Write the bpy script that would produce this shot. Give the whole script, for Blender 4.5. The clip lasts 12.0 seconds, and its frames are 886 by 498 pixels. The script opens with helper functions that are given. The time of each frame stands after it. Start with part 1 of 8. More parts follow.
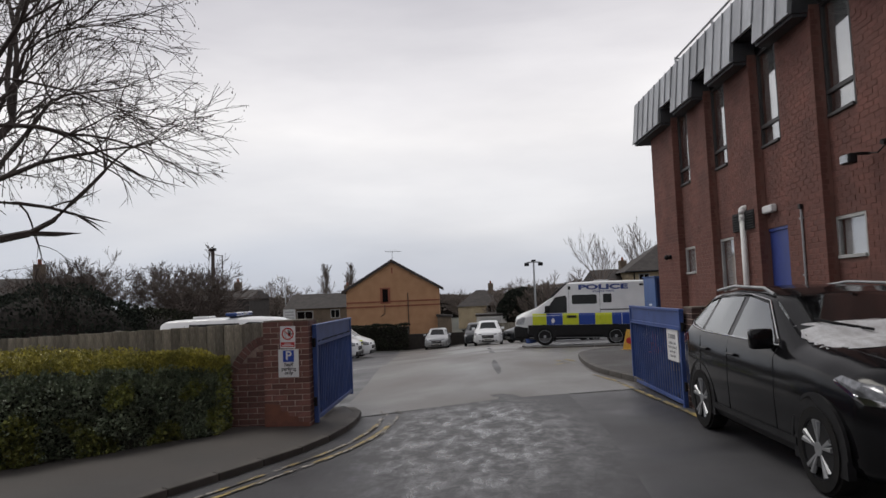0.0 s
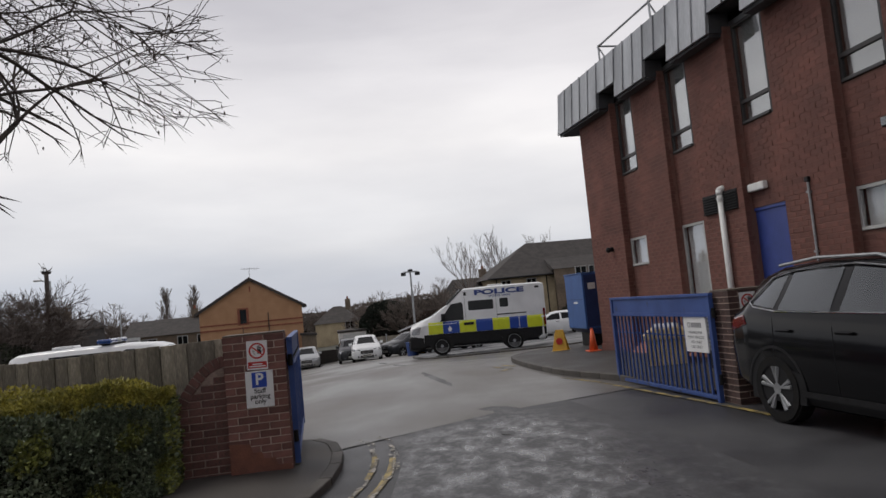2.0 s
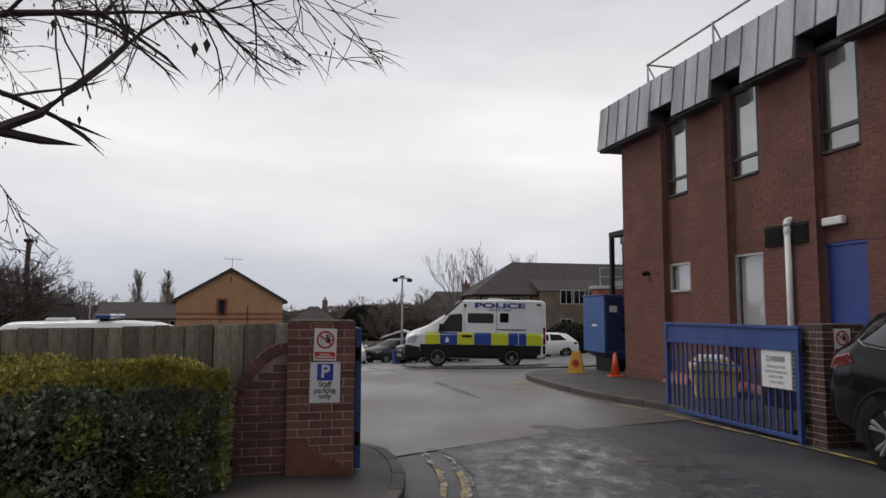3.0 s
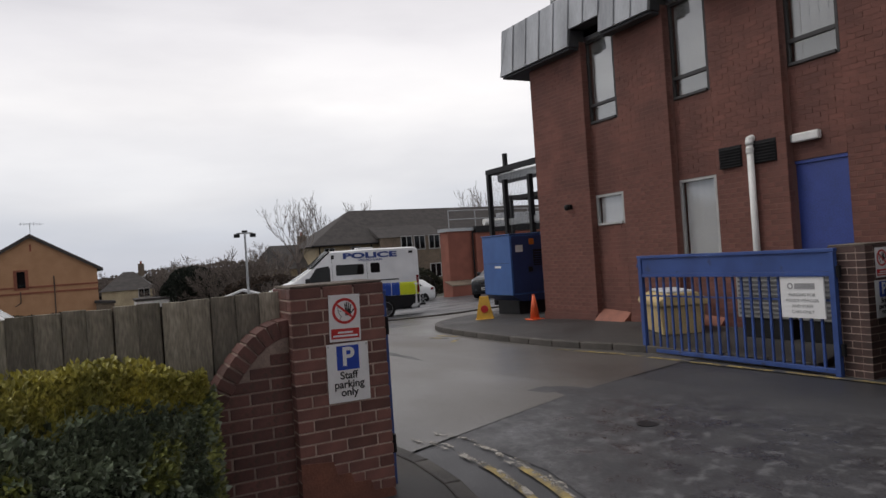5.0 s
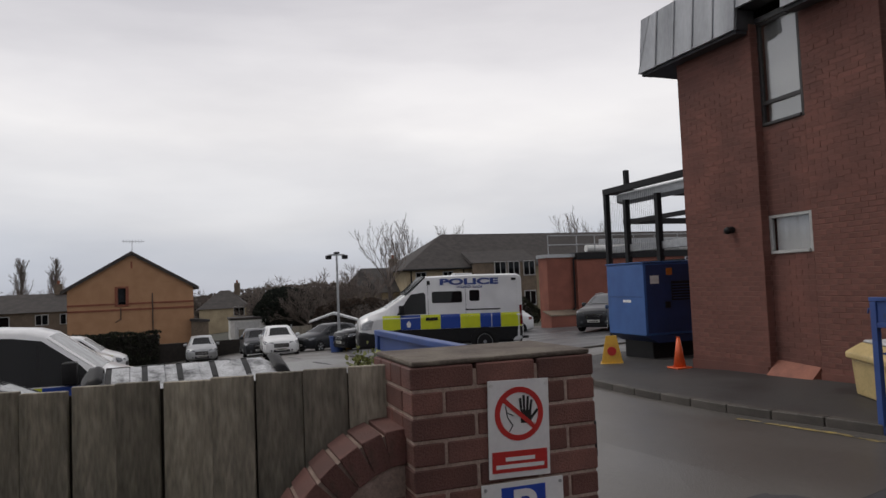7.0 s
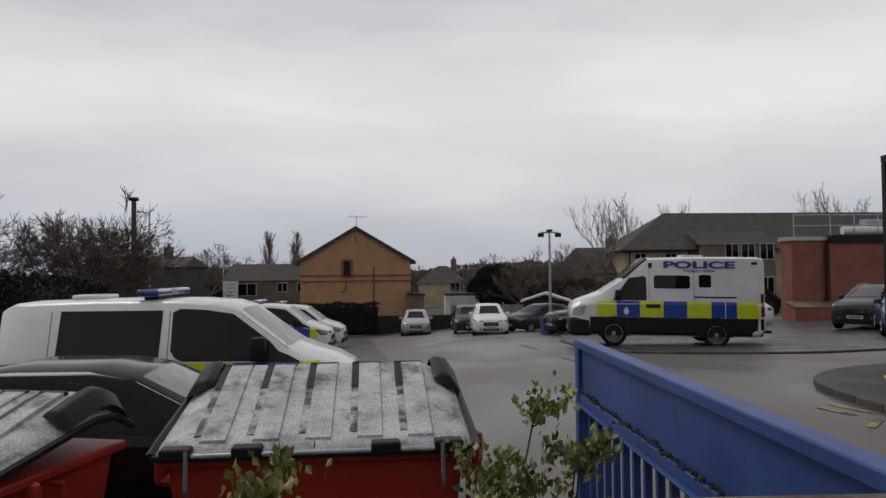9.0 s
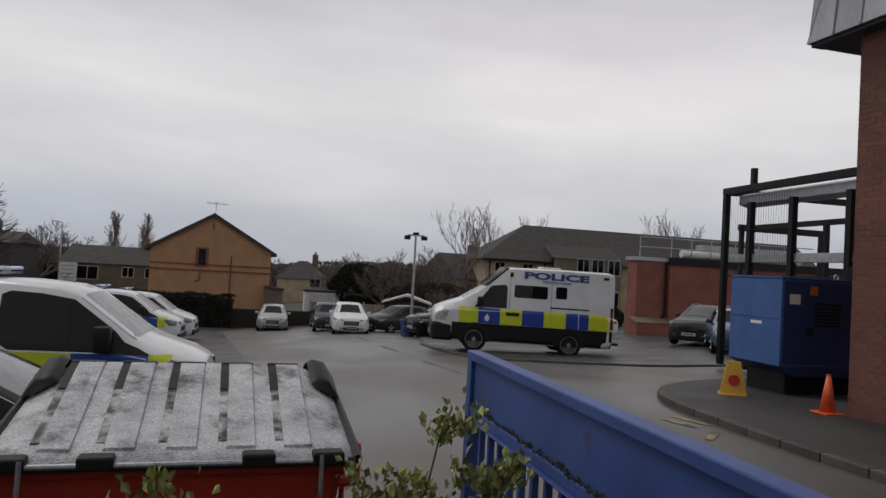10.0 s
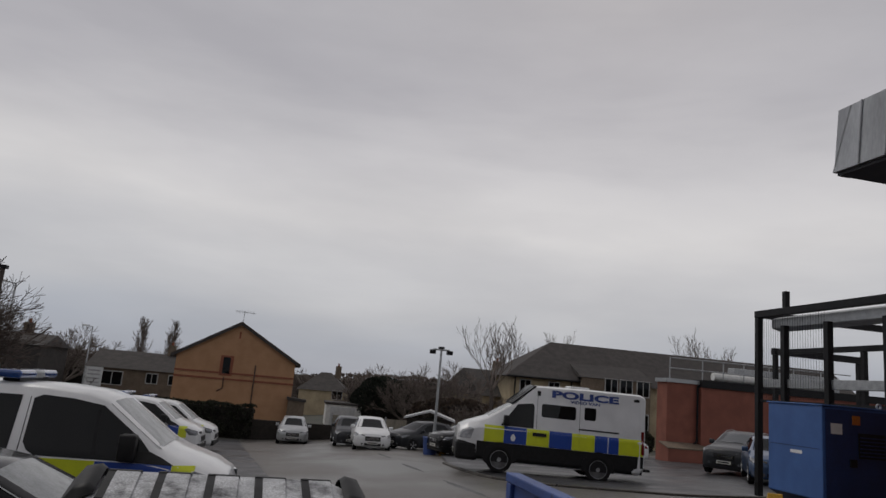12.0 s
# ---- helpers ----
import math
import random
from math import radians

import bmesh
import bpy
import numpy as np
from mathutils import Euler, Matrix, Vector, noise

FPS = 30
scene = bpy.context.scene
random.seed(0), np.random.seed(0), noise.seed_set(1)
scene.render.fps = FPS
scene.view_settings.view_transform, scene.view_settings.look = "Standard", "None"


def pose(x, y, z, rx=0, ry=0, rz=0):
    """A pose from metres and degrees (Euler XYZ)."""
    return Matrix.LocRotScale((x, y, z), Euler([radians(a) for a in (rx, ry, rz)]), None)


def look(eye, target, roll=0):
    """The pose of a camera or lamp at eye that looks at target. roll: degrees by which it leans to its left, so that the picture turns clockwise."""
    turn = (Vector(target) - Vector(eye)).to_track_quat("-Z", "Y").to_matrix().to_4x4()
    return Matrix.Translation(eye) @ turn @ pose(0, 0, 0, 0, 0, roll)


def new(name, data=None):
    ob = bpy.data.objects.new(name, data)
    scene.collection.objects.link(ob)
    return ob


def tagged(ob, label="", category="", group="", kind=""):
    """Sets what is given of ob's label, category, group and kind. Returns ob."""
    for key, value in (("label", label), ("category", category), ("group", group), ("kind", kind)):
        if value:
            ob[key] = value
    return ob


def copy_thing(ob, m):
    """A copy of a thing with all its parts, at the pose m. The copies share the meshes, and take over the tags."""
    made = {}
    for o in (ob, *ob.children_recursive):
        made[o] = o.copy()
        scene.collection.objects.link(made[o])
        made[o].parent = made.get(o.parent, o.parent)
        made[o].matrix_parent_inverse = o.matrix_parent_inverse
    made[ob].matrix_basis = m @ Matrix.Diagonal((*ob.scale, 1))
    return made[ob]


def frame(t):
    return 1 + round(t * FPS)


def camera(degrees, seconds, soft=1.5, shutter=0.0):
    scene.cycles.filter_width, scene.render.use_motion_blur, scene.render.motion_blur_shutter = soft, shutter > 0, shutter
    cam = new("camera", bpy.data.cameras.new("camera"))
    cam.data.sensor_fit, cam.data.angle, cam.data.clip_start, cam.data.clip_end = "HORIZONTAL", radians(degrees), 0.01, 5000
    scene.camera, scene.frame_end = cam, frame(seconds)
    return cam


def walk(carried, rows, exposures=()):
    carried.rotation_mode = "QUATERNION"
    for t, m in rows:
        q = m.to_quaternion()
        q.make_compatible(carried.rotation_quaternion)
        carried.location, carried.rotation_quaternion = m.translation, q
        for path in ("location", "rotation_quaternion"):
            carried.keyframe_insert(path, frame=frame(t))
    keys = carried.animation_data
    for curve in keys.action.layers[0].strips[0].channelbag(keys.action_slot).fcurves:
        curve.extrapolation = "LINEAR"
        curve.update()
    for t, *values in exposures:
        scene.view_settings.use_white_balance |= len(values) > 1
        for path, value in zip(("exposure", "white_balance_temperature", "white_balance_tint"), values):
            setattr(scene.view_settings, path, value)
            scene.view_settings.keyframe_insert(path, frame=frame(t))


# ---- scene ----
cam = camera(64.7, 12.0)
PATH = [
    (0, (-0.301, -0.36, 1.659), (-0.401, 1.633, 1.787), -2.4),
    (0.5, (-0.822, 0.033, 1.63), (-0.757, 2.032, 1.673), 0.5),
    (1, (-1.281, 0.552, 1.603), (-1.181, 2.547, 1.695), -3.7),
    (1.5, (-1.804, 0.963, 1.579), (-1.487, 2.937, 1.561), -0.3),
    (2, (-2.215, 1.473, 1.553), (-1.864, 3.436, 1.696), -5.5),
    (2.5, (-2.796, 1.86, 1.525), (-2.464, 3.82, 1.748), 0.1),
    (4.3, (-4.099, 3.945, 1.395), (-3.442, 5.833, 1.345), -2.9),
    (4.5, (-4.262, 4.171, 1.428), (-3.54, 6.036, 1.424), -1.2),
    (5, (-4.363, 4.724, 1.527), (-3.462, 6.51, 1.542), -3.9),
    (5.5, (-4.303, 5.348, 1.585), (-3.528, 7.19, 1.668), -3.8),
    (6, (-4.218, 5.93, 1.612), (-3.307, 7.71, 1.65), -2.8),
    (6.5, (-4.003, 6.523, 1.615), (-3.224, 8.361, 1.725), -3.2),
    (7, (-3.871, 7.032, 1.619), (-3.199, 8.913, 1.72), -2.4),
    (7.5, (-3.695, 7.513, 1.63), (-3.187, 9.442, 1.779), -3.1),
    (9.3, (-3.375, 8.841, 1.652), (-3.321, 10.84, 1.7), -0.3),
    (9.5, (-3.411, 8.887, 1.658), (-3.161, 10.871, 1.723), 0.6),
    (10, (-3.52, 8.918, 1.656), (-3.061, 10.863, 1.721), 3.3),
    (10.5, (-3.553, 8.945, 1.65), (-3.041, 10.875, 1.775), 4.1),
    (11, (-3.572, 8.958, 1.661), (-2.969, 10.846, 1.927), 1.9),
    (11.5, (-3.554, 8.926, 1.657), (-3.09, 10.835, 2.034), 4.4),
    (12, (-3.615, 8.85, 1.663), (-3.256, 10.781, 2.045), 5.1),
]
walk(cam, [(t, look(eye, target, roll)) for t, eye, target, roll in PATH],
     exposures=[(0, 0.14), (1.0, 0.11), (2.5, 0.1), (4.5, 0.2), (6.5, 0.06), (7.5, 0.0), (9.3, -0.16), (10.5, -0.2), (11.4, -0.27), (12, -0.44)])

# ---- world and light ----
world = bpy.data.worlds.new("overcast_sky")
scene.world = world
world.use_nodes = True
wn, wl = world.node_tree.nodes, world.node_tree.links
wn.clear()
SUN_EL, SUN_ROT = radians(38), radians(25)
sky = wn.new("ShaderNodeTexSky")
sky.sky_type, sky.sun_disc, sky.sun_elevation, sky.sun_rotation = "NISHITA", False, SUN_EL, SUN_ROT
tc = wn.new("ShaderNodeTexCoord")
sep = wn.new("ShaderNodeSeparateXYZ")
wl.new(tc.outputs["Generated"], sep.inputs[0])
# long flat cloud banks: noise stretched along the horizon
mp = wn.new("ShaderNodeMapping")
mp.inputs["Scale"].default_value = (1.1, 1.1, 4.2)
wl.new(tc.outputs["Generated"], mp.inputs[0])
cl = wn.new("ShaderNodeTexNoise")
cl.inputs["Scale"].default_value, cl.inputs["Detail"].default_value, cl.inputs["Roughness"].default_value = 1.3, 7, 0.5
cl.inputs["Distortion"].default_value = 0.4
wl.new(mp.outputs[0], cl.inputs["Vector"])
wob = wn.new("ShaderNodeMath")
wob.operation, wob.inputs[1].default_value = "MULTIPLY_ADD", 0.22
wl.new(cl.outputs["Fac"], wob.inputs[0])
wl.new(sep.outputs["Z"], wob.inputs[2])
ramp = wn.new("ShaderNodeValToRGB")
els = ramp.color_ramp.elements
els[0].position, els[0].color = 0.0, (0.36, 0.40, 0.46, 1)
els[1].position, els[1].color = 1.0, (0.42, 0.42, 0.44, 1)
for p, c in ((0.10, (0.41, 0.455, 0.54, 1)), (0.16, (0.51, 0.555, 0.64, 1)), (0.24, (0.68, 0.70, 0.74, 1)), (0.35, (0.88, 0.88, 0.885, 1)),
             (0.42, (0.80, 0.80, 0.82, 1)), (0.50, (0.62, 0.62, 0.655, 1)), (0.62, (0.60, 0.60, 0.63, 1))):
    e = els.new(p)
    e.color = c
wl.new(wob.outputs[0], ramp.inputs[0])
mul = wn.new("ShaderNodeMixRGB")
mul.blend_type, mul.inputs[0].default_value = "MULTIPLY", 1.0
cl2 = wn.new("ShaderNodeTexNoise")
cl2.inputs["Scale"].default_value, cl2.inputs["Detail"].default_value = 2.6, 8
wl.new(mp.outputs[0], cl2.inputs["Vector"])
r2 = wn.new("ShaderNodeValToRGB")
r2.color_ramp.elements[0].position, r2.color_ramp.elements[0].color = 0.3, (0.90, 0.90, 0.91, 1)
r2.color_ramp.elements[1].position, r2.color_ramp.elements[1].color = 0.6, (1.03, 1.03, 1.03, 1)
wl.new(cl2.outputs["Fac"], r2.inputs[0])
wl.new(ramp.outputs[0], mul.inputs[1])
wl.new(r2.outputs[0], mul.inputs[2])
b1, b2 = wn.new("ShaderNodeBackground"), wn.new("ShaderNodeBackground")
b1.inputs[1].default_value, b2.inputs[1].default_value = 0.006, 0.92
wl.new(sky.outputs[0], b1.inputs[0])
warm = wn.new("ShaderNodeMixRGB")
warm.blend_type, warm.inputs[0].default_value, warm.inputs[2].default_value = "MULTIPLY", 1.0, (1.02, 0.99, 0.98, 1)
wl.new(mul.outputs[0], warm.inputs[1])
wl.new(warm.outputs[0], b2.inputs[0])
add, wout = wn.new("ShaderNodeAddShader"), wn.new("ShaderNodeOutputWorld")
wl.new(b1.outputs[0], add.inputs[0])
wl.new(b2.outputs[0], add.inputs[1])
wl.new(add.outputs[0], wout.inputs[0])
sun = new("sun", bpy.data.lights.new("sun", "SUN"))
sun.data.energy, sun.data.angle, sun.data.color = 1.1, radians(25), (1.0, 0.96, 0.9)
sun.matrix_world = look((-20, 25, 40), (0, 10, 0))

# ---- materials ----
MATS = {}


def mat(name, col, rough=0.6, metal=0.0, col2=None, scale=6.0, fine=60.0, bump=0.0, fine_amt=0.25, rough2=None, per_piece=0.0, spec=0.5, clear=0.0, stretch=None, stain=None):
    """A node material: two colours mixed by coarse noise, grain by fine noise, optional bump and random tone for each piece."""
    if name in MATS:
        return MATS[name]
    m = bpy.data.materials.new(name)
    m.use_nodes = True
    n, l = m.node_tree.nodes, m.node_tree.links
    b = n["Principled BSDF"]
    b.inputs["Metallic"].default_value, b.inputs["Roughness"].default_value = metal, rough
    b.inputs["Specular IOR Level"].default_value, b.inputs["Coat Weight"].default_value = spec, clear
    b.inputs["Coat Roughness"].default_value = 0.06
    co = n.new("ShaderNodeTexCoord")
    vec = co.outputs["Object"]
    if stretch:
        mpn = n.new("ShaderNodeMapping")
        mpn.inputs["Scale"].default_value = stretch
        l.new(vec, mpn.inputs[0])
        vec = mpn.outputs[0]
    big, small = n.new("ShaderNodeTexNoise"), n.new("ShaderNodeTexNoise")
    big.inputs["Scale"].default_value, big.inputs["Detail"].default_value = scale, 5
    small.inputs["Scale"].default_value, small.inputs["Detail"].default_value = fine, 4
    l.new(vec, big.inputs["Vector"])
    l.new(vec, small.inputs["Vector"])
    c2 = col2 or tuple(c * 0.8 for c in col)
    rp = n.new("ShaderNodeValToRGB")
    rp.color_ramp.elements[0].position, rp.color_ramp.elements[0].color = 0.35, (*c2, 1)
    rp.color_ramp.elements[1].position, rp.color_ramp.elements[1].color = 0.65, (*col, 1)
    l.new(big.outputs["Fac"], rp.inputs[0])
    grain = n.new("ShaderNodeMapRange")
    grain.inputs["From Min"].default_value, grain.inputs["From Max"].default_value = 0.25, 0.75
    grain.inputs["To Min"].default_value, grain.inputs["To Max"].default_value = 1 - fine_amt, 1 + fine_amt
    l.new(small.outputs["Fac"], grain.inputs["Value"])
    mx = n.new("ShaderNodeMixRGB")
    mx.blend_type, mx.inputs[0].default_value = "MULTIPLY", 1.0
    l.new(rp.outputs[0], mx.inputs[1])
    l.new(grain.outputs[0], mx.inputs[2])
    last = mx.outputs[0]
    if per_piece:
        oi, pr, pm = n.new("ShaderNodeObjectInfo"), n.new("ShaderNodeMapRange"), n.new("ShaderNodeMixRGB")
        geo, addr, fr = n.new("ShaderNodeNewGeometry"), n.new("ShaderNodeMath"), n.new("ShaderNodeMath")
        fr.operation = "FRACT"
        l.new(oi.outputs["Random"], addr.inputs[0])
        l.new(geo.outputs["Random Per Island"], addr.inputs[1])
        l.new(addr.outputs[0], fr.inputs[0])
        pr.inputs["To Min"].default_value, pr.inputs["To Max"].default_value = 1 - per_piece, 1 + per_piece
        l.new(fr.outputs[0], pr.inputs["Value"])
        pm.blend_type, pm.inputs[0].default_value = "MULTIPLY", 1.0
        l.new(last, pm.inputs[1])
        l.new(pr.outputs[0], pm.inputs[2])
        last = pm.outputs[0]
    if stain:
        # irregular patches of another colour: (colour, noise scale, threshold, softness)
        sn, sr, sm = n.new("ShaderNodeTexNoise"), n.new("ShaderNodeMapRange"), n.new("ShaderNodeMixRGB")
        sn.inputs["Scale"].default_value, sn.inputs["Detail"].default_value, sn.inputs["Roughness"].default_value = stain[1], 9, 0.65
        l.new(vec, sn.inputs["Vector"])
        sr.inputs["From Min"].default_value, sr.inputs["From Max"].default_value = stain[2], stain[2] + stain[3]
        l.new(sn.outputs["Fac"], sr.inputs["Value"])
        fac = sr.outputs[0]
        if len(stain) > 4:
            # the patches thin out away from a centre: (x, y, half length, half width)
            cx, cy, hx, hy = stain[4]
            mp2, vl, fo, mu = n.new("ShaderNodeMapping"), n.new("ShaderNodeVectorMath"), n.new("ShaderNodeMapRange"), n.new("ShaderNodeMath")
            mp2.inputs["Location"].default_value, mp2.inputs["Scale"].default_value = (-cx / hx, -cy / hy, 0), (1 / hx, 1 / hy, 0)
            l.new(co.outputs["Object"], mp2.inputs[0])
            vl.operation, mu.operation = "LENGTH", "MULTIPLY"
            l.new(mp2.outputs[0], vl.inputs[0])
            fo.inputs["From Min"].default_value, fo.inputs["From Max"].default_value = 1.0, 0.45
            l.new(vl.outputs["Value"], fo.inputs["Value"])
            l.new(sr.outputs[0], mu.inputs[0])
            l.new(fo.outputs[0], mu.inputs[1])
            fac = mu.outputs[0]
        l.new(fac, sm.inputs[0])
        l.new(last, sm.inputs[1])
        sm.inputs[2].default_value = (*stain[0], 1)
        last = sm.outputs[0]
    l.new(last, b.inputs["Base Color"])
    if rough2 is not None:
        rr = n.new("ShaderNodeMapRange")
        rr.inputs["From Min"].default_value, rr.inputs["From Max"].default_value = 0.38, 0.62
        rr.inputs["To Min"].default_value, rr.inputs["To Max"].default_value = rough, rough2
        l.new(big.outputs["Fac"], rr.inputs["Value"])
        l.new(rr.outputs[0], b.inputs["Roughness"])
    if bump:
        bp = n.new("ShaderNodeBump")
        bp.inputs["Strength"].default_value, bp.inputs["Distance"].default_value = bump, 0.01
        l.new(small.outputs["Fac"], bp.inputs["Height"])
        l.new(bp.outputs[0], b.inputs["Normal"])
    MATS[name] = m
    return m


def glass(name, tint=(0.02, 0.025, 0.03), alpha=0.35, rough=0.03, spec=0.8, gloss=0.0, power=3.0, clear=0.82):
    """Window glass: tinted, glossy, partly clear."""
    if name in MATS:
        return MATS[name]
    m = bpy.data.materials.new(name)
    m.use_nodes = True
    n, l = m.node_tree.nodes, m.node_tree.links
    b = n["Principled BSDF"]
    b.inputs["Base Color"].default_value = (*tint, 1)
    b.inputs["Roughness"].default_value, b.inputs["Specular IOR Level"].default_value = rough, spec
    tr, mxs = n.new("ShaderNodeBsdfTransparent"), n.new("ShaderNodeMixShader")
    mxs.inputs[0].default_value = 1 - alpha
    l.new(tr.outputs[0], mxs.inputs[1])
    if gloss:
        b.inputs["Metallic"].default_value = 1.0
        tr.inputs[0].default_value = (clear, clear, clear, 1)
        fz, pw, rg = n.new("ShaderNodeLayerWeight"), n.new("ShaderNodeMath"), n.new("ShaderNodeMapRange")
        pw.operation, pw.inputs[1].default_value = "POWER", power
        rg.inputs["To Min"].default_value, rg.inputs["To Max"].default_value = gloss, 0.9
        l.new(fz.outputs["Facing"], pw.inputs[0])
        l.new(pw.outputs[0], rg.inputs["Value"])
        l.new(rg.outputs[0], mxs.inputs[0])
    l.new(b.outputs[0], mxs.inputs[2])
    l.new(mxs.outputs[0], n["Material Output"].inputs[0])
    MATS[name] = m
    return m


def lamp_mat(name, col, power):
    m = bpy.data.materials.new(name)
    m.use_nodes = True
    b = m.node_tree.nodes["Principled BSDF"]
    b.inputs["Base Color"].default_value = b.inputs["Emission Color"].default_value = (*col, 1)
    b.inputs["Emission Strength"].default_value = power
    return m


M_ASPH = mat("old_asphalt", (0.060, 0.060, 0.064), 0.42, col2=(0.038, 0.038, 0.042), scale=0.7, fine=90, bump=0.35, rough2=0.66, fine_amt=0.4)
M_YARD = mat("worn_pale_asphalt", (0.128, 0.117, 0.107), 0.30, col2=(0.070, 0.065, 0.060), scale=0.32, fine=70, bump=0.3, rough2=0.55, fine_amt=0.25, stretch=(1.0, 0.55, 1))
M_BAY = mat("dark_bay_asphalt", (0.055, 0.055, 0.060), 0.32, col2=(0.036, 0.036, 0.040), scale=0.6, fine=80, bump=0.3, rough2=0.55, fine_amt=0.4, stain=((0.30, 0.30, 0.31), 1.6, 0.64, 0.08))
# the paler patches put part of the wet sheen into the base colour
M_SHEEN = mat("sheen_asphalt", (0.060, 0.060, 0.064), 0.5, col2=(0.042, 0.042, 0.046), scale=2.2, fine=90, bump=0.25, fine_amt=0.4, stain=((0.12, 0.12, 0.125), 6.5, 0.53, 0.10, (-0.45, 7.6, 1.9, 3.6)))


def add_wet_film(m, scale, level, soft, low, high, centre):
    """Meltwater: a smooth film in ragged patches, thinning out away from centre (x, y, half width, half length); elsewhere the surface stays rough."""
    n, l = m.node_tree.nodes, m.node_tree.links
    co, mp1, ns, mr, mp2, vl, fo, mu, out = (n.new("ShaderNode" + k) for k in ("TexCoord", "Mapping", "TexNoise", "MapRange", "Mapping", "VectorMath", "MapRange", "Math", "MapRange"))
    mp1.inputs["Scale"].default_value = (1.0, 0.6, 1.0)
    ns.inputs["Scale"].default_value, ns.inputs["Detail"].default_value, ns.inputs["Roughness"].default_value, ns.inputs["Distortion"].default_value = scale, 12, 0.74, 0.15
    mr.inputs["From Min"].default_value, mr.inputs["From Max"].default_value = level, level + soft
    cx, cy, hx, hy = centre
    mp2.inputs["Location"].default_value, mp2.inputs["Scale"].default_value = (-cx / hx, -cy / hy, 0), (1 / hx, 1 / hy, 0)
    vl.operation, mu.operation = "LENGTH", "MULTIPLY"
    fo.inputs["From Min"].default_value, fo.inputs["From Max"].default_value = 1.0, 0.5
    out.inputs["To Min"].default_value, out.inputs["To Max"].default_value = high, low
    l.new(co.outputs["Object"], mp1.inputs[0])
    l.new(mp1.outputs[0], ns.inputs["Vector"])
    l.new(ns.outputs["Fac"], mr.inputs["Value"])
    l.new(co.outputs["Object"], mp2.inputs[0])
    l.new(mp2.outputs[0], vl.inputs[0])
    l.new(vl.outputs["Value"], fo.inputs["Value"])
    l.new(mr.outputs[0], mu.inputs[0])
    l.new(fo.outputs[0], mu.inputs[1])
    l.new(mu.outputs[0], out.inputs["Value"])
    l.new(out.outputs[0], n["Principled BSDF"].inputs["Roughness"])


add_wet_film(M_SHEEN, 3.8, 0.43, 0.22, 0.07, 0.60, (-0.5, 7.8, 1.75, 3.6))
M_PAVE = mat("wet_pavement", (0.076, 0.068, 0.062), 0.6, col2=(0.047, 0.043, 0.040), scale=0.9, fine=110, bump=0.35, rough2=0.72, fine_amt=0.3)
M_PAVR = mat("dark_wet_pavement", (0.046, 0.042, 0.040), 0.55, col2=(0.028, 0.026, 0.026), scale=0.9, fine=110, bump=0.35, rough2=0.72, fine_amt=0.3)
M_KERB = mat("kerb_concrete", (0.080, 0.071, 0.062), 0.65, col2=(0.045, 0.040, 0.035), scale=2.5, fine=70, bump=0.4, per_piece=0.18)
M_SNOW = mat("slush", (0.62, 0.63, 0.65), 0.7, col2=(0.42, 0.42, 0.43), scale=9, fine=120, bump=0.6)
M_YEL = mat("worn_yellow_paint", (0.44, 0.33, 0.10), 0.6, col2=(0.22, 0.17, 0.075), scale=7, fine=90, bump=0.2, stain=((0.055, 0.055, 0.057), 4.0, 0.45, 0.12))
M_STEELC = mat("wet_iron", (0.022, 0.022, 0.023), 0.45, 0.4, col2=(0.014, 0.014, 0.015), scale=20, bump=0.4)
M_BRICK = mat("red_brick", (0.180, 0.073, 0.056), 0.85, col2=(0.120, 0.051, 0.041), scale=1.4, fine=140, bump=0.5, per_piece=0.13)
M_MORT = mat("brick_mortar", (0.21, 0.105, 0.082), 0.9, col2=(0.155, 0.078, 0.062), scale=3, fine=120, bump=0.4)
M_PBRICK = mat("engineering_brick", (0.185, 0.082, 0.066), 0.7, col2=(0.115, 0.054, 0.046), scale=6, fine=160, bump=0.5, per_piece=0.3)
M_PMORT = mat("pillar_mortar", (0.50, 0.39, 0.33), 0.9, col2=(0.32, 0.235, 0.195), scale=5, fine=120, bump=0.4)
M_METAL = mat("zinc_cladding", (0.44, 0.455, 0.475), 0.42, 0.4, col2=(0.26, 0.27, 0.285), scale=1.6, fine=30, fine_amt=0.12, stretch=(1, 1, 0.25), per_piece=0.12)
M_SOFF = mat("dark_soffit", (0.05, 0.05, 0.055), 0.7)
M_GAL = mat("galvanised_steel", (0.42, 0.43, 0.44), 0.45, 0.7, col2=(0.32, 0.33, 0.34), scale=8)
M_BLUE = mat("blue_gate_paint", (0.042, 0.088, 0.285), 0.5, col2=(0.030, 0.064, 0.215), scale=3, fine=70, fine_amt=0.1, stain=((0.035, 0.045, 0.10), 5.5, 0.60, 0.10))
M_BDOOR = mat("blue_door_paint", (0.035, 0.060, 0.26), 0.45, col2=(0.028, 0.05, 0.21), scale=4)
M_GEN = mat("generator_blue", (0.048, 0.120, 0.33), 0.45, col2=(0.040, 0.100, 0.28), scale=3, fine=50, fine_amt=0.08)
M_GEND = mat("generator_dark_blue", (0.018, 0.040, 0.13), 0.45, col2=(0.014, 0.032, 0.10), scale=3)
M_BLACK = mat("black_plastic", (0.016, 0.016, 0.017), 0.5, col2=(0.011, 0.011, 0.012), scale=9, spec=0.25)
M_BSTEEL = mat("black_painted_steel", (0.013, 0.013, 0.015), 0.5, col2=(0.009, 0.009, 0.010), scale=6, spec=0.2)
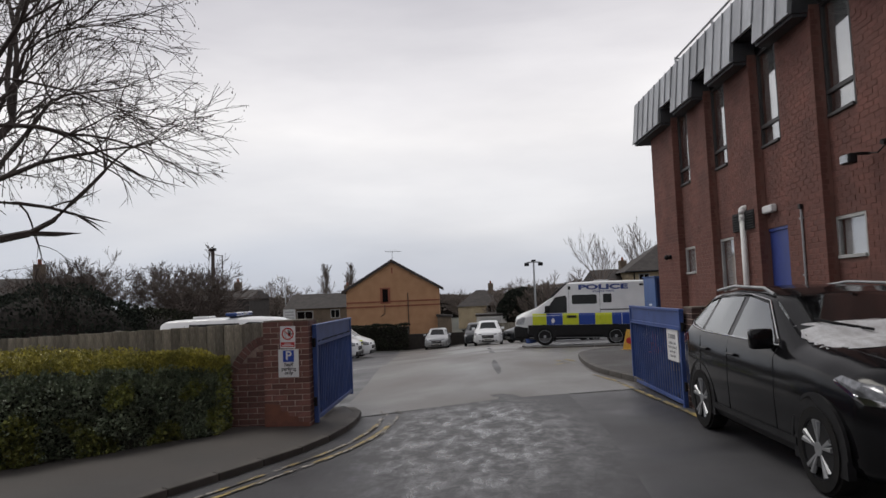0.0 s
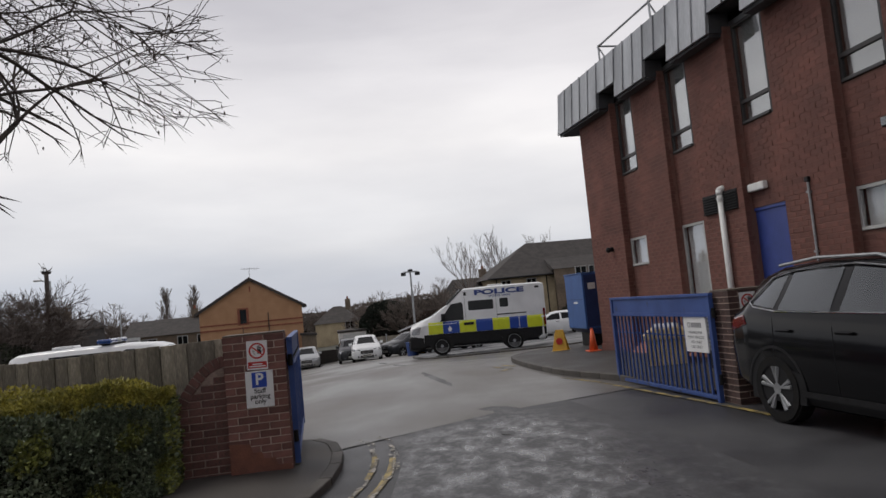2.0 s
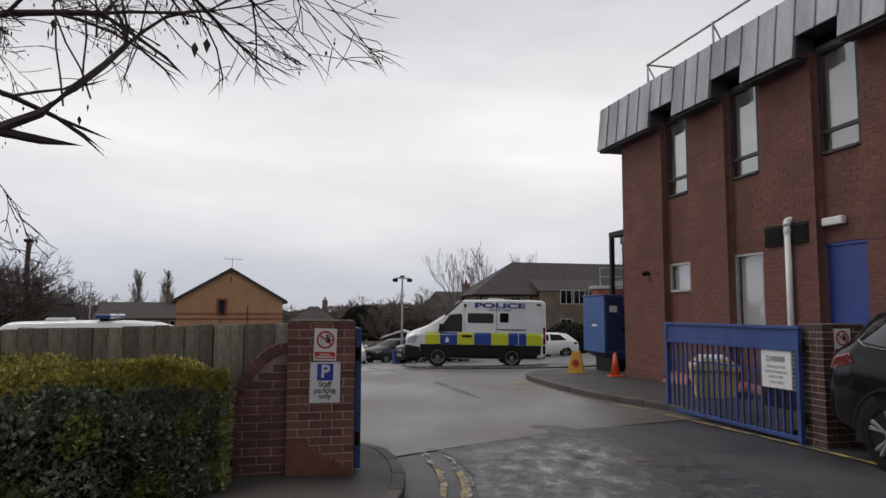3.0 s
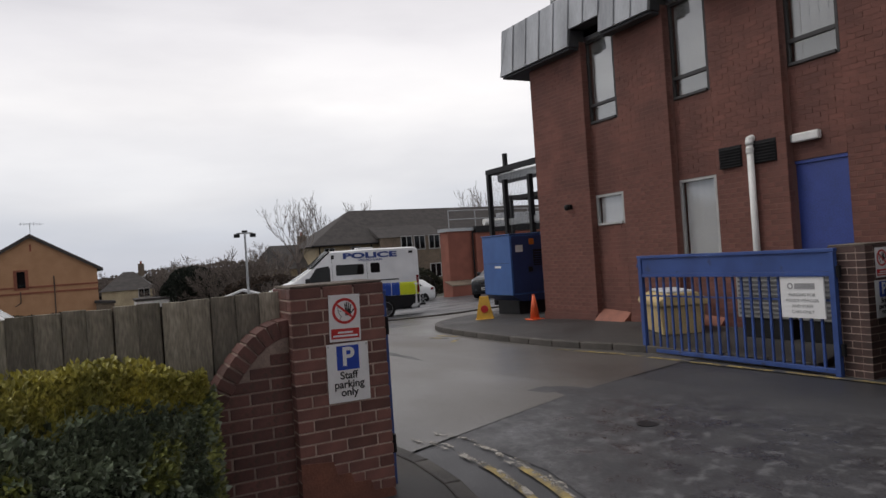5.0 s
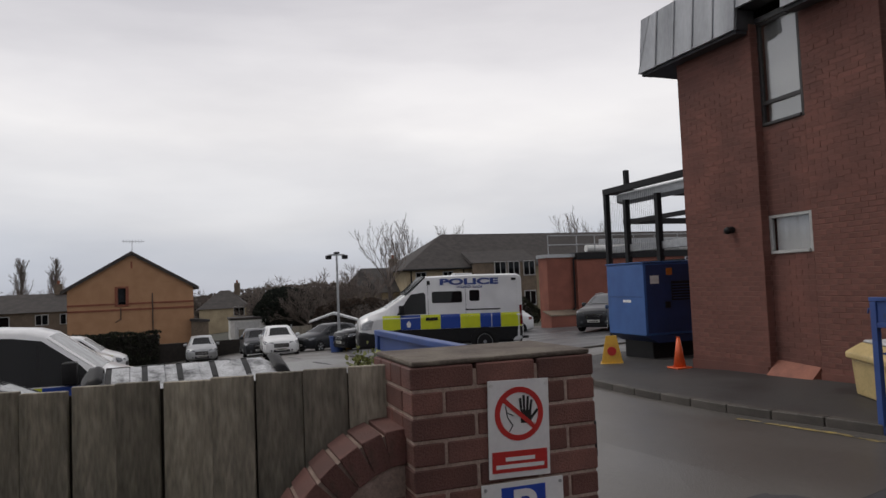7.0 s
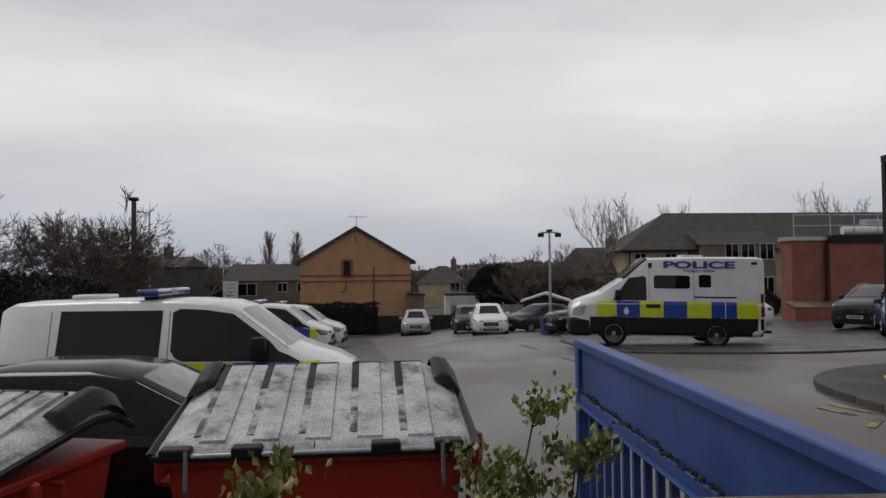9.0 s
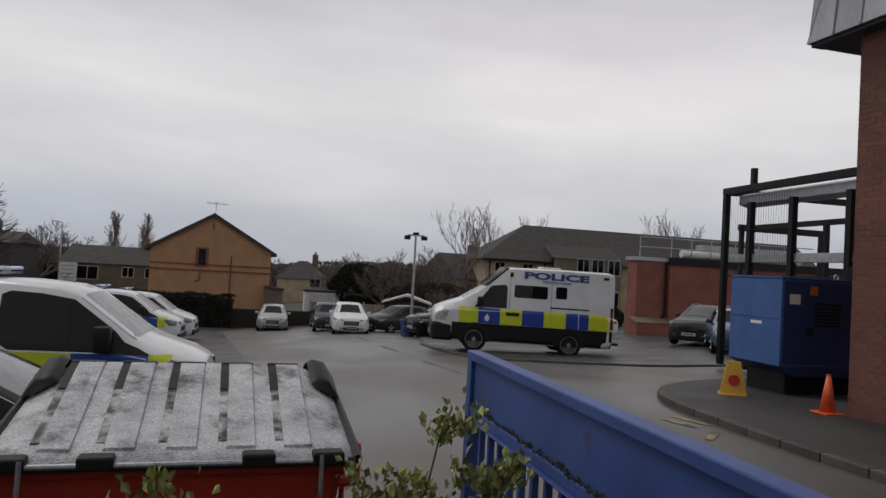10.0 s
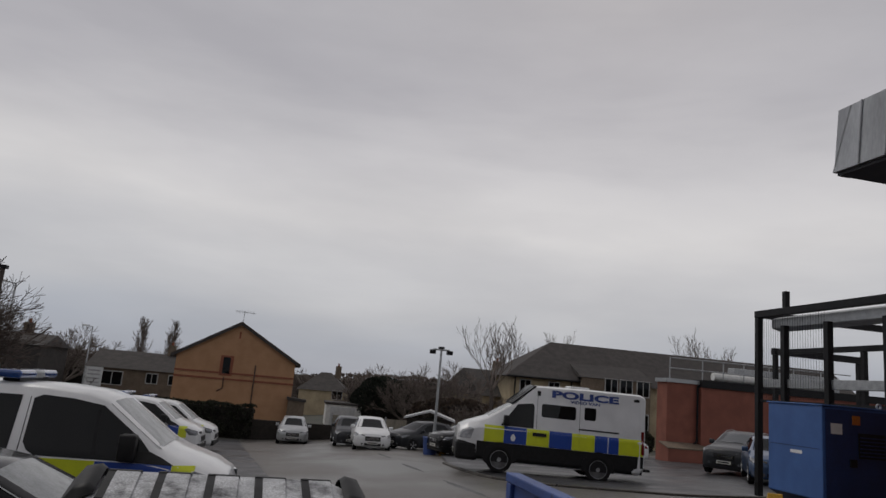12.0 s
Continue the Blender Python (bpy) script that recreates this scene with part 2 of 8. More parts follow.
M_WHITE = mat("white_plastic", (0.74, 0.74, 0.73), 0.45, col2=(0.62, 0.62, 0.60), scale=4, fine_amt=0.08)
M_SIGNW = mat("white_sign_board", (0.80, 0.80, 0.80), 0.4, col2=(0.74, 0.74, 0.74), scale=4, fine_amt=0.04)
M_RED = mat("sign_red", (0.55, 0.035, 0.03), 0.4, col2=(0.48, 0.03, 0.028), scale=6, fine_amt=0.05)
M_PBLUE = mat("sign_blue", (0.02, 0.07, 0.42), 0.4, col2=(0.02, 0.06, 0.38), scale=6, fine_amt=0.05)
M_INK = mat("sign_black", (0.015, 0.015, 0.015), 0.5)
M_INKG = mat("faded_print", (0.33, 0.33, 0.34), 0.6)
M_WOOD = mat("weathered_fence_wood", (0.285, 0.255, 0.205), 0.8, col2=(0.150, 0.136, 0.108), scale=2.2, fine=26, bump=0.6, stretch=(3, 3, 0.6), per_piece=0.36, fine_amt=0.38, stain=((0.055, 0.052, 0.042), 1.6, 0.585, 0.14))
M_FRAME = mat("dark_window_frame", (0.035, 0.033, 0.033), 0.5)
M_WFRAME = mat("white_window_frame", (0.45, 0.45, 0.44), 0.45)
M_GLASS = glass("building_glass", (0.86, 0.88, 0.90), 0.62, 0.02, gloss=0.06, power=2.0)
M_GLASSL = glass("clear_window_glass", (0.84, 0.86, 0.88), 0.62, 0.02, gloss=0.04, power=2.8, clear=1.0)
M_BLIND = mat("pale_blind", (0.58, 0.59, 0.59), 0.8, col2=(0.48, 0.49, 0.49), scale=3, fine_amt=0.1)
M_ROOM = mat("office_wall", (0.42, 0.42, 0.43), 0.9)
M_ORANGE = mat("buff_brick_render", (0.40, 0.228, 0.125), 0.85, col2=(0.345, 0.19, 0.10), scale=1.3, fine=20, fine_amt=0.12)
M_ORED = mat("red_band_brick", (0.25, 0.085, 0.05), 0.85, scale=5, fine=30)
M_TILE = mat("dark_roof_tiles", (0.055, 0.048, 0.045), 0.85, col2=(0.036, 0.032, 0.031), scale=2, fine=14, bump=0.5, fine_amt=0.35)
M_TILER = mat("brown_roof_tiles", (0.080, 0.055, 0.045), 0.75, col2=(0.055, 0.04, 0.035), scale=2, fine=14, fine_amt=0.3)
M_STONE = mat("buff_stone_render", (0.46, 0.38, 0.25), 0.9, col2=(0.33, 0.27, 0.18), scale=0.8, fine=9, fine_amt=0.2)
M_STONED = mat("brown_stone", (0.17, 0.13, 0.095), 0.9, col2=(0.12, 0.095, 0.07), scale=1.2, fine=9, fine_amt=0.3)
M_ANNEX = mat("annex_red_brick", (0.24, 0.085, 0.058), 0.85, col2=(0.19, 0.066, 0.046), scale=1.5, fine=30, fine_amt=0.2)
M_BARK = mat("bark", (0.085, 0.068, 0.060), 0.9, col2=(0.055, 0.045, 0.040), scale=8, fine=60, bump=0.6)
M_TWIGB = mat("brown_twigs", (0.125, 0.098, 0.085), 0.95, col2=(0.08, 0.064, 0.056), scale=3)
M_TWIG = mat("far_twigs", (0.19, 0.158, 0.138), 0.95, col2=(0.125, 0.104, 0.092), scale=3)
M_LEAFM = mat("mid_green_leaf", (0.27, 0.29, 0.085), 0.45, col2=(0.15, 0.165, 0.052), scale=5, fine=30, per_piece=0.45)
M_LEAFD = mat("dark_green_leaf", (0.22, 0.26, 0.175), 0.33, col2=(0.10, 0.125, 0.085), scale=5, fine=30, per_piece=0.55)
M_LEAFY = mat("yellow_green_leaf", (0.45, 0.40, 0.085), 0.5, col2=(0.22, 0.21, 0.052), scale=4, fine=30, per_piece=0.4)
M_CONIF = mat("dark_conifer", (0.018, 0.026, 0.016), 0.9, col2=(0.010, 0.015, 0.010), scale=3, per_piece=0.4)
M_HEDGEF = mat("far_hedge_leaf", (0.030, 0.034, 0.018), 0.9, col2=(0.018, 0.020, 0.012), scale=2, per_piece=0.4)
M_SOIL = mat("dark_soil", (0.028, 0.023, 0.019), 0.95, col2=(0.018, 0.015, 0.013), scale=4, bump=0.5)
M_FAR = mat("distant_ground", (0.075, 0.075, 0.060), 0.9, col2=(0.05, 0.052, 0.042), scale=0.1, fine=3)
M_BULB = lamp_mat("fluorescent_tube", (1.0, 0.9, 0.62), 3.0)

# ---- mesh helpers ----


def part(name, bm, material, parent, label="", smooth=False, kind=""):
    """Links a bmesh as one mesh object under a thing or a part."""
    me = bpy.data.meshes.new(name)
    bm.to_mesh(me)
    bm.free()
    me.materials.append(material)
    if smooth:
        me.polygons.foreach_set("use_smooth", [True] * len(me.polygons))
    ob = new(name, me)
    if parent is not None:
        ob.parent = parent
    return tagged(ob, label=label, kind=kind)


def mesh_part(name, verts, faces, material, parent, label="", kind=""):
    me = bpy.data.meshes.new(name)
    me.from_pydata([tuple(v) for v in verts], [], [tuple(f) for f in faces])
    me.materials.append(material)
    ob = new(name, me)
    if parent is not None:
        ob.parent = parent
    return tagged(ob, label=label, kind=kind)


def thing(name, m, label, category, group="", kind=""):
    ob = new(name)
    ob.empty_display_size = 0.1
    ob.matrix_basis = m
    return tagged(ob, label, category, group, kind)


def box(bm, x0, x1, y0, y1, z0, z1, bev=0.0):
    r = bmesh.ops.create_cube(bm, size=1.0, matrix=Matrix.Translation(((x0 + x1) / 2, (y0 + y1) / 2, (z0 + z1) / 2)) @ Matrix.Diagonal((abs(x1 - x0), abs(y1 - y0), abs(z1 - z0), 1)))
    if bev:
        es = {e for v in r["verts"] for e in v.link_edges}
        bmesh.ops.bevel(bm, geom=list(es), offset=bev, segments=2, affect="EDGES", profile=0.5)
    return bm


def bx(*a, bev=0.0):
    return box(bmesh.new(), *a, bev=bev)


def tube(bm, p0, p1, r0, r1=None, n=8, caps=True):
    p0, p1 = Vector(p0), Vector(p1)
    d = p1 - p0
    m = Matrix.Translation((p0 + p1) / 2) @ d.to_track_quat("Z", "Y").to_matrix().to_4x4()
    bmesh.ops.create_cone(bm, cap_ends=caps, segments=n, radius1=r0, radius2=r0 if r1 is None else r1, depth=d.length, matrix=m)
    return bm


def path_tube(bm, pts, r, n=8):
    for a, b in zip(pts, pts[1:]):
        tube(bm, a, b, r, r, n)
        bmesh.ops.create_icosphere(bm, subdivisions=1, radius=r, matrix=Matrix.Translation(b))
    return bm


def prism(bm, poly, axis, a, b):
    """Extrudes a polygon, given in the two other axes, from a to b along an axis."""
    def put(u, v, w):
        return {"x": (w, u, v), "y": (u, w, v), "z": (u, v, w)}[axis]
    lo = [bm.verts.new(put(u, v, a)) for u, v in poly]
    hi = [bm.verts.new(put(u, v, b)) for u, v in poly]
    n = len(poly)
    bm.faces.new(lo)
    bm.faces.new(hi[::-1])
    for i in range(n):
        bm.faces.new((lo[i], hi[i], hi[(i + 1) % n], lo[(i + 1) % n]))
    bmesh.ops.recalc_face_normals(bm, faces=bm.faces)
    return bm


def pr(poly, axis, a, b, bev=0.0):
    bm = prism(bmesh.new(), poly, axis, a, b)
    if bev:
        bmesh.ops.bevel(bm, geom=list(bm.edges), offset=bev, segments=2, affect="EDGES", profile=0.5)
    return bm


def ring(bm, r0, r1, y0, y1, n=28, c=(0, 0)):
    """A flat ring or tyre-like band about the y axis."""
    vs = []
    for i in range(n):
        a = 2 * math.pi * i / n
        s, k = math.sin(a), math.cos(a)
        vs.append([bm.verts.new((c[0] + r * k, y, c[1] + r * s)) for r, y in ((r0, y0), (r1, y0), (r1, y1), (r0, y1))])
    for i in range(n):
        p, q = vs[i], vs[(i + 1) % n]
        for j in range(4):
            bm.faces.new((p[j], q[j], q[(j + 1) % 4], p[(j + 1) % 4]))
    bmesh.ops.recalc_face_normals(bm, faces=bm.faces)
    return bm


def text_part(name, words, size, material, parent, m, label="", extrude=0.001, align="CENTER", bold=0.0):
    cu = bpy.data.curves.new(name, "FONT")
    cu.body, cu.size, cu.extrude, cu.align_x, cu.align_y, cu.offset = words, size, extrude, align, "CENTER", bold
    tmp = bpy.data.objects.new(name, cu)
    scene.collection.objects.link(tmp)
    me = bpy.data.meshes.new_from_object(tmp.evaluated_get(bpy.context.evaluated_depsgraph_get()))
    bpy.data.objects.remove(tmp)
    bpy.data.curves.remove(cu)
    me.name = name
    me.materials.clear()
    me.materials.append(material)
    ob = new(name, me)
    ob.parent = parent
    ob.matrix_basis = m
    return tagged(ob, label)


def lerp(v, xs, zs):
    return float(np.interp(v, xs, zs))


def ground_z(x, y):
    """The lie of the land: falls to the left of the drive and towards the back of the yard."""
    dip = -0.12 * lerp(x, (-6.4, -4.6), (1, 0)) * lerp(y, (13, 15.5, 24, 34), (0, 1, 1, 0))
    street, yard = lerp(x, (-8, -3, 0, 6, 14), (-0.28, -0.17, 0, 0, 0.3)), lerp(x, (-6, -3, 0, 6, 14), (-0.46, -0.27, 0, 0, 0.3))
    return dip + street + (yard - street) * lerp(y, (10.3, 12.5), (0, 1)) + lerp(y, (12, 20.5, 29, 42, 50, 62, 90), (0, -0.17, -0.72, -1.5, -1.95, -2.4, -3.0))


def on_ground(x, y, rz=0, dz=0.0):
    return pose(x, y, ground_z(x, y) + dz, 0, 0, rz)


def sheet(name, ys, left, right, nx, dz, material, label, kind="structure", skew=None):
    """A strip of surface that follows the ground between two edges."""
    vs, fs = [], []
    for y in ys:
        a, b = left(y), right(y)
        for i in range(nx + 1):
            x = a + (b - a) * i / nx
            yq = y + (skew(x, y) if skew else 0.0)
            vs.append((x, yq, ground_z(x, yq) + dz))
    w = nx + 1
    for j in range(len(ys) - 1):
        for i in range(nx):
            k = j * w + i
            fs.append((k, k + 1, k + w + 1, k + w))
    return tagged(mesh_part(name, vs, fs, material, None), label, name.split("_")[0], kind=kind)


# ---- ground ----
gx = sorted({-900.0, -500.0, -250.0, -120.0, -70.0, -45.0, 25.0, 40.0, 70.0, 120.0, 250.0, 500.0, 900.0, *[-30 + 1.0 * i for i in range(50)]})
gy = sorted({-600.0, -250.0, -100.0, -50.0, -30.0, -18.0, 90.0, 130.0, 200.0, 400.0, 900.0, 2500.0, *[-10 + 1.0 * i for i in range(46)], *[38.0 + 4 * i for i in range(12)]})
gv = [(x, y, ground_z(x, y)) for y in gy for x in gx]
gw = len(gx)
gf = [(j * gw + i, j * gw + i + 1, (j + 1) * gw + i + 1, (j + 1) * gw + i) for j in range(len(gy) - 1) for i in range(gw - 1)]
land = tagged(mesh_part("ground", gv, gf, M_ASPH, None), "damp dark asphalt road with dull grass far beyond", "ground", kind="structure")
land.data.materials.append(M_FAR)
for p in land.data.polygons:
    if p.center.y > 50 or p.center.x < -20 or p.center.x > 34:
        p.material_index = 1
ys = [11.15 + 0.75 * i for i in range(60)]
sheet("road_yard", ys, lambda y: lerp(y, (11.15, 12.3, 24, 38, 56), (-2.3, -2.7, -3.67, -5.07, -6.9)), lambda y: 30.0, 60, 0.008, M_YARD, "pale worn damp asphalt of the station yard", skew=lambda x, y: -1.1 * lerp(x, (-2.4, 2.1), (1, 0)) * lerp(y, (11.15, 15), (1, 0)))
sheet("road_bays", [11.8 + 1.0 * i for i in range(42)], lambda y: -16.0, lambda y: lerp(y, (11.15, 12.3, 24, 38, 56), (-2.3, -2.7, -3.67, -5.07, -6.9)) - 0.005, 12, 0.007, M_BAY, "dark damp asphalt of the parking bays")
sheet("road_apron", [4.0 + 0.55 * i for i in range(14)], lambda y: lerp(y, (4, 7, 9, 11.15), (-2.2, -1.9, -1.5, -1.6)), lambda y: lerp(y, (4, 8, 11.15), (0.9, 1.1, 1.0)), 10, 0.006, M_SHEEN, "dark wet entrance apron with some sheen in its colour")

# ---- left pavement with its kerb ----
KERB_L = [(-9.5, -4.6), (-6.5, -0.1), (-5.2, 2.0), (-4.45, 3.75), (-3.85, 5.4), (-3.45, 6.22), (-2.92, 7.12), (-2.44, 7.95), (-2.2, 8.75), (-2.12, 9.6), (-2.17, 10.25), (-2.4, 10.9)]


def smooth_line(pts, n):
    """Catmull-Rom line through points."""
    out = []
    for i in range(len(pts) - 1):
        p = [Vector((*pts[max(0, min(len(pts) - 1, i + k))], 0)) for k in (-1, 0, 1, 2)]
        for s in range(n):
            t = s / n
            q = 0.5 * (2 * p[1] + (p[2] - p[0]) * t + (2 * p[0] - 5 * p[1] + 4 * p[2] - p[3]) * t * t + (3 * p[1] - p[0] - 3 * p[2] + p[3]) * t ** 3)
            out.append((q.x, q.y))
    return out + [tuple(pts[-1])]


def resample(line, step):
    out, carry = [line[0]], 0.0
    for a, b in zip(line, line[1:]):
        d = math.dist(a, b)
        s = step - carry
        while s <= d:
            out.append((a[0] + (b[0] - a[0]) * s / d, a[1] + (b[1] - a[1]) * s / d))
            s += step
        carry = d - (s - step)
    return out


def kerb_run(line, side, height, parent, step=0.6, width=0.13):
    """Kerb stones along a line, each a piece with its own joint; side: +1 puts the pavement to the left of the run."""
    pts = resample(line, step)
    for a, b in zip(pts, pts[1:]):
        d = Vector((b[0] - a[0], b[1] - a[1], 0))
        ln, nrm = d.length, Vector((-d.y, d.x, 0)).normalized() * side
        bm = bmesh.new()
        box(bm, 0.006, ln - 0.006, 0, width, -0.15, height, bev=0.014)
        ob = part("kerb_stone", bm, M_KERB, parent)
        ob.matrix_basis = Matrix.Translation((a[0], a[1], ground_z(*a))) @ Matrix(((d.x / ln, nrm.x, 0, 0), (d.y / ln, nrm.y, 0, 0), (0, 0, 1, 0), (0, 0, 0, 1))) @ pose(0, 0, 0, 0, -math.degrees(math.atan2(ground_z(*b) - ground_z(*a), ln)), 0)


def pave_fill(name, line, inner, dz, material, label, rise=0.0):
    """Pavement surface between a kerb line and an inner line with as many points."""
    vs, fs, k = [], [], 6
    for (ax, ay), (ex, ey) in zip(line, inner):
        for i in range(k + 1):
            f = (0, 0.08, 0.2, 0.4, 0.6, 0.8, 1)[i]
            x, y = ax + (ex - ax) * f, ay + (ey - ay) * f
            if rise:
                z = ground_z(ax, ay) + dz + rise * min(1.0, math.dist((x, y), (ax, ay)) / 0.55)
            else:
                z = ground_z(x, y) + dz + 0.06 * f
            vs.append((x, y, z))
    for j in range(len(line) - 1):
        for i in range(k):
            q = j * (k + 1) + i
            fs.append((q, q + 1, q + k + 2, q + k + 1))
    return tagged(mesh_part(name, vs, fs, material, None), label, "pavement", kind="structure")


kl = smooth_line(KERB_L, 6)
pave_left = pave_fill("pavement_left", [(x - 0.1, y + 0.02) for x, y in kl], [(lerp(y, (-4, 6, 9, 10.9), (-14, -7.5, -5.6, -3.1)), lerp(y, (-4, 6, 9, 10.9), (4, 9.4, 9.7, 11.0))) for x, y in kl], 0.072, M_PAVE, "damp tarmac pavement curving into the entrance", rise=0.03)
kerb_run(kl, 1, 0.080, pave_left)

# double yellow lines that follow the left kerb
def road_line(name, line, off0, off1, parent_label, material, breaks=()):
    vs, fs = [], []
    for i, (x, y) in enumerate(line):
        a, b = line[max(0, i - 1)], line[min(len(line) - 1, i + 1)]
        d = Vector((b[0] - a[0], b[1] - a[1], 0)).normalized()
        for o in (off0, off1):
            px, py = x + d.y * o, y - d.x * o
            vs.append((px, py, ground_z(px, py) + 0.013))
    for i in range(len(line) - 1):
        if not any(lo <= i <= hi for lo, hi in breaks):
            fs.append((2 * i, 2 * i + 1, 2 * i + 3, 2 * i + 2))
    return tagged(mesh_part(name, vs, fs, material, None), parent_label, "road marking", kind="structure")


kd = resample(kl, 0.25)
road_line("road_marking_inner", kd[8:-5], 0.31, 0.37, "worn yellow line beside the kerb", M_YEL, [(i, i) for i in range(1, 60, 5)])
road_line("road_marking_outer", kd[8:-6], 0.50, 0.57, "worn yellow line beside the kerb", M_YEL, [(i, i) for i in range(3, 60, 11)])

# slush lying along both lines of the turn


def thin_slush(name, col, cover, scale):
    """Melting slush: pale and broken, the wet ground showing through its gaps."""
    m = bpy.data.materials.new(name)
    m.use_nodes = True
    n, l = m.node_tree.nodes, m.node_tree.links
    b = n["Principled BSDF"]
    b.inputs["Roughness"].default_value = 0.55
    co, ns, fine, rp, mr = n.new("ShaderNodeTexCoord"), n.new("ShaderNodeTexNoise"), n.new("ShaderNodeTexNoise"), n.new("ShaderNodeValToRGB"), n.new("ShaderNodeMapRange")
    ns.inputs["Scale"].default_value, ns.inputs["Detail"].default_value, ns.inputs["Roughness"].default_value = scale, 10, 0.72
    fine.inputs["Scale"].default_value, fine.inputs["Detail"].default_value = 45, 4
    rp.color_ramp.elements[0].color, rp.color_ramp.elements[1].color = (*[c * 0.62 for c in col], 1), (*col, 1)
    mr.inputs["From Min"].default_value, mr.inputs["From Max"].default_value = 0.60 - 0.25 * cover, 0.76 - 0.25 * cover
    tr, mx = n.new("ShaderNodeBsdfTransparent"), n.new("ShaderNodeMixShader")
    l.new(co.outputs["Object"], ns.inputs["Vector"])
    l.new(co.outputs["Object"], fine.inputs["Vector"])
    l.new(fine.outputs["Fac"], rp.inputs[0])
    l.new(rp.outputs[0], b.inputs["Base Color"])
    l.new(ns.outputs["Fac"], mr.inputs["Value"])
    l.new(mr.outputs[0], mx.inputs[0])
    l.new(tr.outputs[0], mx.inputs[1])
    l.new(b.outputs[0], mx.inputs[2])
    l.new(mx.outputs[0], n["Material Output"].inputs[0])
    return m


def splat(vs, fs, rnd, x, y, ln, wd, ang):
    """One irregular flat patch, long axis at ang."""
    n, c, sn = 12, math.cos(ang), math.sin(ang)
    b = len(vs)
    vs.append((x, y, ground_z(x, y) + 0.018))
    for i in range(n):
        a, r = 2 * math.pi * i / n, rnd.uniform(0.55, 1.1)
        u, v = ln * r * math.cos(a), wd * r * math.sin(a)
        px, py = x + u * c - v * sn, y + u * sn + v * c
        vs.append((px, py, ground_z(px, py) + 0.0145))
    fs += [(b, b + 1 + i, b + 1 + (i + 1) % n) for i in range(n)]


sl_rnd = random.Random(9)
sv, sf = [], []
for i in range(26, len(kd) - 2):
    (x0, y0), (x1, y1) = kd[i - 1], kd[i + 1]
    d = Vector((x1 - x0, y1 - y0, 0)).normalized()
    for q in range(5):
        o = (0.34 if q % 2 else 0.56) + sl_rnd.gauss(0.0, 0.022)
        k = sl_rnd.uniform(-0.13, 0.13)
        if sl_rnd.random() < lerp(kd[i][1], (6.2, 7.4, 8.6, 10), (0.1, 0.45, 0.8, 1.0)):
            splat(sv, sf, sl_rnd, kd[i][0] + d.y * o + d.x * k, kd[i][1] - d.x * o + d.y * k, sl_rnd.uniform(0.08, 0.2), sl_rnd.uniform(0.012, 0.035), math.atan2(d.y, d.x) + sl_rnd.gauss(0, 0.08))
tagged(mesh_part("slush_line", sv, sf, thin_slush("kerb_slush", (0.44, 0.41, 0.36), 0.75, 9.0), None, kind="stuff"), "ragged line of grey slush along the kerb", "slush", kind="structure")
# sunk cover in the carriageway
tagged(part("manhole_cover", tube(bmesh.new(), (-0.26, 9.25, ground_z(-0.26, 9.25)), (-0.26, 9.25, ground_z(-0.26, 9.25) + 0.009), 0.10, n=20), M_STEELC, None), "small dark iron cover set in the asphalt", "cover", kind="structure")

# ---- right pavement ----
KERB_R = [(2.45, 9.6), (2.28, 12.0), (2.0, 13.6), (1.95, 15.0), (2.02, 16.6), (2.2, 18.2), (2.55, 19.1), (3.2, 19.85), (4.3, 20.5), (6.5, 21.2), (9.5, 21.8)]
kr = smooth_line(KERB_R, 6)
pave_right = pave_fill("pavement_right", [(x + 0.08, y) for x, y in kr], [(lerp(y, (9, 16, 21.8), (4.1, 4.1, 10.5)), lerp(y, (9, 16.0, 19.0, 21.8), (9.6, 16.2, 17.4, 17.6))) for x, y in kr], 0.1, M_PAVR, "damp tarmac pavement along the brick wall")
kerb_run(kr, -1, 0.108, pave_right)
kr2 = resample(kr, 0.25)
road_line("road_marking_gate", kr2[2:11], 0.15, 0.23, "worn yellow line beside the gate", M_YEL, [(4, 4)])
road_line("road_marking_gate_outer", [(2.32, 7.9), (2.25, 9.0), (2.1, 10.5), (1.95, 12.2), (1.75, 13.4)], 0.02, 0.10, "worn yellow line beside the gate", M_YEL)
for (x0, y0), (x1, y1) in (((1.48, 17.15), (1.62, 16.62)), ((1.74, 17.35), (1.90, 16.75)), ((1.35, 15.95), (1.72, 16.35))):
    d = Vector((x1 - x0, y1 - y0, 0)).normalized() * 0.045
    tick = [(x0 - d.y, y0 + d.x), (x0 + d.y, y0 - d.x), (x1 + d.y, y1 - d.x), (x1 - d.y, y1 + d.x)]
    tagged(mesh_part("road_marking_tick", [(x, y, ground_z(x, y) + 0.016) for x, y in tick], [(0, 1, 2, 3)], M_YEL, None), "short worn yellow bar by the kerb", "road marking", kind="structure")

# ---- raised tarmac where the big van stands ----
KERB_I = [(1.75, 33.5), (1.55, 30.0), (1.7, 27.2), (2.3, 26.1), (4.0, 25.5), (7.0, 25.1), (11.0, 25.2), (20, 26.5), (29.5, 28)]
ki = smooth_line(KERB_I, 5)
isl = pave_fill("pavement_island", [(x + 0.06, y + 0.05) for x, y in ki], [(lerp(x, (1.5, 29.5), (3.0, 29.5)), 47.0) if i > 12 else (4.0, 47.0) for i, (x, y) in enumerate(ki)], 0.055, M_BAY, "dark tarmac raised behind a low kerb")
kerb_run(ki, -1, 0.066, isl, step=0.92)

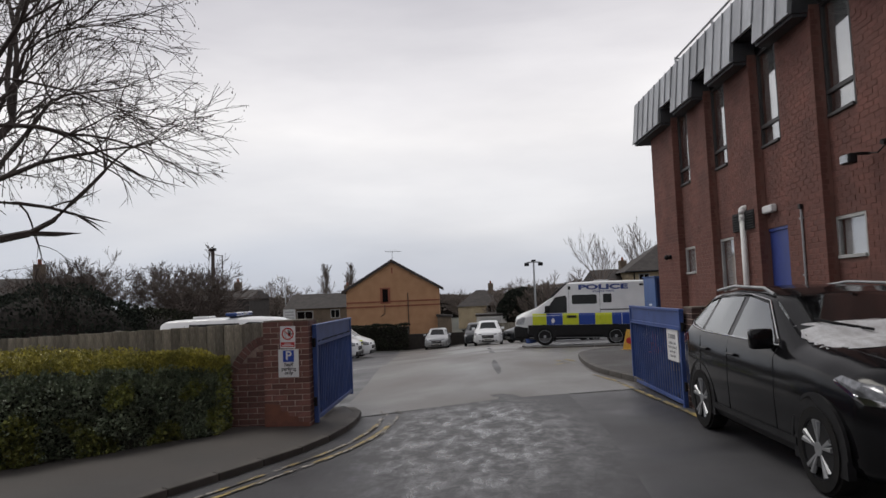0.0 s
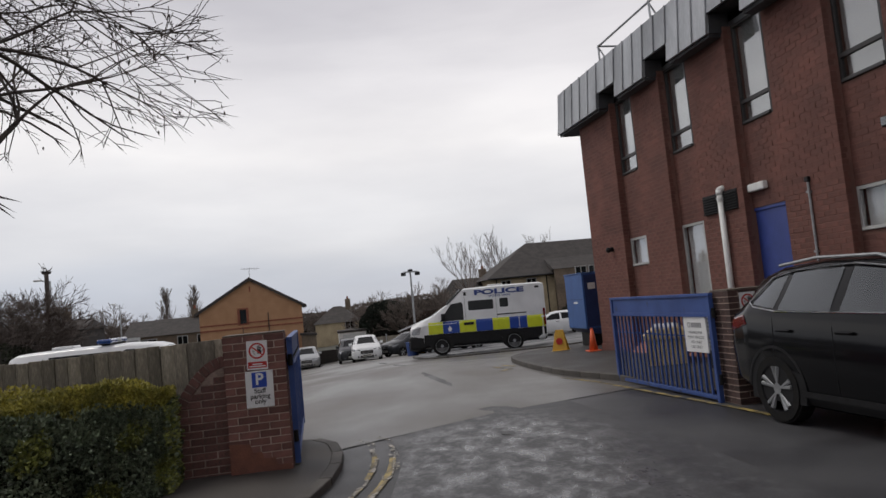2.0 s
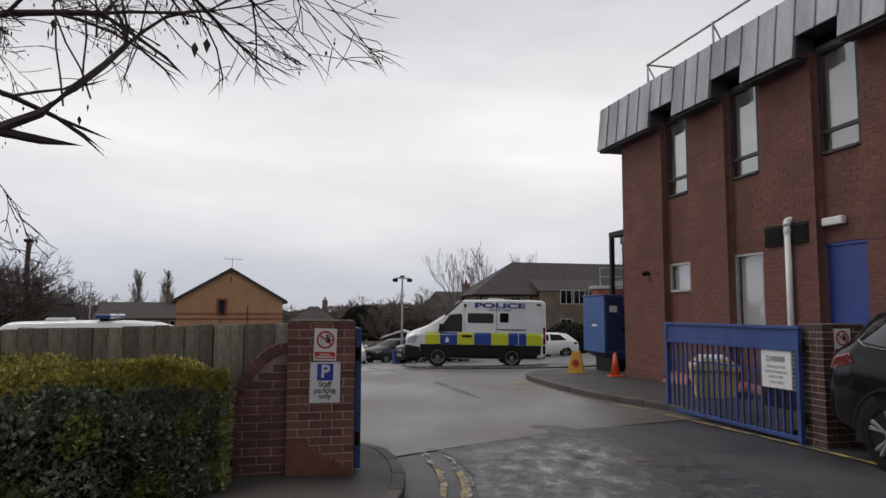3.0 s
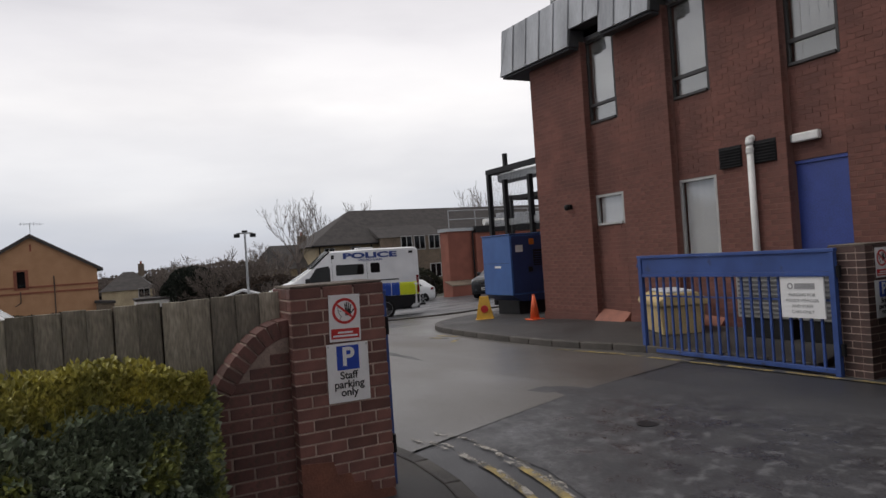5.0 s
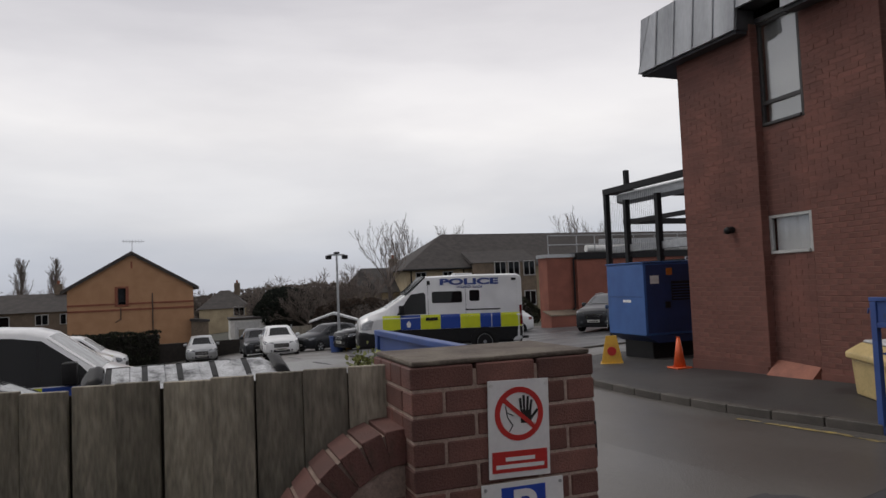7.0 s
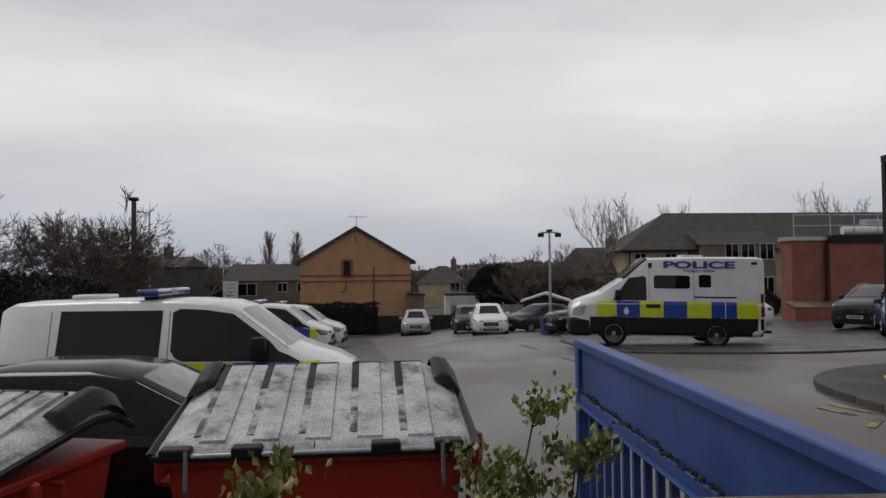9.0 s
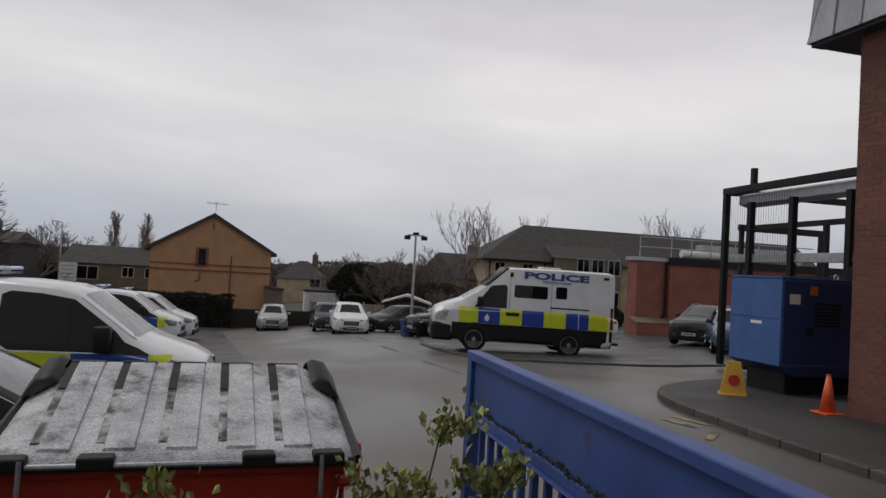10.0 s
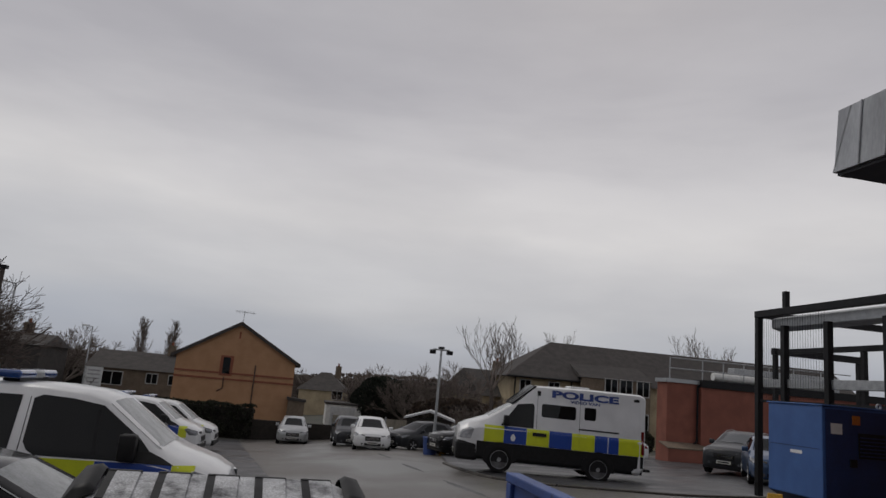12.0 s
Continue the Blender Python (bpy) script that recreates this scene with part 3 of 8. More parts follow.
# ---- brickwork ----
M_PCAP = mat("weathered_mortar_cap", (0.17, 0.145, 0.115), 0.85, col2=(0.085, 0.065, 0.055), scale=7, fine=90, bump=0.5)
BW, BH, MJ = 0.215, 0.065, 0.010
PIECES = []   # bricks to lay last: (parent, list of boxes, material, nearest point, name)


def brick_boxes(u0, u1, z0, z1, holes=(), off=0):
    """Stretcher courses in a field: boxes (u0, u1, z0, z1) cut round rectangular holes."""
    out, row, z = [], off, z0
    while z + BH <= z1 + 1e-6:
        u = u0 - (0.1125 if row % 2 else 0)
        while u < u1:
            a, b = max(u, u0), min(u + BW, u1)
            cuts = [(a, b)]
            for h0, h1, g0, g1 in holes:
                if z + BH > g0 and z < g1:
                    nxt = []
                    for p, q in cuts:
                        if q <= h0 or p >= h1:
                            nxt.append((p, q))
                        else:
                            if p < h0:
                                nxt.append((p, h0))
                            if q > h1:
                                nxt.append((h1, q))
                    cuts = nxt
            out += [(p, q, z, z + BH) for p, q in cuts if q - p > 0.025]
            u += BW + MJ
        z += BH + MJ
        row += 1
    return out


# ---- station building: its wall runs along y at x = WX from the corner at y = YC, then the whole is turned a little about that corner ----
BEFORE_STATION = set(scene.objects)
WX, RX, YC, YN = 4.04, 4.18, 16.83, -14.0
BASE, TOP = -0.1, 5.35
BAYS = [(14.41, 15.21), (12.38, 13.17), (10.33, 11.12), (8.32, 9.11), (6.27, 7.06), (4.22, 5.01), (2.17, 2.96), (0.12, 0.91), (-1.93, -1.14)]
wall_w = tagged(new("wall_west"), "red brick station wall with recessed window bays", "wall", kind="structure")
# saw-tooth plan: each length of wall starts set back at its far end, beside a reveal, and comes forward to the next step
LOW = {0: (1.86, 2.44), 1: (1.02, 2.47), 2: (0.0, 2.48), 3: (1.90, 2.46)}
STEPS = [b for a, b in BAYS] + [YN]


def near_step(y):
    return max([v for v in STEPS if v < y - 1e-6] or [YN])


def face_x(y):
    """Where the brick face stands at y."""
    if y > STEPS[0]:
        return WX
    far = min(v for v in STEPS if v >= y - 1e-6)
    return WX + (RX - WX) * (y - near_step(far)) / (far - near_step(far))


def bay_frame(a, b):
    """Frame on the brick face with its origin at a, running towards b."""
    return pose(face_x(a + 1e-4), a, 0, 0, 0, -math.degrees(math.atan2(RX - WX, b - near_step(b))))


def bay_length(a, b):
    return (b - a) * math.hypot(1, (RX - WX) / (b - near_step(b)))


pier = part("pier", bx(WX + 0.004, 4.6, STEPS[0], YC, BASE, TOP), M_MORT, wall_w, "mortar core of a red brick pier")
PIECES.append((pier, "x", WX, brick_boxes(STEPS[0], YC, BASE, TOP), M_BRICK, (15.2, 17.0, 0.2, 2.6)))
for i, (a, b) in enumerate(BAYS):
    low, lo = LOW.get(i, (1.90, 2.46)), near_step(b)
    fr, ln, w = bay_frame(lo, b), bay_length(lo, b), bay_length(a, b)
    pier = part("pier", bx(0.004, 0.5, 0.0, ln - w, BASE, TOP), M_MORT, wall_w, "mortar core of a red brick pier")
    pier.matrix_basis = fr
    PIECES.append((pier, "x", 0.0, brick_boxes(0.0, ln - w, BASE, TOP), M_BRICK, (0.0, 3.0, 0.2, 2.6) if i < 3 else None))
    # under and between the windows the openings go through
    for z0, z1 in ((BASE, low[0]), (low[1], 3.77)):
        if z1 - z0 > 0.05:
            inf = part("bay_infill", bx(0.004, 0.26, ln - w + 0.001, ln, z0, z1), M_MORT, wall_w, "mortar core of a brick bay")
            inf.matrix_basis = fr
            PIECES.append((inf, "x", 0.0, brick_boxes(ln - w, ln, z0, z1), M_BRICK, None))
wall_n = tagged(new("wall_north"), "red brick end wall of the station", "wall", kind="structure")
part("wall_core", bx(4.62, 15.0, YC - 0.3, YC - 0.004, BASE, TOP), M_MORT, wall_n)
wall_back = tagged(part("wall_back", bx(14.7, 15.0, YN, YC - 0.32, BASE, TOP), M_BRICK, None), "plain brick wall closing the station", "wall", kind="structure")
tagged(part("wall_south", bx(4.62, 14.6, YN, YN + 0.3, BASE, TOP), M_BRICK, None), "plain brick wall closing the station", "wall", kind="structure")
tagged(part("wall_inner", bx(7.0, 7.15, YN + 0.4, YC - 0.4, 0, 5.3), M_ROOM, None), "pale office partition behind the windows", "wall", kind="structure")
tagged(part("floor_upper", bx(4.65, 14.6, YN + 0.4, YC - 0.4, 2.9, 3.1), M_ROOM, None), "upper office floor slab", "floor", kind="structure")
tagged(part("ceiling", bx(4.3, 14.6, YN + 0.4, YC - 0.4, 5.42, 5.5), M_ROOM, None), "white office ceiling", "ceiling", kind="structure")
for i, (a, b) in enumerate(BAYS[:5]):
    tl = thing("ceiling_light", pose(5.3, (a + b) / 2, 5.38), "lit fluorescent batten under the office ceiling", "light", "office lights")
    part("tube", bx(-0.05, 0.05, -0.6, 0.6, -0.05, 0.0), M_BULB, tl, "glowing tube")
    part("housing", bx(-0.08, 0.08, -0.62, 0.62, 0.002, 0.04), M_WHITE, tl)

# brick faces of the reveals and the end wall
for a, b in BAYS:
    PIECES.append((wall_w, "y-", b, [bb for bb in brick_boxes(WX + 0.01, RX - 0.002, BASE, TOP)], M_BRICK, None))
PIECES.append((wall_n, "y+", YC, brick_boxes(WX, 15.0, BASE, TOP), M_BRICK, None))

# sloping brick plinths at the foot of the bays, and the plinth course
M_TERRA = mat("red_quarry_tile", (0.30, 0.115, 0.075), 0.7, col2=(0.21, 0.08, 0.055), scale=5, fine=60, bump=0.4)
pl = tagged(new("plinth"), "low red tile plinth at the foot of the wall", "plinth", kind="structure")
for hi, lo in [(YC, STEPS[0])] + [(a, near_step(b)) for a, b in BAYS[:4]]:
    part("plinth_course", pr([(face_x(lo + 1e-4) - 0.035, lo + 0.01), (face_x(hi) - 0.035, hi - 0.01), (face_x(hi) - 0.003, hi - 0.01), (face_x(lo + 1e-4) - 0.003, lo + 0.01)], "z", 0.02, 0.20), M_BRICK, pl)
for a, b in BAYS[:5]:
    part("plinth_slope", pr([(WX - 0.10, 0.02), (WX - 0.10, 0.10), (RX - 0.01, 0.30), (RX - 0.01, 0.02)], "y", a + 0.01, b - 0.01), M_TERRA, pl, "sloping red quarry tiles")


def window_unit(num, a, b, z0, z1, frame_mat, transom=None, slats=0, label="", x=0.035):
    w = tagged(new(f"window_{num}"), label, "window", kind="structure")
    w.matrix_basis = bay_frame(a, b) @ pose(x, bay_length(a, b) / 2, 0)
    h = bay_length(a, b) / 2 - 0.003
    t = 0.045
    part("window_frame", bx(-0.03, 0.03, -h, -h + t, z0, z1, bev=0.005), frame_mat, w)
    part("window_frame", bx(-0.03, 0.03, h - t, h, z0, z1, bev=0.005), frame_mat, w)
    part("window_frame", bx(-0.03, 0.03, -h + t, h - t, z1 - t, z1, bev=0.005), frame_mat, w)
    part("window_sill", bx(-0.06, 0.03, -h + t, h - t, z0, z0 + t, bev=0.005), frame_mat, w)
    cuts = [z0 + t, z1 - t]
    if transom:
        part("transom", bx(-0.032, 0.03, -h + t, h - t, transom - 0.03, transom + 0.03, bev=0.005), frame_mat, w)
        cuts = [z0 + t, transom - 0.03, transom + 0.03, z1 - t]
    for c0, c1 in zip(cuts[0::2], cuts[1::2]):
        g = part("pane", bx(-0.006, 0.006, -h + t, h - t, c0, c1), M_GLASS if transom else M_GLASSL, w)
        g.visible_shadow = False
    for k in range(slats):
        y = -h + t + (2 * h - 2 * t) * (k + 0.5) / slats
        s = part("blind_slat", bx(-0.054, 0.054, -0.004, 0.004, z0 + t, z1 - t), M_BLIND, w)
        s.matrix_basis = pose(0.075, y, 0, 0, 0, -68)
    return w


n_ = 0
for i, (a, b) in enumerate(BAYS):
    n_ += 1
    window_unit(n_, a, b, 3.775, 5.34, M_FRAME, 4.12, 5, "tall dark-framed upper window with a low transom", x=0.03)
    ledge = thing("window_board", bay_frame(a, b) @ pose(0.24, bay_length(a, b) / 2, 3.83), "white papers and board on an office window sill", "sill board", "window boards")
    part("board", bx(-0.08, 0.15, -0.36, 0.36, -0.05, 0.16, bev=0.01), M_WHITE, ledge)
    if i == 2:
        continue
    n_ += 1
    low = LOW.get(i, (1.90, 2.46))
    window_unit(n_, a, b, low[0] + 0.003, low[1] - 0.003, M_WFRAME, None, 5, "white-framed lower window with vertical blinds drawn")

# blue door in the third bay
a, b = BAYS[2]
dr = tagged(new("door_1"), "closed dark blue steel door", "door", kind="structure")
dr.matrix_basis = bay_frame(a, b) @ pose(0.05, bay_length(a, b) / 2, 0)
part("door_frame", bx(-0.04, 0.05, -0.435, -0.39, 0.02, 2.475), M_BDOOR, dr)
part("door_frame", bx(-0.04, 0.05, 0.39, 0.435, 0.02, 2.475), M_BDOOR, dr)
part("door_frame", bx(-0.04, 0.05, -0.388, 0.388, 2.43, 2.475), M_BDOOR, dr)
part("door_leaf", bx(-0.02, 0.03, -0.385, 0.385, 0.03, 2.425, bev=0.004), M_BDOOR, dr)
part("door_handle", tube(bmesh.new(), (-0.06, 0.28, 1.02), (-0.06, 0.18, 1.02), 0.012), M_GAL, dr, "steel lever handle")

# ---- roof: raked zinc fascia with notches over the bays ----
roof = tagged(new("roof"), "raked grey zinc roof fascia with notches over the windows", "roof", kind="structure")
XF0, XF1, ZF0, ZF1 = 3.77, 3.87, 5.25, 6.24


def fascia_panel(y0, y1, z0):
    """One zinc sheet of the west slope between two standing seams."""
    f = (z0 - ZF0) / (ZF1 - ZF0)
    x0 = XF0 + (XF1 - XF0) * f
    return pr([(x0, z0), (XF1, ZF1), (XF1 + 0.05, ZF1), (x0 + 0.05, z0)], "y", y0, y1)


cuts = sorted({17.5, YN, *[v for q in BAYS for v in (q[0] - 0.02, q[1] + 0.02)]}, reverse=True)
for hi, lo in zip(cuts, cuts[1:]):
    notch = any(q[0] - 0.03 <= lo and hi <= q[1] + 0.03 for q in BAYS)
    n = max(1, round((hi - lo) / 0.42))
    for s in range(n):
        y1, y0 = hi - (hi - lo) * s / n, hi - (hi - lo) * (s + 1) / n
        part("zinc_sheet", fascia_panel(y0 + 0.004, y1 - 0.004, ZF0 + (0.32 if notch else 0)), M_METAL, roof)
        f = 0.32 / (ZF1 - ZF0) if notch else 0
        bm = tube(bmesh.new(), (XF0 + (XF1 - XF0) * f - 0.012, y0, ZF0 + (0.33 if notch else 0.01)), (XF1 - 0.012, y0, ZF1), 0.014, n=6)
        part("seam", bm, M_METAL, roof)
    if notch:
        for y in (lo - 0.02, hi):
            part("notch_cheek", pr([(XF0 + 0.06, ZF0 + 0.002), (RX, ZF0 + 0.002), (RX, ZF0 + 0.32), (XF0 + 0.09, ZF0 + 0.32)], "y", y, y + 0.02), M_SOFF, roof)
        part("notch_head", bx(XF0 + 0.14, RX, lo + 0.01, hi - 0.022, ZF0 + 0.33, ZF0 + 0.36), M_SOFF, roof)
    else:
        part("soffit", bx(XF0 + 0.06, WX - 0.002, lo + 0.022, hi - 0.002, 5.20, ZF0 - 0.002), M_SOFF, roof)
# north slope of the fascia
for s in range(26):
    x0 = XF0 + 0.43 * s
    if s == 0:
        bm = bmesh.new()
        vs = [bm.verts.new(v) for v in ((XF0, 17.53, ZF0), (XF0 + 0.43, 17.53, ZF0), (XF0 + 0.43, 17.27, ZF1), (XF1, 17.27, ZF1), (XF0, 17.50, ZF0), (XF0 + 0.43, 17.50, ZF0), (XF0 + 0.43, 17.24, ZF1), (XF1, 17.24, ZF1))]
        for q in ((0, 1, 2, 3), (7, 6, 5, 4), (0, 4, 5, 1), (1, 5, 6, 2), (2, 6, 7, 3), (3, 7, 4, 0)):
            bm.faces.new([vs[i] for i in q])
        part("zinc_sheet", bm, M_METAL, roof)
    else:
        part("zinc_sheet", pr([(17.53, ZF0), (17.27, ZF1), (17.22, ZF1), (17.48, ZF0)], "x", x0 + 0.004, x0 + 0.426), M_METAL, roof)
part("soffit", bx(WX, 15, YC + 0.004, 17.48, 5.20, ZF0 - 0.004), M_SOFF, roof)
part("roof_deck", bx(XF1 + 0.06, 15, YN, 17.2, ZF1 - 0.12, ZF1 - 0.02), M_TILE, roof)

# guard rail on the roof edge
rail = thing("guard_rail", pose(0, 0, ZF1 - 0.02), "galvanised tube guard rail along the roof edge", "railing")
for y in (16.87, 14.4, 11.9, 9.4, 6.9, 4.4, 1.9):
    part("post", tube(bmesh.new(), (4.78, y, 0), (4.78, y, 1.03), 0.024), M_GAL, rail)
    part("brace", tube(bmesh.new(), (4.78, y, 0.98), (5.35, y, 0.0), 0.018), M_GAL, rail)
part("rail", tube(bmesh.new(), (4.78, 16.9, 1.0), (4.78, 0, 1.0), 0.024), M_GAL, rail)
part("rail", tube(bmesh.new(), (4.78, 16.87, 0.55), (4.78, 0, 0.55), 0.022), M_GAL, rail)
part("rail", tube(bmesh.new(), (4.78, 16.87, 1.0), (12.5, 16.87, 1.0), 0.024), M_GAL, rail)

# fittings on the wall
for yv in (12.07, 11.475):
    v = thing("wall_vent", pose(face_x(yv) - 0.004, yv, 2.68), "black louvred vent grille in the brick wall", "vent", "wall vents")
    part("frame", bx(-0.02, 0.0, -0.2, 0.2, -0.16, 0.16, bev=0.004), M_BSTEEL, v)
    for k in range(7):
        s = part("slat", bx(-0.035, 0.0, -0.185, 0.185, -0.003, 0.003), M_BLACK, v)
        s.matrix_basis = pose(-0.012, 0, -0.13 + 0.043 * k, 0, -35, 0)
vp = thing("vent_pipe", pose(face_x(11.67) - 0.065, 11.67, 0.13), "white plastic soil pipe standing against the wall", "pipe")
part("pipe", tube(bmesh.new(), (0, 0, 0), (0, 0, 2.70), 0.048, n=16), M_WHITE, vp, smooth=True)
part("elbow", path_tube(bmesh.new(), [(0, 0, 2.66), (0.0, 0, 2.74), (0.10, 0, 2.77)], 0.056, 14), M_WHITE, vp, smooth=True)
part("collar", tube(bmesh.new(), (0, 0, 2.55), (0, 0, 2.62), 0.058, n=16), M_WHITE, vp)
lt = thing("wall_light", bay_frame(*BAYS[2]) @ pose(-0.004, 0.53, 2.78), "white bulkhead light over the blue door", "light")
part("body", bx(-0.09, 0, -0.20, 0.20, -0.06, 0.06, bev=0.02), M_WHITE, lt)
part("end_cap", bx(-0.08, -0.002, 0.202, 0.225, -0.05, 0.05, bev=0.006), M_GAL, lt)
cd = thing("conduit", pose(face_x(9.77) - 0.02, 9.77, 0.1), "thin grey conduit pipe fixed up the wall", "pipe")
part("pipe", tube(bmesh.new(), (0, 0, 0), (0, 0, 2.55), 0.018), M_GAL, cd)
for z in (0.8, 1.6, 2.4):
    part("clip", bx(-0.024, 0.018, -0.03, 0.03, z, z + 0.03), M_GAL, cd)
part("head", bx(-0.03, 0.018, -0.035, 0.035, 2.552, 2.62, bev=0.006), M_BLACK, cd)
fl = thing("floodlight", pose(face_x(7.83) - 0.004, 7.83, 3.06), "black floodlight on a bracket with a sensor", "light")
part("bracket", path_tube(bmesh.new(), [(0, 0.25, 0.05), (-0.16, 0.25, 0.05), (-0.22, 0.30, 0.02)], 0.018), M_BSTEEL, fl)
part("lamp_head", bx(-0.27, -0.16, 0.22, 0.42, -0.06, 0.06, bev=0.02), M_BLACK, fl)
part("lens", bx(-0.282, -0.272, 0.24, 0.40, -0.045, 0.045), M_GLASS, fl)
part("sensor", tube(bmesh.new(), (0, -0.15, 0.12), (-0.10, -0.15, 0.10), 0.028, 0.034, 12), M_STEELC, fl)
part("cable", path_tube(bmesh.new(), [(-0.02, 0.25, 0.05), (-0.03, 0.05, 0.02), (-0.03, -0.15, 0.1)], 0.008), M_BLACK, fl)
dm = thing("wall_camera", pose(WX - 0.004, 15.78, 2.28), "small dark dome fitting on the brick wall", "camera")
part("mount", tube(bmesh.new(), (0, 0, 0), (-0.05, 0, 0), 0.05, 0.05, 14), M_BSTEEL, dm)
bm = bmesh.new()
bmesh.ops.create_uvsphere(bm, u_segments=14, v_segments=8, radius=0.06, matrix=Matrix.Translation((-0.10, 0, -0.01)))
part("dome", bm, M_BLACK, dm, smooth=True)

station_turn = pose(WX, YC, 0, 0, 0, 1.9) @ pose(-WX, -YC, 0)
for ob in set(scene.objects) - BEFORE_STATION:
    if ob.parent is None:
        ob.matrix_basis = station_turn @ ob.matrix_basis

# ---- gates ----
M_MOSS = mat("dark_moss", (0.030, 0.034, 0.020), 0.95, col2=(0.016, 0.018, 0.013), scale=25, fine=120, bump=0.6)


def build_gate(name, m, label, side, notice):
    g = thing(name, m, label, "gate", "entrance gates")
    ln = 2.76
    part("end_post", bx(-0.03, 0.03, 0.0, 0.06, 0.02, 1.31, bev=0.004), M_BLUE, g)
    part("end_post", bx(-0.03, 0.03, ln - 0.06, ln, 0.02, 1.31, bev=0.004), M_BLUE, g)
    part("top_rail", bx(-0.032, 0.032, -0.01, ln + 0.01, 1.312, 1.352, bev=0.006), M_BLUE, g)
    part("mid_rail", bx(-0.025, 0.025, 0.06, ln - 0.06, 1.07, 1.11, bev=0.004), M_BLUE, g)
    part("bottom_rail", bx(-0.025, 0.025, 0.06, ln - 0.06, 0.06, 0.11, bev=0.004), M_BLUE, g)
    part("top_panel", bx(-0.012, 0.012, 0.062, ln - 0.062, 1.112, 1.31), M_BLUE, g, "flat blue steel panel")
    n = 21
    for k in range(n):
        y = 0.06 + (ln - 0.12) * (k + 1) / (n + 1)
        part("bar", bx(-0.012, 0.012, y - 0.012, y + 0.012, 0.112, 1.068), M_BLUE, g)
    part("rail_lip", bx(-0.045, 0.045, 0.06, ln - 0.06, 1.062, 1.069, bev=0.002), M_BLUE, g)
    if not notice:
        bm, rnd = bmesh.new(), random.Random(77)
        for k in range(700):
            y = 0.08 + (ln - 0.16) * rnd.random()
            crust = 0.5 + 0.5 * noise.noise(Vector((y * 5.0, 0, 3.0)))
            r = rnd.uniform(0.003, 0.008) * (0.5 + crust)
            bmesh.ops.create_icosphere(bm, subdivisions=1, radius=r, matrix=Matrix.Translation((rnd.choice((-1, 1)) * rnd.uniform(0.013, 0.026), y, 1.110 + rnd.random() ** 2 * 0.035 * crust)) @ Matrix.Diagonal((0.6, rnd.uniform(1.0, 2.4), 0.9, 1)))
        part("moss", bm, M_MOSS, g, "dark moss and grime on the ledge", kind="stuff")
    if notice:
        part("stay", bx(0.014, 0.022, 0.06, ln - 0.06, 0.80, 0.82), M_BLUE, g)
    for z in (0.25, 1.05):
        part("hinge", tube(bmesh.new(), (0, -0.03, z), (0, -0.03, z + 0.12), 0.025), M_BSTEEL, g)
    part("latch", path_tube(bmesh.new(), [(0, ln - 0.02, 1.24), (0, ln + 0.035, 1.24), (0, ln + 0.045, 1.20)], 0.008), M_BLUE, g)
    part("drop_bolt", tube(bmesh.new(), (-side * 0.05, ln - 0.12, 0.0), (-side * 0.05, ln - 0.12, 0.55), 0.01), M_GAL, g)
    if notice:
        nb = part("notice_board", bx(-0.030, -0.014, 0.12, 0.62, 0.62, 1.06), M_SIGNW, g, "white notice board with grey lettering")
        for words, z in (("PARKING FOR", 0.865), ("POLICE VEHICLES", 0.805), ("AND STAFF", 0.745), ("CARS ONLY", 0.685)):
            text_part("lettering", words, 0.048, M_INKG, nb, pose(-0.032, 0.37, z, 90, 0, -90))
        part("crest", ring(bmesh.new(), 0.02, 0.035, -0.001, 0.001, 16), M_INKG, nb).matrix_basis = pose(-0.0325, 0.50, 0.96, 0, 0, 90)
        part("crest_bar", bx(-0.0335, -0.031, 0.22, 0.45, 0.93, 0.99), M_INKG, nb)
    return g


build_gate("metal_gate", pose(2.40, 9.30, -0.03, 0, 0, 1.8), "blue steel gate standing open with a notice", -1, True)
build_gate("metal_gate", pose(-2.60, 9.20, -0.04, 0, 0, 0.6), "blue steel gate standing open by the bins", 1, False)

# ---- brick pillars and wing wall ----


def pillar(name, x0, x1, y0, y1, z0, z1, label, brick=M_PBRICK):
    p = thing(name, pose(x0, y0, z0), label, "pillar", "gate pillars")
    w, d, h = x1 - x0, y1 - y0, z1 - z0
    part("core", bx(0.005, w - 0.005, 0.005, d - 0.005, 0, h - 0.02), M_PMORT, p)
    rows = int(round(h / 0.075))
    ch = h / rows
    shapes = {}
    for r in range(rows):
        za, zb = r * ch + 0.006, (r + 1) * ch - 0.004
        front = brick_split(w, r)
        sidew = brick_split(d - 0.21, r + 1)
        for a, b in front:
            for yv in ((0.0, 0.1), (d - 0.1, d)):
                piece(p, shapes, a, b, *yv, za, zb, brick)
        for a, b in sidew:
            for xv in ((0.0, 0.1), (w - 0.1, w)):
                piece(p, shapes, *xv, 0.105 + a, 0.105 + b, za, zb, brick)
    part("cap", bx(0.006, w - 0.006, 0.006, d - 0.006, h - 0.002, h + 0.014, bev=0.006), M_PCAP, p, "weathered mortar capping on the pillar top")
    return p


def brick_split(w, r):
    n = max(1, round(w / 0.225))
    s = w / n
    cuts = [s * i for i in range(n + 1)] if r % 2 == 0 else [0] + [s * (i + 0.5) for i in range(n)] + [w]
    return [(a + (0.005 if a > 0 else 0), b - (0.005 if b < w - 1e-6 else 0)) for a, b in zip(cuts, cuts[1:])]


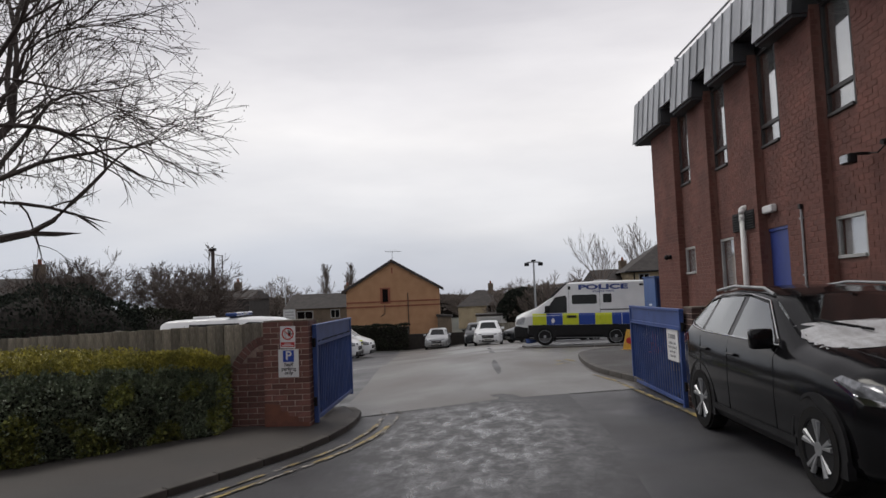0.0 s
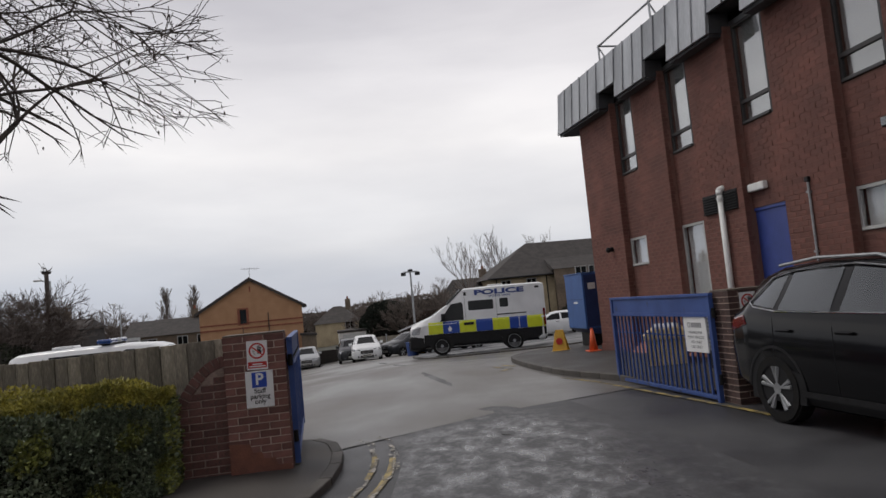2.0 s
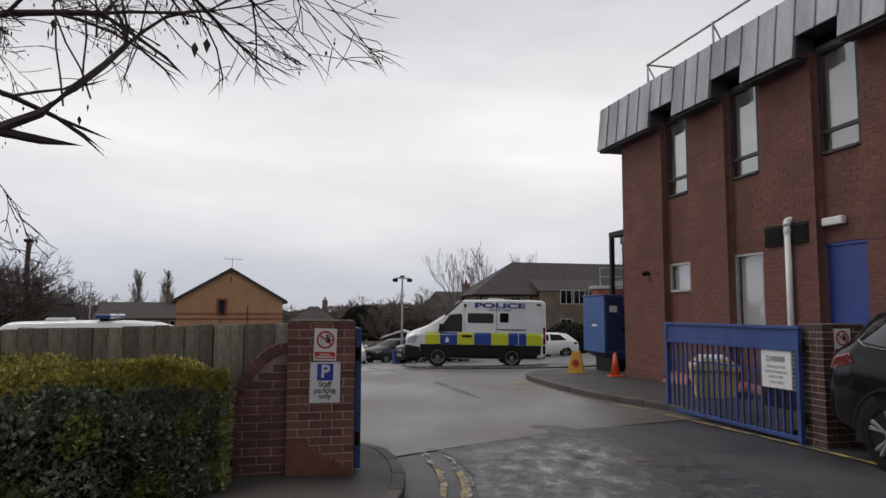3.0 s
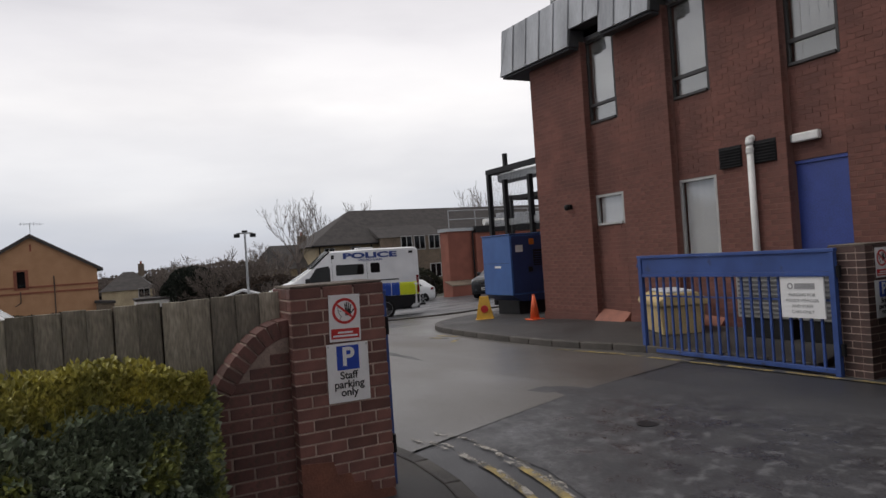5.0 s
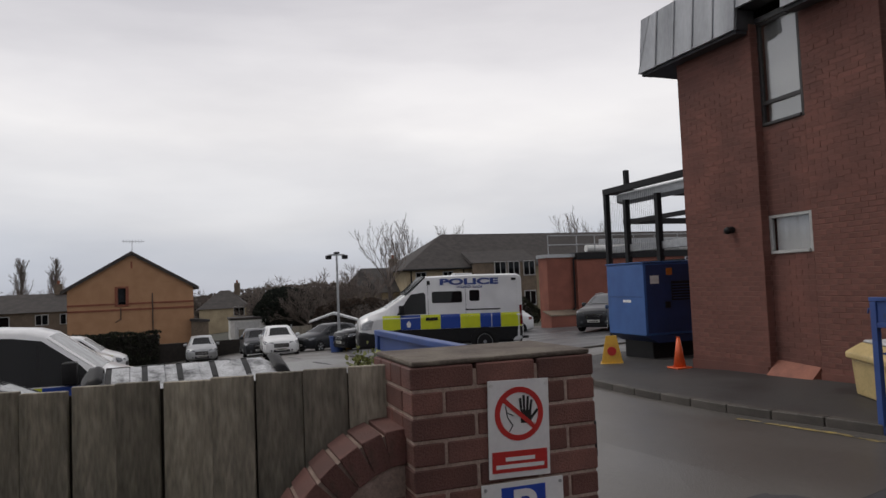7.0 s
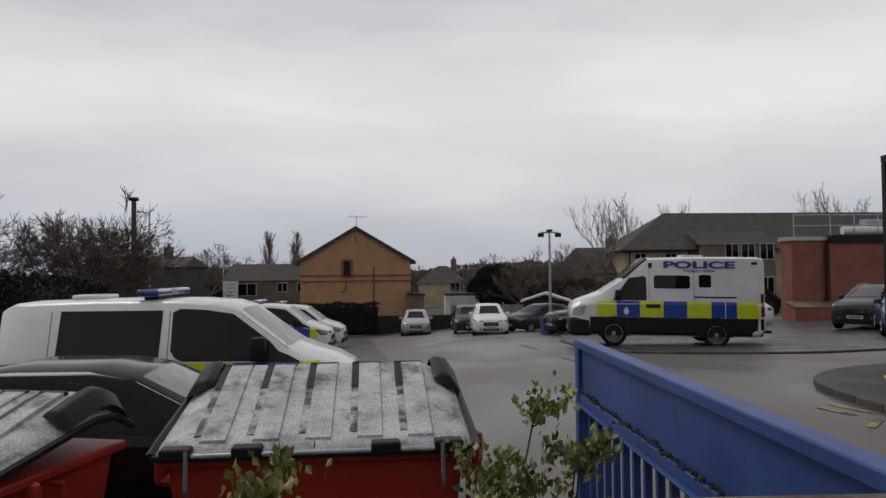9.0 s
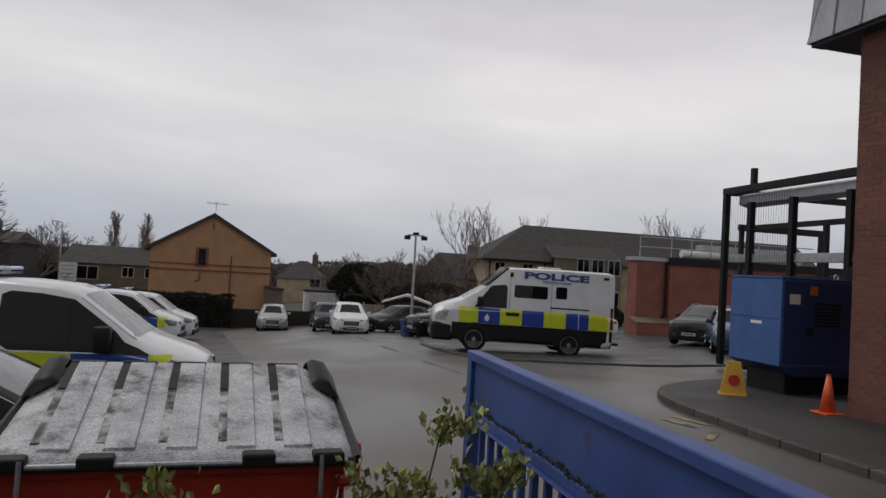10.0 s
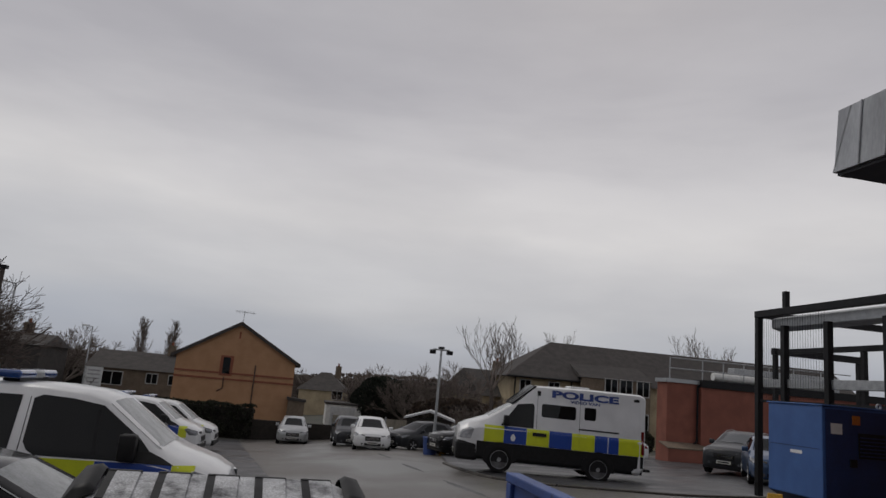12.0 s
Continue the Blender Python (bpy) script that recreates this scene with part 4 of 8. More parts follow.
def piece(parent, shapes, x0, x1, y0, y1, z0, z1, material, name="brick", bev=0.004):
    """One brick; alike bricks share a mesh."""
    key = (round(x1 - x0, 3), round(y1 - y0, 3), round(z1 - z0, 3))
    if key not in shapes:
        bm = box(bmesh.new(), -key[0] / 2, key[0] / 2, -key[1] / 2, key[1] / 2, -key[2] / 2, key[2] / 2)
        bmesh.ops.bevel(bm, geom=list(bm.edges), offset=bev, segments=1, affect="EDGES")
        me = bpy.data.meshes.new(name)
        bm.to_mesh(me)
        bm.free()
        me.materials.append(material)
        shapes[key] = me
    ob = new(name, shapes[key])
    ob.parent = parent
    ob.matrix_basis = pose((x0 + x1) / 2 + random.uniform(-0.0015, 0.0015), (y0 + y1) / 2 + random.uniform(-0.0015, 0.0015), (z0 + z1) / 2, 0, 0, random.uniform(-0.3, 0.3))
    return ob


def hand_sign(m):
    """Prohibition board: black hand in a red ring, red bar of unreadable print below."""
    s = thing("prohibition_sign", m, "white board with a hand in a red ring", "sign", "gate signs")
    part("board", bx(-0.105, 0.105, -0.004, 0.0, 0.0, 0.30, bev=0.0015), M_SIGNW, s)
    part("ring", ring(bmesh.new(), 0.066, 0.083, -0.0065, -0.0045, 36, c=(0, 0.195)), M_RED, s)
    bm = bx(-0.072, 0.072, -0.0062, -0.0046, -0.007, 0.007)
    part("slash", bm, M_RED, s).matrix_basis = pose(0, -0.0004, 0.195, 0, 40, 0)
    bm = bmesh.new()
    box(bm, 0.005, 0.042, -0.006, -0.0046, 0.165, 0.205, bev=0.0005)
    part("palm", bm, M_INK, s)
    for k, (x, top, tilt) in enumerate(((0.008, 0.242, -6), (0.018, 0.251, -2), (0.028, 0.247, 4), (0.038, 0.236, 10))):
        part("finger", bx(-0.004, 0.004, -0.006, -0.0046, 0, top - 0.203, bev=0.0005), M_INK, s).matrix_basis = pose(x, 0, 0.203, 0, tilt, 0)
    part("thumb", bx(-0.004, 0.004, -0.006, -0.0046, 0, 0.036), M_INK, s).matrix_basis = pose(0.040, 0, 0.178, 0, 42, 0)
    for (x0, z0, x1, z1) in ((-0.046, 0.22, -0.040, 0.185), (-0.040, 0.185, -0.022, 0.16), (-0.022, 0.16, -0.034, 0.142), (-0.044, 0.20, -0.020, 0.19)):
        part("figure_stroke", tube(bmesh.new(), (x0, -0.005, z0), (x1, -0.005, z1), 0.0016, n=5), M_INK, s)
    part("red_panel", bx(-0.094, 0.094, -0.0062, -0.0046, 0.018, 0.082), M_RED, s)
    for z, wd in ((0.058, 0.05), (0.036, 0.082)):
        part("print_bar", bx(-wd, wd, -0.0075, -0.0064, z - 0.006, z + 0.006), M_SIGNW, s)
    for x in (-0.095, 0.095):
        part("fixing", tube(bmesh.new(), (x, -0.0045, 0.285), (x, -0.009, 0.285), 0.006, n=10), M_WHITE, s)
    return s


def parking_sign(m):
    s = thing("parking_sign", m, "white board with a blue P and black words", "sign", "gate signs")
    part("board", bx(-0.14, 0.14, -0.004, 0.0, 0.0, 0.375, bev=0.0015), M_SIGNW, s)
    part("blue_square", bx(-0.075, 0.075, -0.006, -0.0046, 0.205, 0.36), M_PBLUE, s)
    text_part("letter", "P", 0.165, M_SIGNW, s, pose(0.0, -0.0072, 0.284, 90, 0, 0), bold=0.004)
    for words, z in (("Staff", 0.168), ("parking", 0.112), ("only", 0.060)):
        text_part("word", words, 0.068, M_INK, s, pose(0, -0.0060, z, 90, 0, 0), bold=0.0012)
    for x in (-0.128, 0.128):
        part("fixing", tube(bmesh.new(), (x, -0.0045, 0.36), (x, -0.009, 0.36), 0.005, n=10), M_GAL, s)
    return s


pillar("gate_pillar", -3.27, -2.645, 9.05, 9.50, -0.22, 1.375, "dark red brick gate pillar carrying two signs")
M_PATCH = mat("worn_render_patch", (0.21, 0.085, 0.055), 0.85, col2=(0.14, 0.058, 0.042), scale=6, fine=90, bump=0.5, fine_amt=0.2)
PATCH = [(-3.268, -0.19), (-2.66, -0.19), (-2.66, 0.02), (-2.80, 0.03), (-2.82, 0.10), (-2.93, 0.105), (-2.95, 0.17), (-3.04, 0.175), (-3.06, 0.26), (-3.268, 0.28)]
tagged(part("trim_patch", pr([(x, z) for x, z in PATCH], "y", 9.042, 9.052), M_PATCH, None), "smooth red render patch at the foot of the pillar", "render patch", kind="structure")
hand_sign(pose(-2.93, 9.043, 1.012, 0, 1.5, 0))
parking_sign(pose(-2.925, 9.043, 0.625, 0, 0.5, 0))
# this pillar stands in shade, put into a darker copy of the brick
pillar("gate_pillar", 2.46, 3.00, 9.02, 9.42, 0.0, 1.335, "gate pillar behind the parked car, shade in its brick colour", mat("shaded_brick", (0.085, 0.048, 0.041), 0.75, col2=(0.050, 0.032, 0.029), scale=6, fine=160, bump=0.5, per_piece=0.25))
hand_sign(pose(2.70, 9.012, 1.00))
parking_sign(pose(2.70, 9.012, 0.60))

M_WBRICK = mat("damp_wing_brick", (0.135, 0.058, 0.048), 0.65, col2=(0.080, 0.038, 0.033), scale=6, fine=160, bump=0.5, per_piece=0.3, stain=((0.035, 0.033, 0.024), 5, 0.57, 0.12))
M_WMORT = mat("damp_wing_mortar", (0.34, 0.255, 0.215), 0.9, col2=(0.17, 0.125, 0.105), scale=5, fine=120, bump=0.4)
# wing wall with a swept top
ww = thing("wing_wall", pose(-3.27, 9.14, -0.24), "dark brick wing wall with a swept top", "wall")
WWL = 0.52


def sweep_z(u):
    """Height of the swept top, u metres left of the pillar: level at first, then falling ever steeper."""
    return 1.42 - 1.70 * u * u


core = [(-0.0, 0.0), (-WWL + 0.01, 0.0)] + [(-WWL * k / 10 + (0.012 if k == 10 else 0), sweep_z(WWL * k / 10) - 0.012) for k in range(10, -1, -1)]
part("core", pr(core, "y", 0.005, 0.215), M_WMORT, ww)
shp = {}
for r in range(18):
    za, zb = r * 0.076 + 0.006, (r + 1) * 0.076 - 0.004
    for a, b in brick_split(WWL, r):
        if zb < (sweep_z(a) + sweep_z(b)) / 2 - 0.11:
            for yv in ((0.0, 0.1), (0.12, 0.22)):
                piece(ww, shp, -b, -a - 0.003, *yv, za, zb, M_WBRICK)
u_ = 0.03
while u_ < WWL - 0.02:
    th = math.atan(3.4 * u_)
    vb = part("edge_brick", pr([(-0.033, 0.0), (0.033, 0.0), (0.031, -0.11), (-0.031, -0.11)], "y", -0.004, 0.218, bev=0.004), M_WBRICK, ww)
    vb.matrix_basis = pose(-u_, 0.0, sweep_z(u_), 0, -math.degrees(th), 0)
    u_ += 0.076 * math.cos(th)

# ---- close-boarded fence ----
fence = thing("wooden_fence", pose(-3.29, 9.36, -0.30, 0, 0, 180 - 13), "weathered grey vertical-board wooden fence", "fence")
x_, k_ = -0.05, 0
while x_ < 9.5:
    w_ = random.choice((0.142, 0.15, 0.157))
    top = 1.66 - 0.004 * k_ + random.uniform(-0.007, 0.007)
    bd = part("board", bx(0.002, w_ - 0.002, -0.011, 0.011, 0.06, top, bev=0.004), M_WOOD, fence)
    bd.matrix_basis = pose(x_, random.uniform(-0.003, 0.003), 0, 0, random.uniform(-0.2, 0.2), random.uniform(-1.2, 1.2))
    x_ += w_
    k_ += 1
# added backing: blocks light through the seams, its dark tone stands for shade
part("back_board", pr([(-0.04, 0.06), (9.5, 0.06), (9.5, 1.38), (-0.04, 1.635)], "y", -0.028, -0.018), mat("seam_shade_wood", (0.050, 0.044, 0.036), 0.9, col2=(0.030, 0.027, 0.022), scale=3, stretch=(3, 3, 0.6)), fence, "added dark backing that shades the seams")
for z in (0.35, 1.25):
    part("arris_rail", bx(0, 9.5, -0.10, -0.03, z, z + 0.08), M_WOOD, fence)
for x in (0.1, 2.6, 5.2, 7.8):
    part("fence_post", bx(x, x + 0.1, -0.2, -0.105, 0, 1.6), M_WOOD, fence)

# ---- vehicles ----
M_CBLACK = mat("black_car_paint", (0.007, 0.007, 0.008), 0.14, 0.0, col2=(0.006, 0.006, 0.007), scale=3, fine_amt=0.05, clear=0.10, spec=0.2)
M_CWHITE = mat("white_van_paint", (0.74, 0.75, 0.76), 0.32, col2=(0.66, 0.67, 0.68), scale=2, fine_amt=0.04, clear=0.5)
M_CSILV = mat("silver_car_paint", (0.40, 0.41, 0.42), 0.35, 0.5, col2=(0.34, 0.35, 0.36), scale=3, fine_amt=0.05, clear=0.5)
M_CGREY = mat("grey_car_paint", (0.022, 0.024, 0.028), 0.3, 0.0, col2=(0.018, 0.02, 0.024), scale=3, fine_amt=0.05, clear=0.15, spec=0.3)
M_CBLUE = mat("blue_car_paint", (0.03, 0.07, 0.16), 0.3, 0.3, col2=(0.025, 0.06, 0.14), scale=3, fine_amt=0.05, clear=0.7)
M_BATY = mat("fluorescent_yellow", (0.60, 0.66, 0.02), 0.4, col2=(0.54, 0.60, 0.02), scale=4, fine_amt=0.05)
M_BATB = mat("livery_blue", (0.010, 0.055, 0.32), 0.4, col2=(0.010, 0.048, 0.29), scale=4, fine_amt=0.05)
M_LETB = mat("lettering_blue", (0.03, 0.06, 0.24), 0.4)
M_TYRE = mat("tyre_rubber", (0.012, 0.012, 0.013), 0.8, col2=(0.017, 0.016, 0.015), scale=9, bump=0.3, spec=0.15)
M_STEELW = mat("grey_steel_wheel", (0.16, 0.16, 0.165), 0.5, 0.3, col2=(0.08, 0.08, 0.082), scale=9)
M_ALLOY = mat("alloy_rim", (0.40, 0.41, 0.42), 0.35, 0.6, col2=(0.32, 0.33, 0.34), scale=8, fine_amt=0.08)
M_CHROME = mat("chrome_trim", (0.72, 0.72, 0.73), 0.12, 1.0, fine_amt=0.02)
M_CGLASS = glass("tinted_car_glass", (0.006, 0.007, 0.008), 0.04, 0.012, 0.22)
M_SUVG = glass("suv_side_glass", (0.62, 0.65, 0.67), 0.1, 0.015, gloss=0.10, power=2.2)
M_CGLASSC = glass("clear_car_glass", (0.03, 0.036, 0.04), 0.30, 0.04)
# opaque pale screen: the sky's reflection is painted as a light grey
M_SKYG = mat("sky_pale_windscreen", (0.27, 0.285, 0.29), 0.25, col2=(0.17, 0.185, 0.19), scale=5, fine=50, fine_amt=0.2)
M_HEAD = mat("headlamp_glass", (0.22, 0.23, 0.25), 0.08, 0.3, col2=(0.08, 0.085, 0.09), scale=12, clear=1.0)
M_HEADL = mat("bright_headlamp_glass", (0.55, 0.57, 0.60), 0.1, 0.2, col2=(0.30, 0.31, 0.33), scale=9, clear=1.0)
M_TAIL = mat("tail_lamp_red", (0.16, 0.012, 0.012), 0.15, clear=1.0)
M_AMBER = mat("amber_lens", (0.5, 0.16, 0.02), 0.2, clear=0.8)
M_PLATE = mat("plate_white", (0.62, 0.62, 0.58), 0.5)
M_BEAC = mat("beacon_blue", (0.02, 0.07, 0.26), 0.15, clear=1.0, scale=12)
M_SCREEN = mat("wire_mesh_guard", (0.16, 0.17, 0.18), 0.6, 0.3, col2=(0.10, 0.105, 0.11), scale=30)



def half_ring(s):
    x, w, zb, zbelt, wt, ztop = s
    return [(0, zb), (w * 0.90, zb), (w * 0.985, zb + 0.10), (w, zb + (zbelt - zb) * 0.55), (w * 0.985, zbelt - 0.06), (w * 0.95, zbelt), (wt, ztop - 0.045), (wt * 0.86, ztop), (0, ztop + 0.018)]


class Shell:
    """A vehicle body lofted through cross-sections: x, half width, sill height, belt height, half width of roof, roof height."""

    def __init__(self, stations):
        self.st = sorted(stations, key=lambda s: -s[0])
        self.xs = [s[0] for s in self.st]

    def at(self, x):
        cols = list(zip(*self.st))
        return tuple(float(np.interp(x, self.xs[::-1], c[::-1])) for c in cols)

    def side(self, x, z):
        ring_ = half_ring(self.at(x))[1:7]
        return float(np.interp(z, [p[1] for p in ring_], [p[0] for p in ring_]))

    def top(self, x, y):
        r = half_ring(self.at(x))[5:]
        ys_ = [p[0] for p in r][::-1]
        return float(np.interp(abs(y), ys_, [p[1] for p in r][::-1]))

    def body(self):
        bm = bmesh.new()
        rows = []
        fine_st = [self.at(a + (b - a) * k / 5) for a, b in zip(self.xs, self.xs[1:]) for k in range(5)] + [self.st[-1]]
        for s in fine_st:
            h = half_ring(s)
            full = [(y, z) for y, z in h] + [(-y, z) for y, z in h[-2:0:-1]]
            rows.append([bm.verts.new((s[0], y, z)) for y, z in full])
        n = len(rows[0])
        for p, q in zip(rows, rows[1:]):
            for i in range(n):
                bm.faces.new((p[i], p[(i + 1) % n], q[(i + 1) % n], q[i]))
        bm.faces.new(rows[0])
        bm.faces.new(rows[-1][::-1])
        bmesh.ops.recalc_face_normals(bm, faces=bm.faces)
        return bm

    def panel(self, poly, sd, out, inn=-0.01, nx=3):
        """A slab on the flank with outline poly in (x, z), sd = +1 left, -1 right."""
        bm = bmesh.new()
        pts = []
        for (x0, z0), (x1, z1) in zip(poly, poly[1:] + poly[:1]):
            for k in range(nx):
                pts.append((x0 + (x1 - x0) * k / nx, z0 + (z1 - z0) * k / nx))
        m_ = len(pts)
        a = [bm.verts.new((x, 0, z)) for x, z in pts]
        ca = bm.verts.new((sum(p[0] for p in pts) / m_, 0, sum(p[1] for p in pts) / m_))
        for i in range(m_):
            bm.faces.new((a[i], a[(i + 1) % m_], ca))
        bmesh.ops.subdivide_edges(bm, edges=[e for e in bm.edges if ca in e.verts], cuts=4, use_grid_fill=True)
        for v in bm.verts:
            v.co.y = sd * (self.side(v.co.x, v.co.z) + out)
        rim = [e for e in bm.edges if len(e.link_faces) == 1]
        ex = bmesh.ops.extrude_edge_only(bm, edges=rim)
        for v in [g for g in ex["geom"] if isinstance(g, bmesh.types.BMVert)]:
            v.co.y = sd * (self.side(v.co.x, v.co.z) + inn)
        bmesh.ops.recalc_face_normals(bm, faces=bm.faces)
        return bm

    def slab(self, x0, x1, z0, z1, sd, out=0.006, nx=4, nz=8):
        """A block that hugs the flank, as a fine grid."""
        bm = bmesh.new()
        g = []
        for i in range(nx + 1):
            x = x0 + (x1 - x0) * i / nx
            zs = [z0 + (z1 - z0) * k / nz for k in range(nz + 1)]
            col = [bm.verts.new((x, sd * (self.side(x, zs[0]) - 0.01), zs[0]))]
            col += [bm.verts.new((x, sd * (self.side(x, z) + out), z)) for z in zs]
            col.append(bm.verts.new((x, sd * (self.side(x, zs[-1]) - 0.01), zs[-1])))
            g.append(col)
        for p, q in zip(g, g[1:]):
            for k in range(len(p) - 1):
                bm.faces.new((p[k], p[k + 1], q[k + 1], q[k]))
        bm.faces.new(g[0])
        bm.faces.new(g[-1][::-1])
        bmesh.ops.recalc_face_normals(bm, faces=bm.faces)
        return bm

    def screen(self, x0, x1, f0, f1, out=0.006, n=8):
        """Windscreen or bonnet patch over the top between two x, f: share of the half width at each end."""
        bm = bmesh.new()
        grid = []
        for i in range(n + 1):
            x = x0 + (x1 - x0) * i / n
            wt = self.at(x)[4] * (f0 + (f1 - f0) * i / n)
            grid.append([bm.verts.new((x + out * 0.6, y, self.top(x, y) + out)) for y in (-wt, -wt * 0.6, 0, wt * 0.6, wt)])
        for p, q in zip(grid, grid[1:]):
            for i in range(4):
                bm.faces.new((p[i], p[i + 1], q[i + 1], q[i]))
        bmesh.ops.recalc_face_normals(bm, faces=bm.faces)
        return bm


def add_wheel(parent, x, y, r, wd, sd, style):
    """Wheel with its tyre, rim, spokes and hub; sd: which way its face looks."""
    w = new("wheel")
    w.parent = parent
    w.matrix_basis = pose(x, y, r, 0, 0, 0 if sd < 0 else 180)
    t = ring(bmesh.new(), r * 0.70, r, 0.0, wd, 32)
    bmesh.ops.bevel(t, geom=[e for e in t.edges if all(abs(math.hypot(v.co.x, v.co.z) - r) < 1e-4 for v in e.verts) and abs(e.verts[0].co.y - e.verts[1].co.y) < 1e-5], offset=0.025, segments=2, affect="EDGES")
    part("tyre", t, M_TYRE, w, smooth=False)
    part("rim", ring(bmesh.new(), r * 0.665, r * 0.705, 0.004, wd * 0.8, 28), M_BSTEEL if style == "alloy" else M_GAL, w)
    part("brake_disc", tube(bmesh.new(), (0, wd * 0.55, 0), (0, wd * 0.6, 0), r * 0.6, n=24), M_BLACK, w)
    if style != "alloy":
        part("wheel_disc", tube(bmesh.new(), (0, 0.03, 0), (0, wd * 0.5, 0), r * 0.66, n=24), M_STEELW, w, "grey steel wheel disc")
    n = 5
    for k in range(n if style == "alloy" else 0):
        a = 2 * math.pi * k / n + 0.3
        for da in ((-0.15, 0.15) if style == "alloy" else (0,)):
            p0 = (math.cos(a) * r * 0.10, 0.02, math.sin(a) * r * 0.10)
            p1 = (math.cos(a + da) * r * 0.65, 0.012, math.sin(a + da) * r * 0.65)
            bm = tube(bmesh.new(), p0, p1, r * 0.035, r * 0.075, 6)
            part("spoke", bm, M_ALLOY if style == "alloy" else M_GAL, w)
    part("hub_cap", tube(bmesh.new(), (0, 0.005, 0), (0, 0.06, 0), r * 0.16, r * 0.2, 16), M_ALLOY if style == "alloy" else M_GAL, w)
    return w


def add_wheels(car, sh, xf, xr, r, wd, style, arch_mat, arch=1.17, off=0.004):
    for x in (xf, xr):
        for sd in (1, -1):
            y = sh.side(x, max(r, sh.at(x)[2] + 0.25)) + off
            # black slab on the flank that stands for the shaded hollow round the wheel
            bm = bmesh.new()
            vs = [bm.verts.new((x + r * arch * math.cos(a), sd * (y + 0.001), r + r * arch * math.sin(a))) for a in [math.pi * k / 18 for k in range(19)]]
            vs += [bm.verts.new((x - r * arch, sd * (y + 0.001), sh.at(x)[2] + 0.005)), bm.verts.new((x + r * arch, sd * (y + 0.001), sh.at(x)[2] + 0.005))]
            wv = [bm.verts.new((v.co.x, sd * (y - 0.06), v.co.z)) for v in vs]
            bm.faces.new(vs)
            for i in range(len(vs)):
                bm.faces.new((vs[i], wv[i], wv[(i + 1) % len(vs)], vs[(i + 1) % len(vs)]))
            bmesh.ops.recalc_face_normals(bm, faces=bm.faces)
            part("wheel_arch", bm, M_BLACK, car)
            bm = bmesh.new()
            a0 = [math.pi * k / 18 for k in range(19)]
            for q in range(18):
                c4 = [(r * arch, a0[q]), (r * arch * 1.07, a0[q]), (r * arch * 1.07, a0[q + 1]), (r * arch, a0[q + 1])]
                lo_ = [bm.verts.new((x + k * math.cos(a), sd * (y - 0.02), r + k * math.sin(a))) for k, a in c4]
                hi_ = [bm.verts.new((x + k * math.cos(a), sd * (y + 0.007), r + k * math.sin(a))) for k, a in c4]
                bm.faces.new(hi_)
                for i in range(4):
                    bm.faces.new((lo_[i], lo_[(i + 1) % 4], hi_[(i + 1) % 4], hi_[i]))
            bmesh.ops.remove_doubles(bm, verts=bm.verts, dist=0.0005)
            bmesh.ops.recalc_face_normals(bm, faces=bm.faces)
            part("arch_lip", bm, arch_mat, car)
            add_wheel(car, x, sd * (y + 0.012), r, wd, sd, style)


def mirrors(car, sh, x, z, material, big=1.0):
    for sd in (1, -1):
        y = sh.side(x, z)
        bm = bmesh.new()
        box(bm, -0.05 * big, 0.06 * big, 0, 0.20, -0.09 * big, 0.09 * big, bev=0.03)
        m_ = part("mirror", bm, material, car, smooth=True)
        m_.matrix_basis = pose(x, sd * (y + 0.02) if sd > 0 else -(y + 0.22), z + 0.04)
        part("mirror_arm", tube(bmesh.new(), (x + 0.03, sd * (y - 0.02), z - 0.06), (x, sd * (y + 0.08), z), 0.022), M_BLACK, car)


def front_end(car, x, w, zg, zh, grille, lampw=0.30, plate=0.45, head_z=None, plate_out=0.0):
    """Grille, lamps, lower intake and plate on the nose."""
    part("grille", bx(x - 0.06, x + 0.012, -w * 0.48, w * 0.48, zg - 0.12, zg + 0.08, bev=0.012), M_BLACK, car)
    for k in range(3):
        part("grille_bar", bx(x + 0.010, x + 0.022, -w * 0.42, w * 0.42, zg - 0.06 + 0.05 * k, zg - 0.045 + 0.05 * k), grille, car)
    hz = head_z or zg + 0.08
    for sd in (1, -1):
        bm = pr([(x - 0.10, sd * (w * 0.50)), (x + 0.0, sd * (w * 0.52)), (x - 0.06, sd * w * 0.80), (x - 0.30, sd * (w * 0.985))], "z", hz - 0.07, hz + 0.06, bev=0.012)
        part("headlamp", bm, M_HEAD, car)
        part("fog_lamp", tube(bmesh.new(), (x - 0.03, sd * w * 0.66, zg - 0.26), (x + 0.014, sd * w * 0.66, zg - 0.26), 0.05, n=14), M_HEAD, car)
    part("lower_intake", bx(x - 0.05, x + 0.010, -w * 0.52, w * 0.52, zg - 0.33, zg - 0.21, bev=0.012), M_BLACK, car)
    part("plate", bx(x + 0.012 + plate_out, x + 0.022 + plate_out, -0.26, 0.26, plate - 0.055, plate + 0.055), M_PLATE, car)
    part("plate_bar", bx(x + 0.0225 + plate_out, x + 0.024 + plate_out, -0.20, 0.20, plate - 0.022, plate + 0.022), M_INK, car)


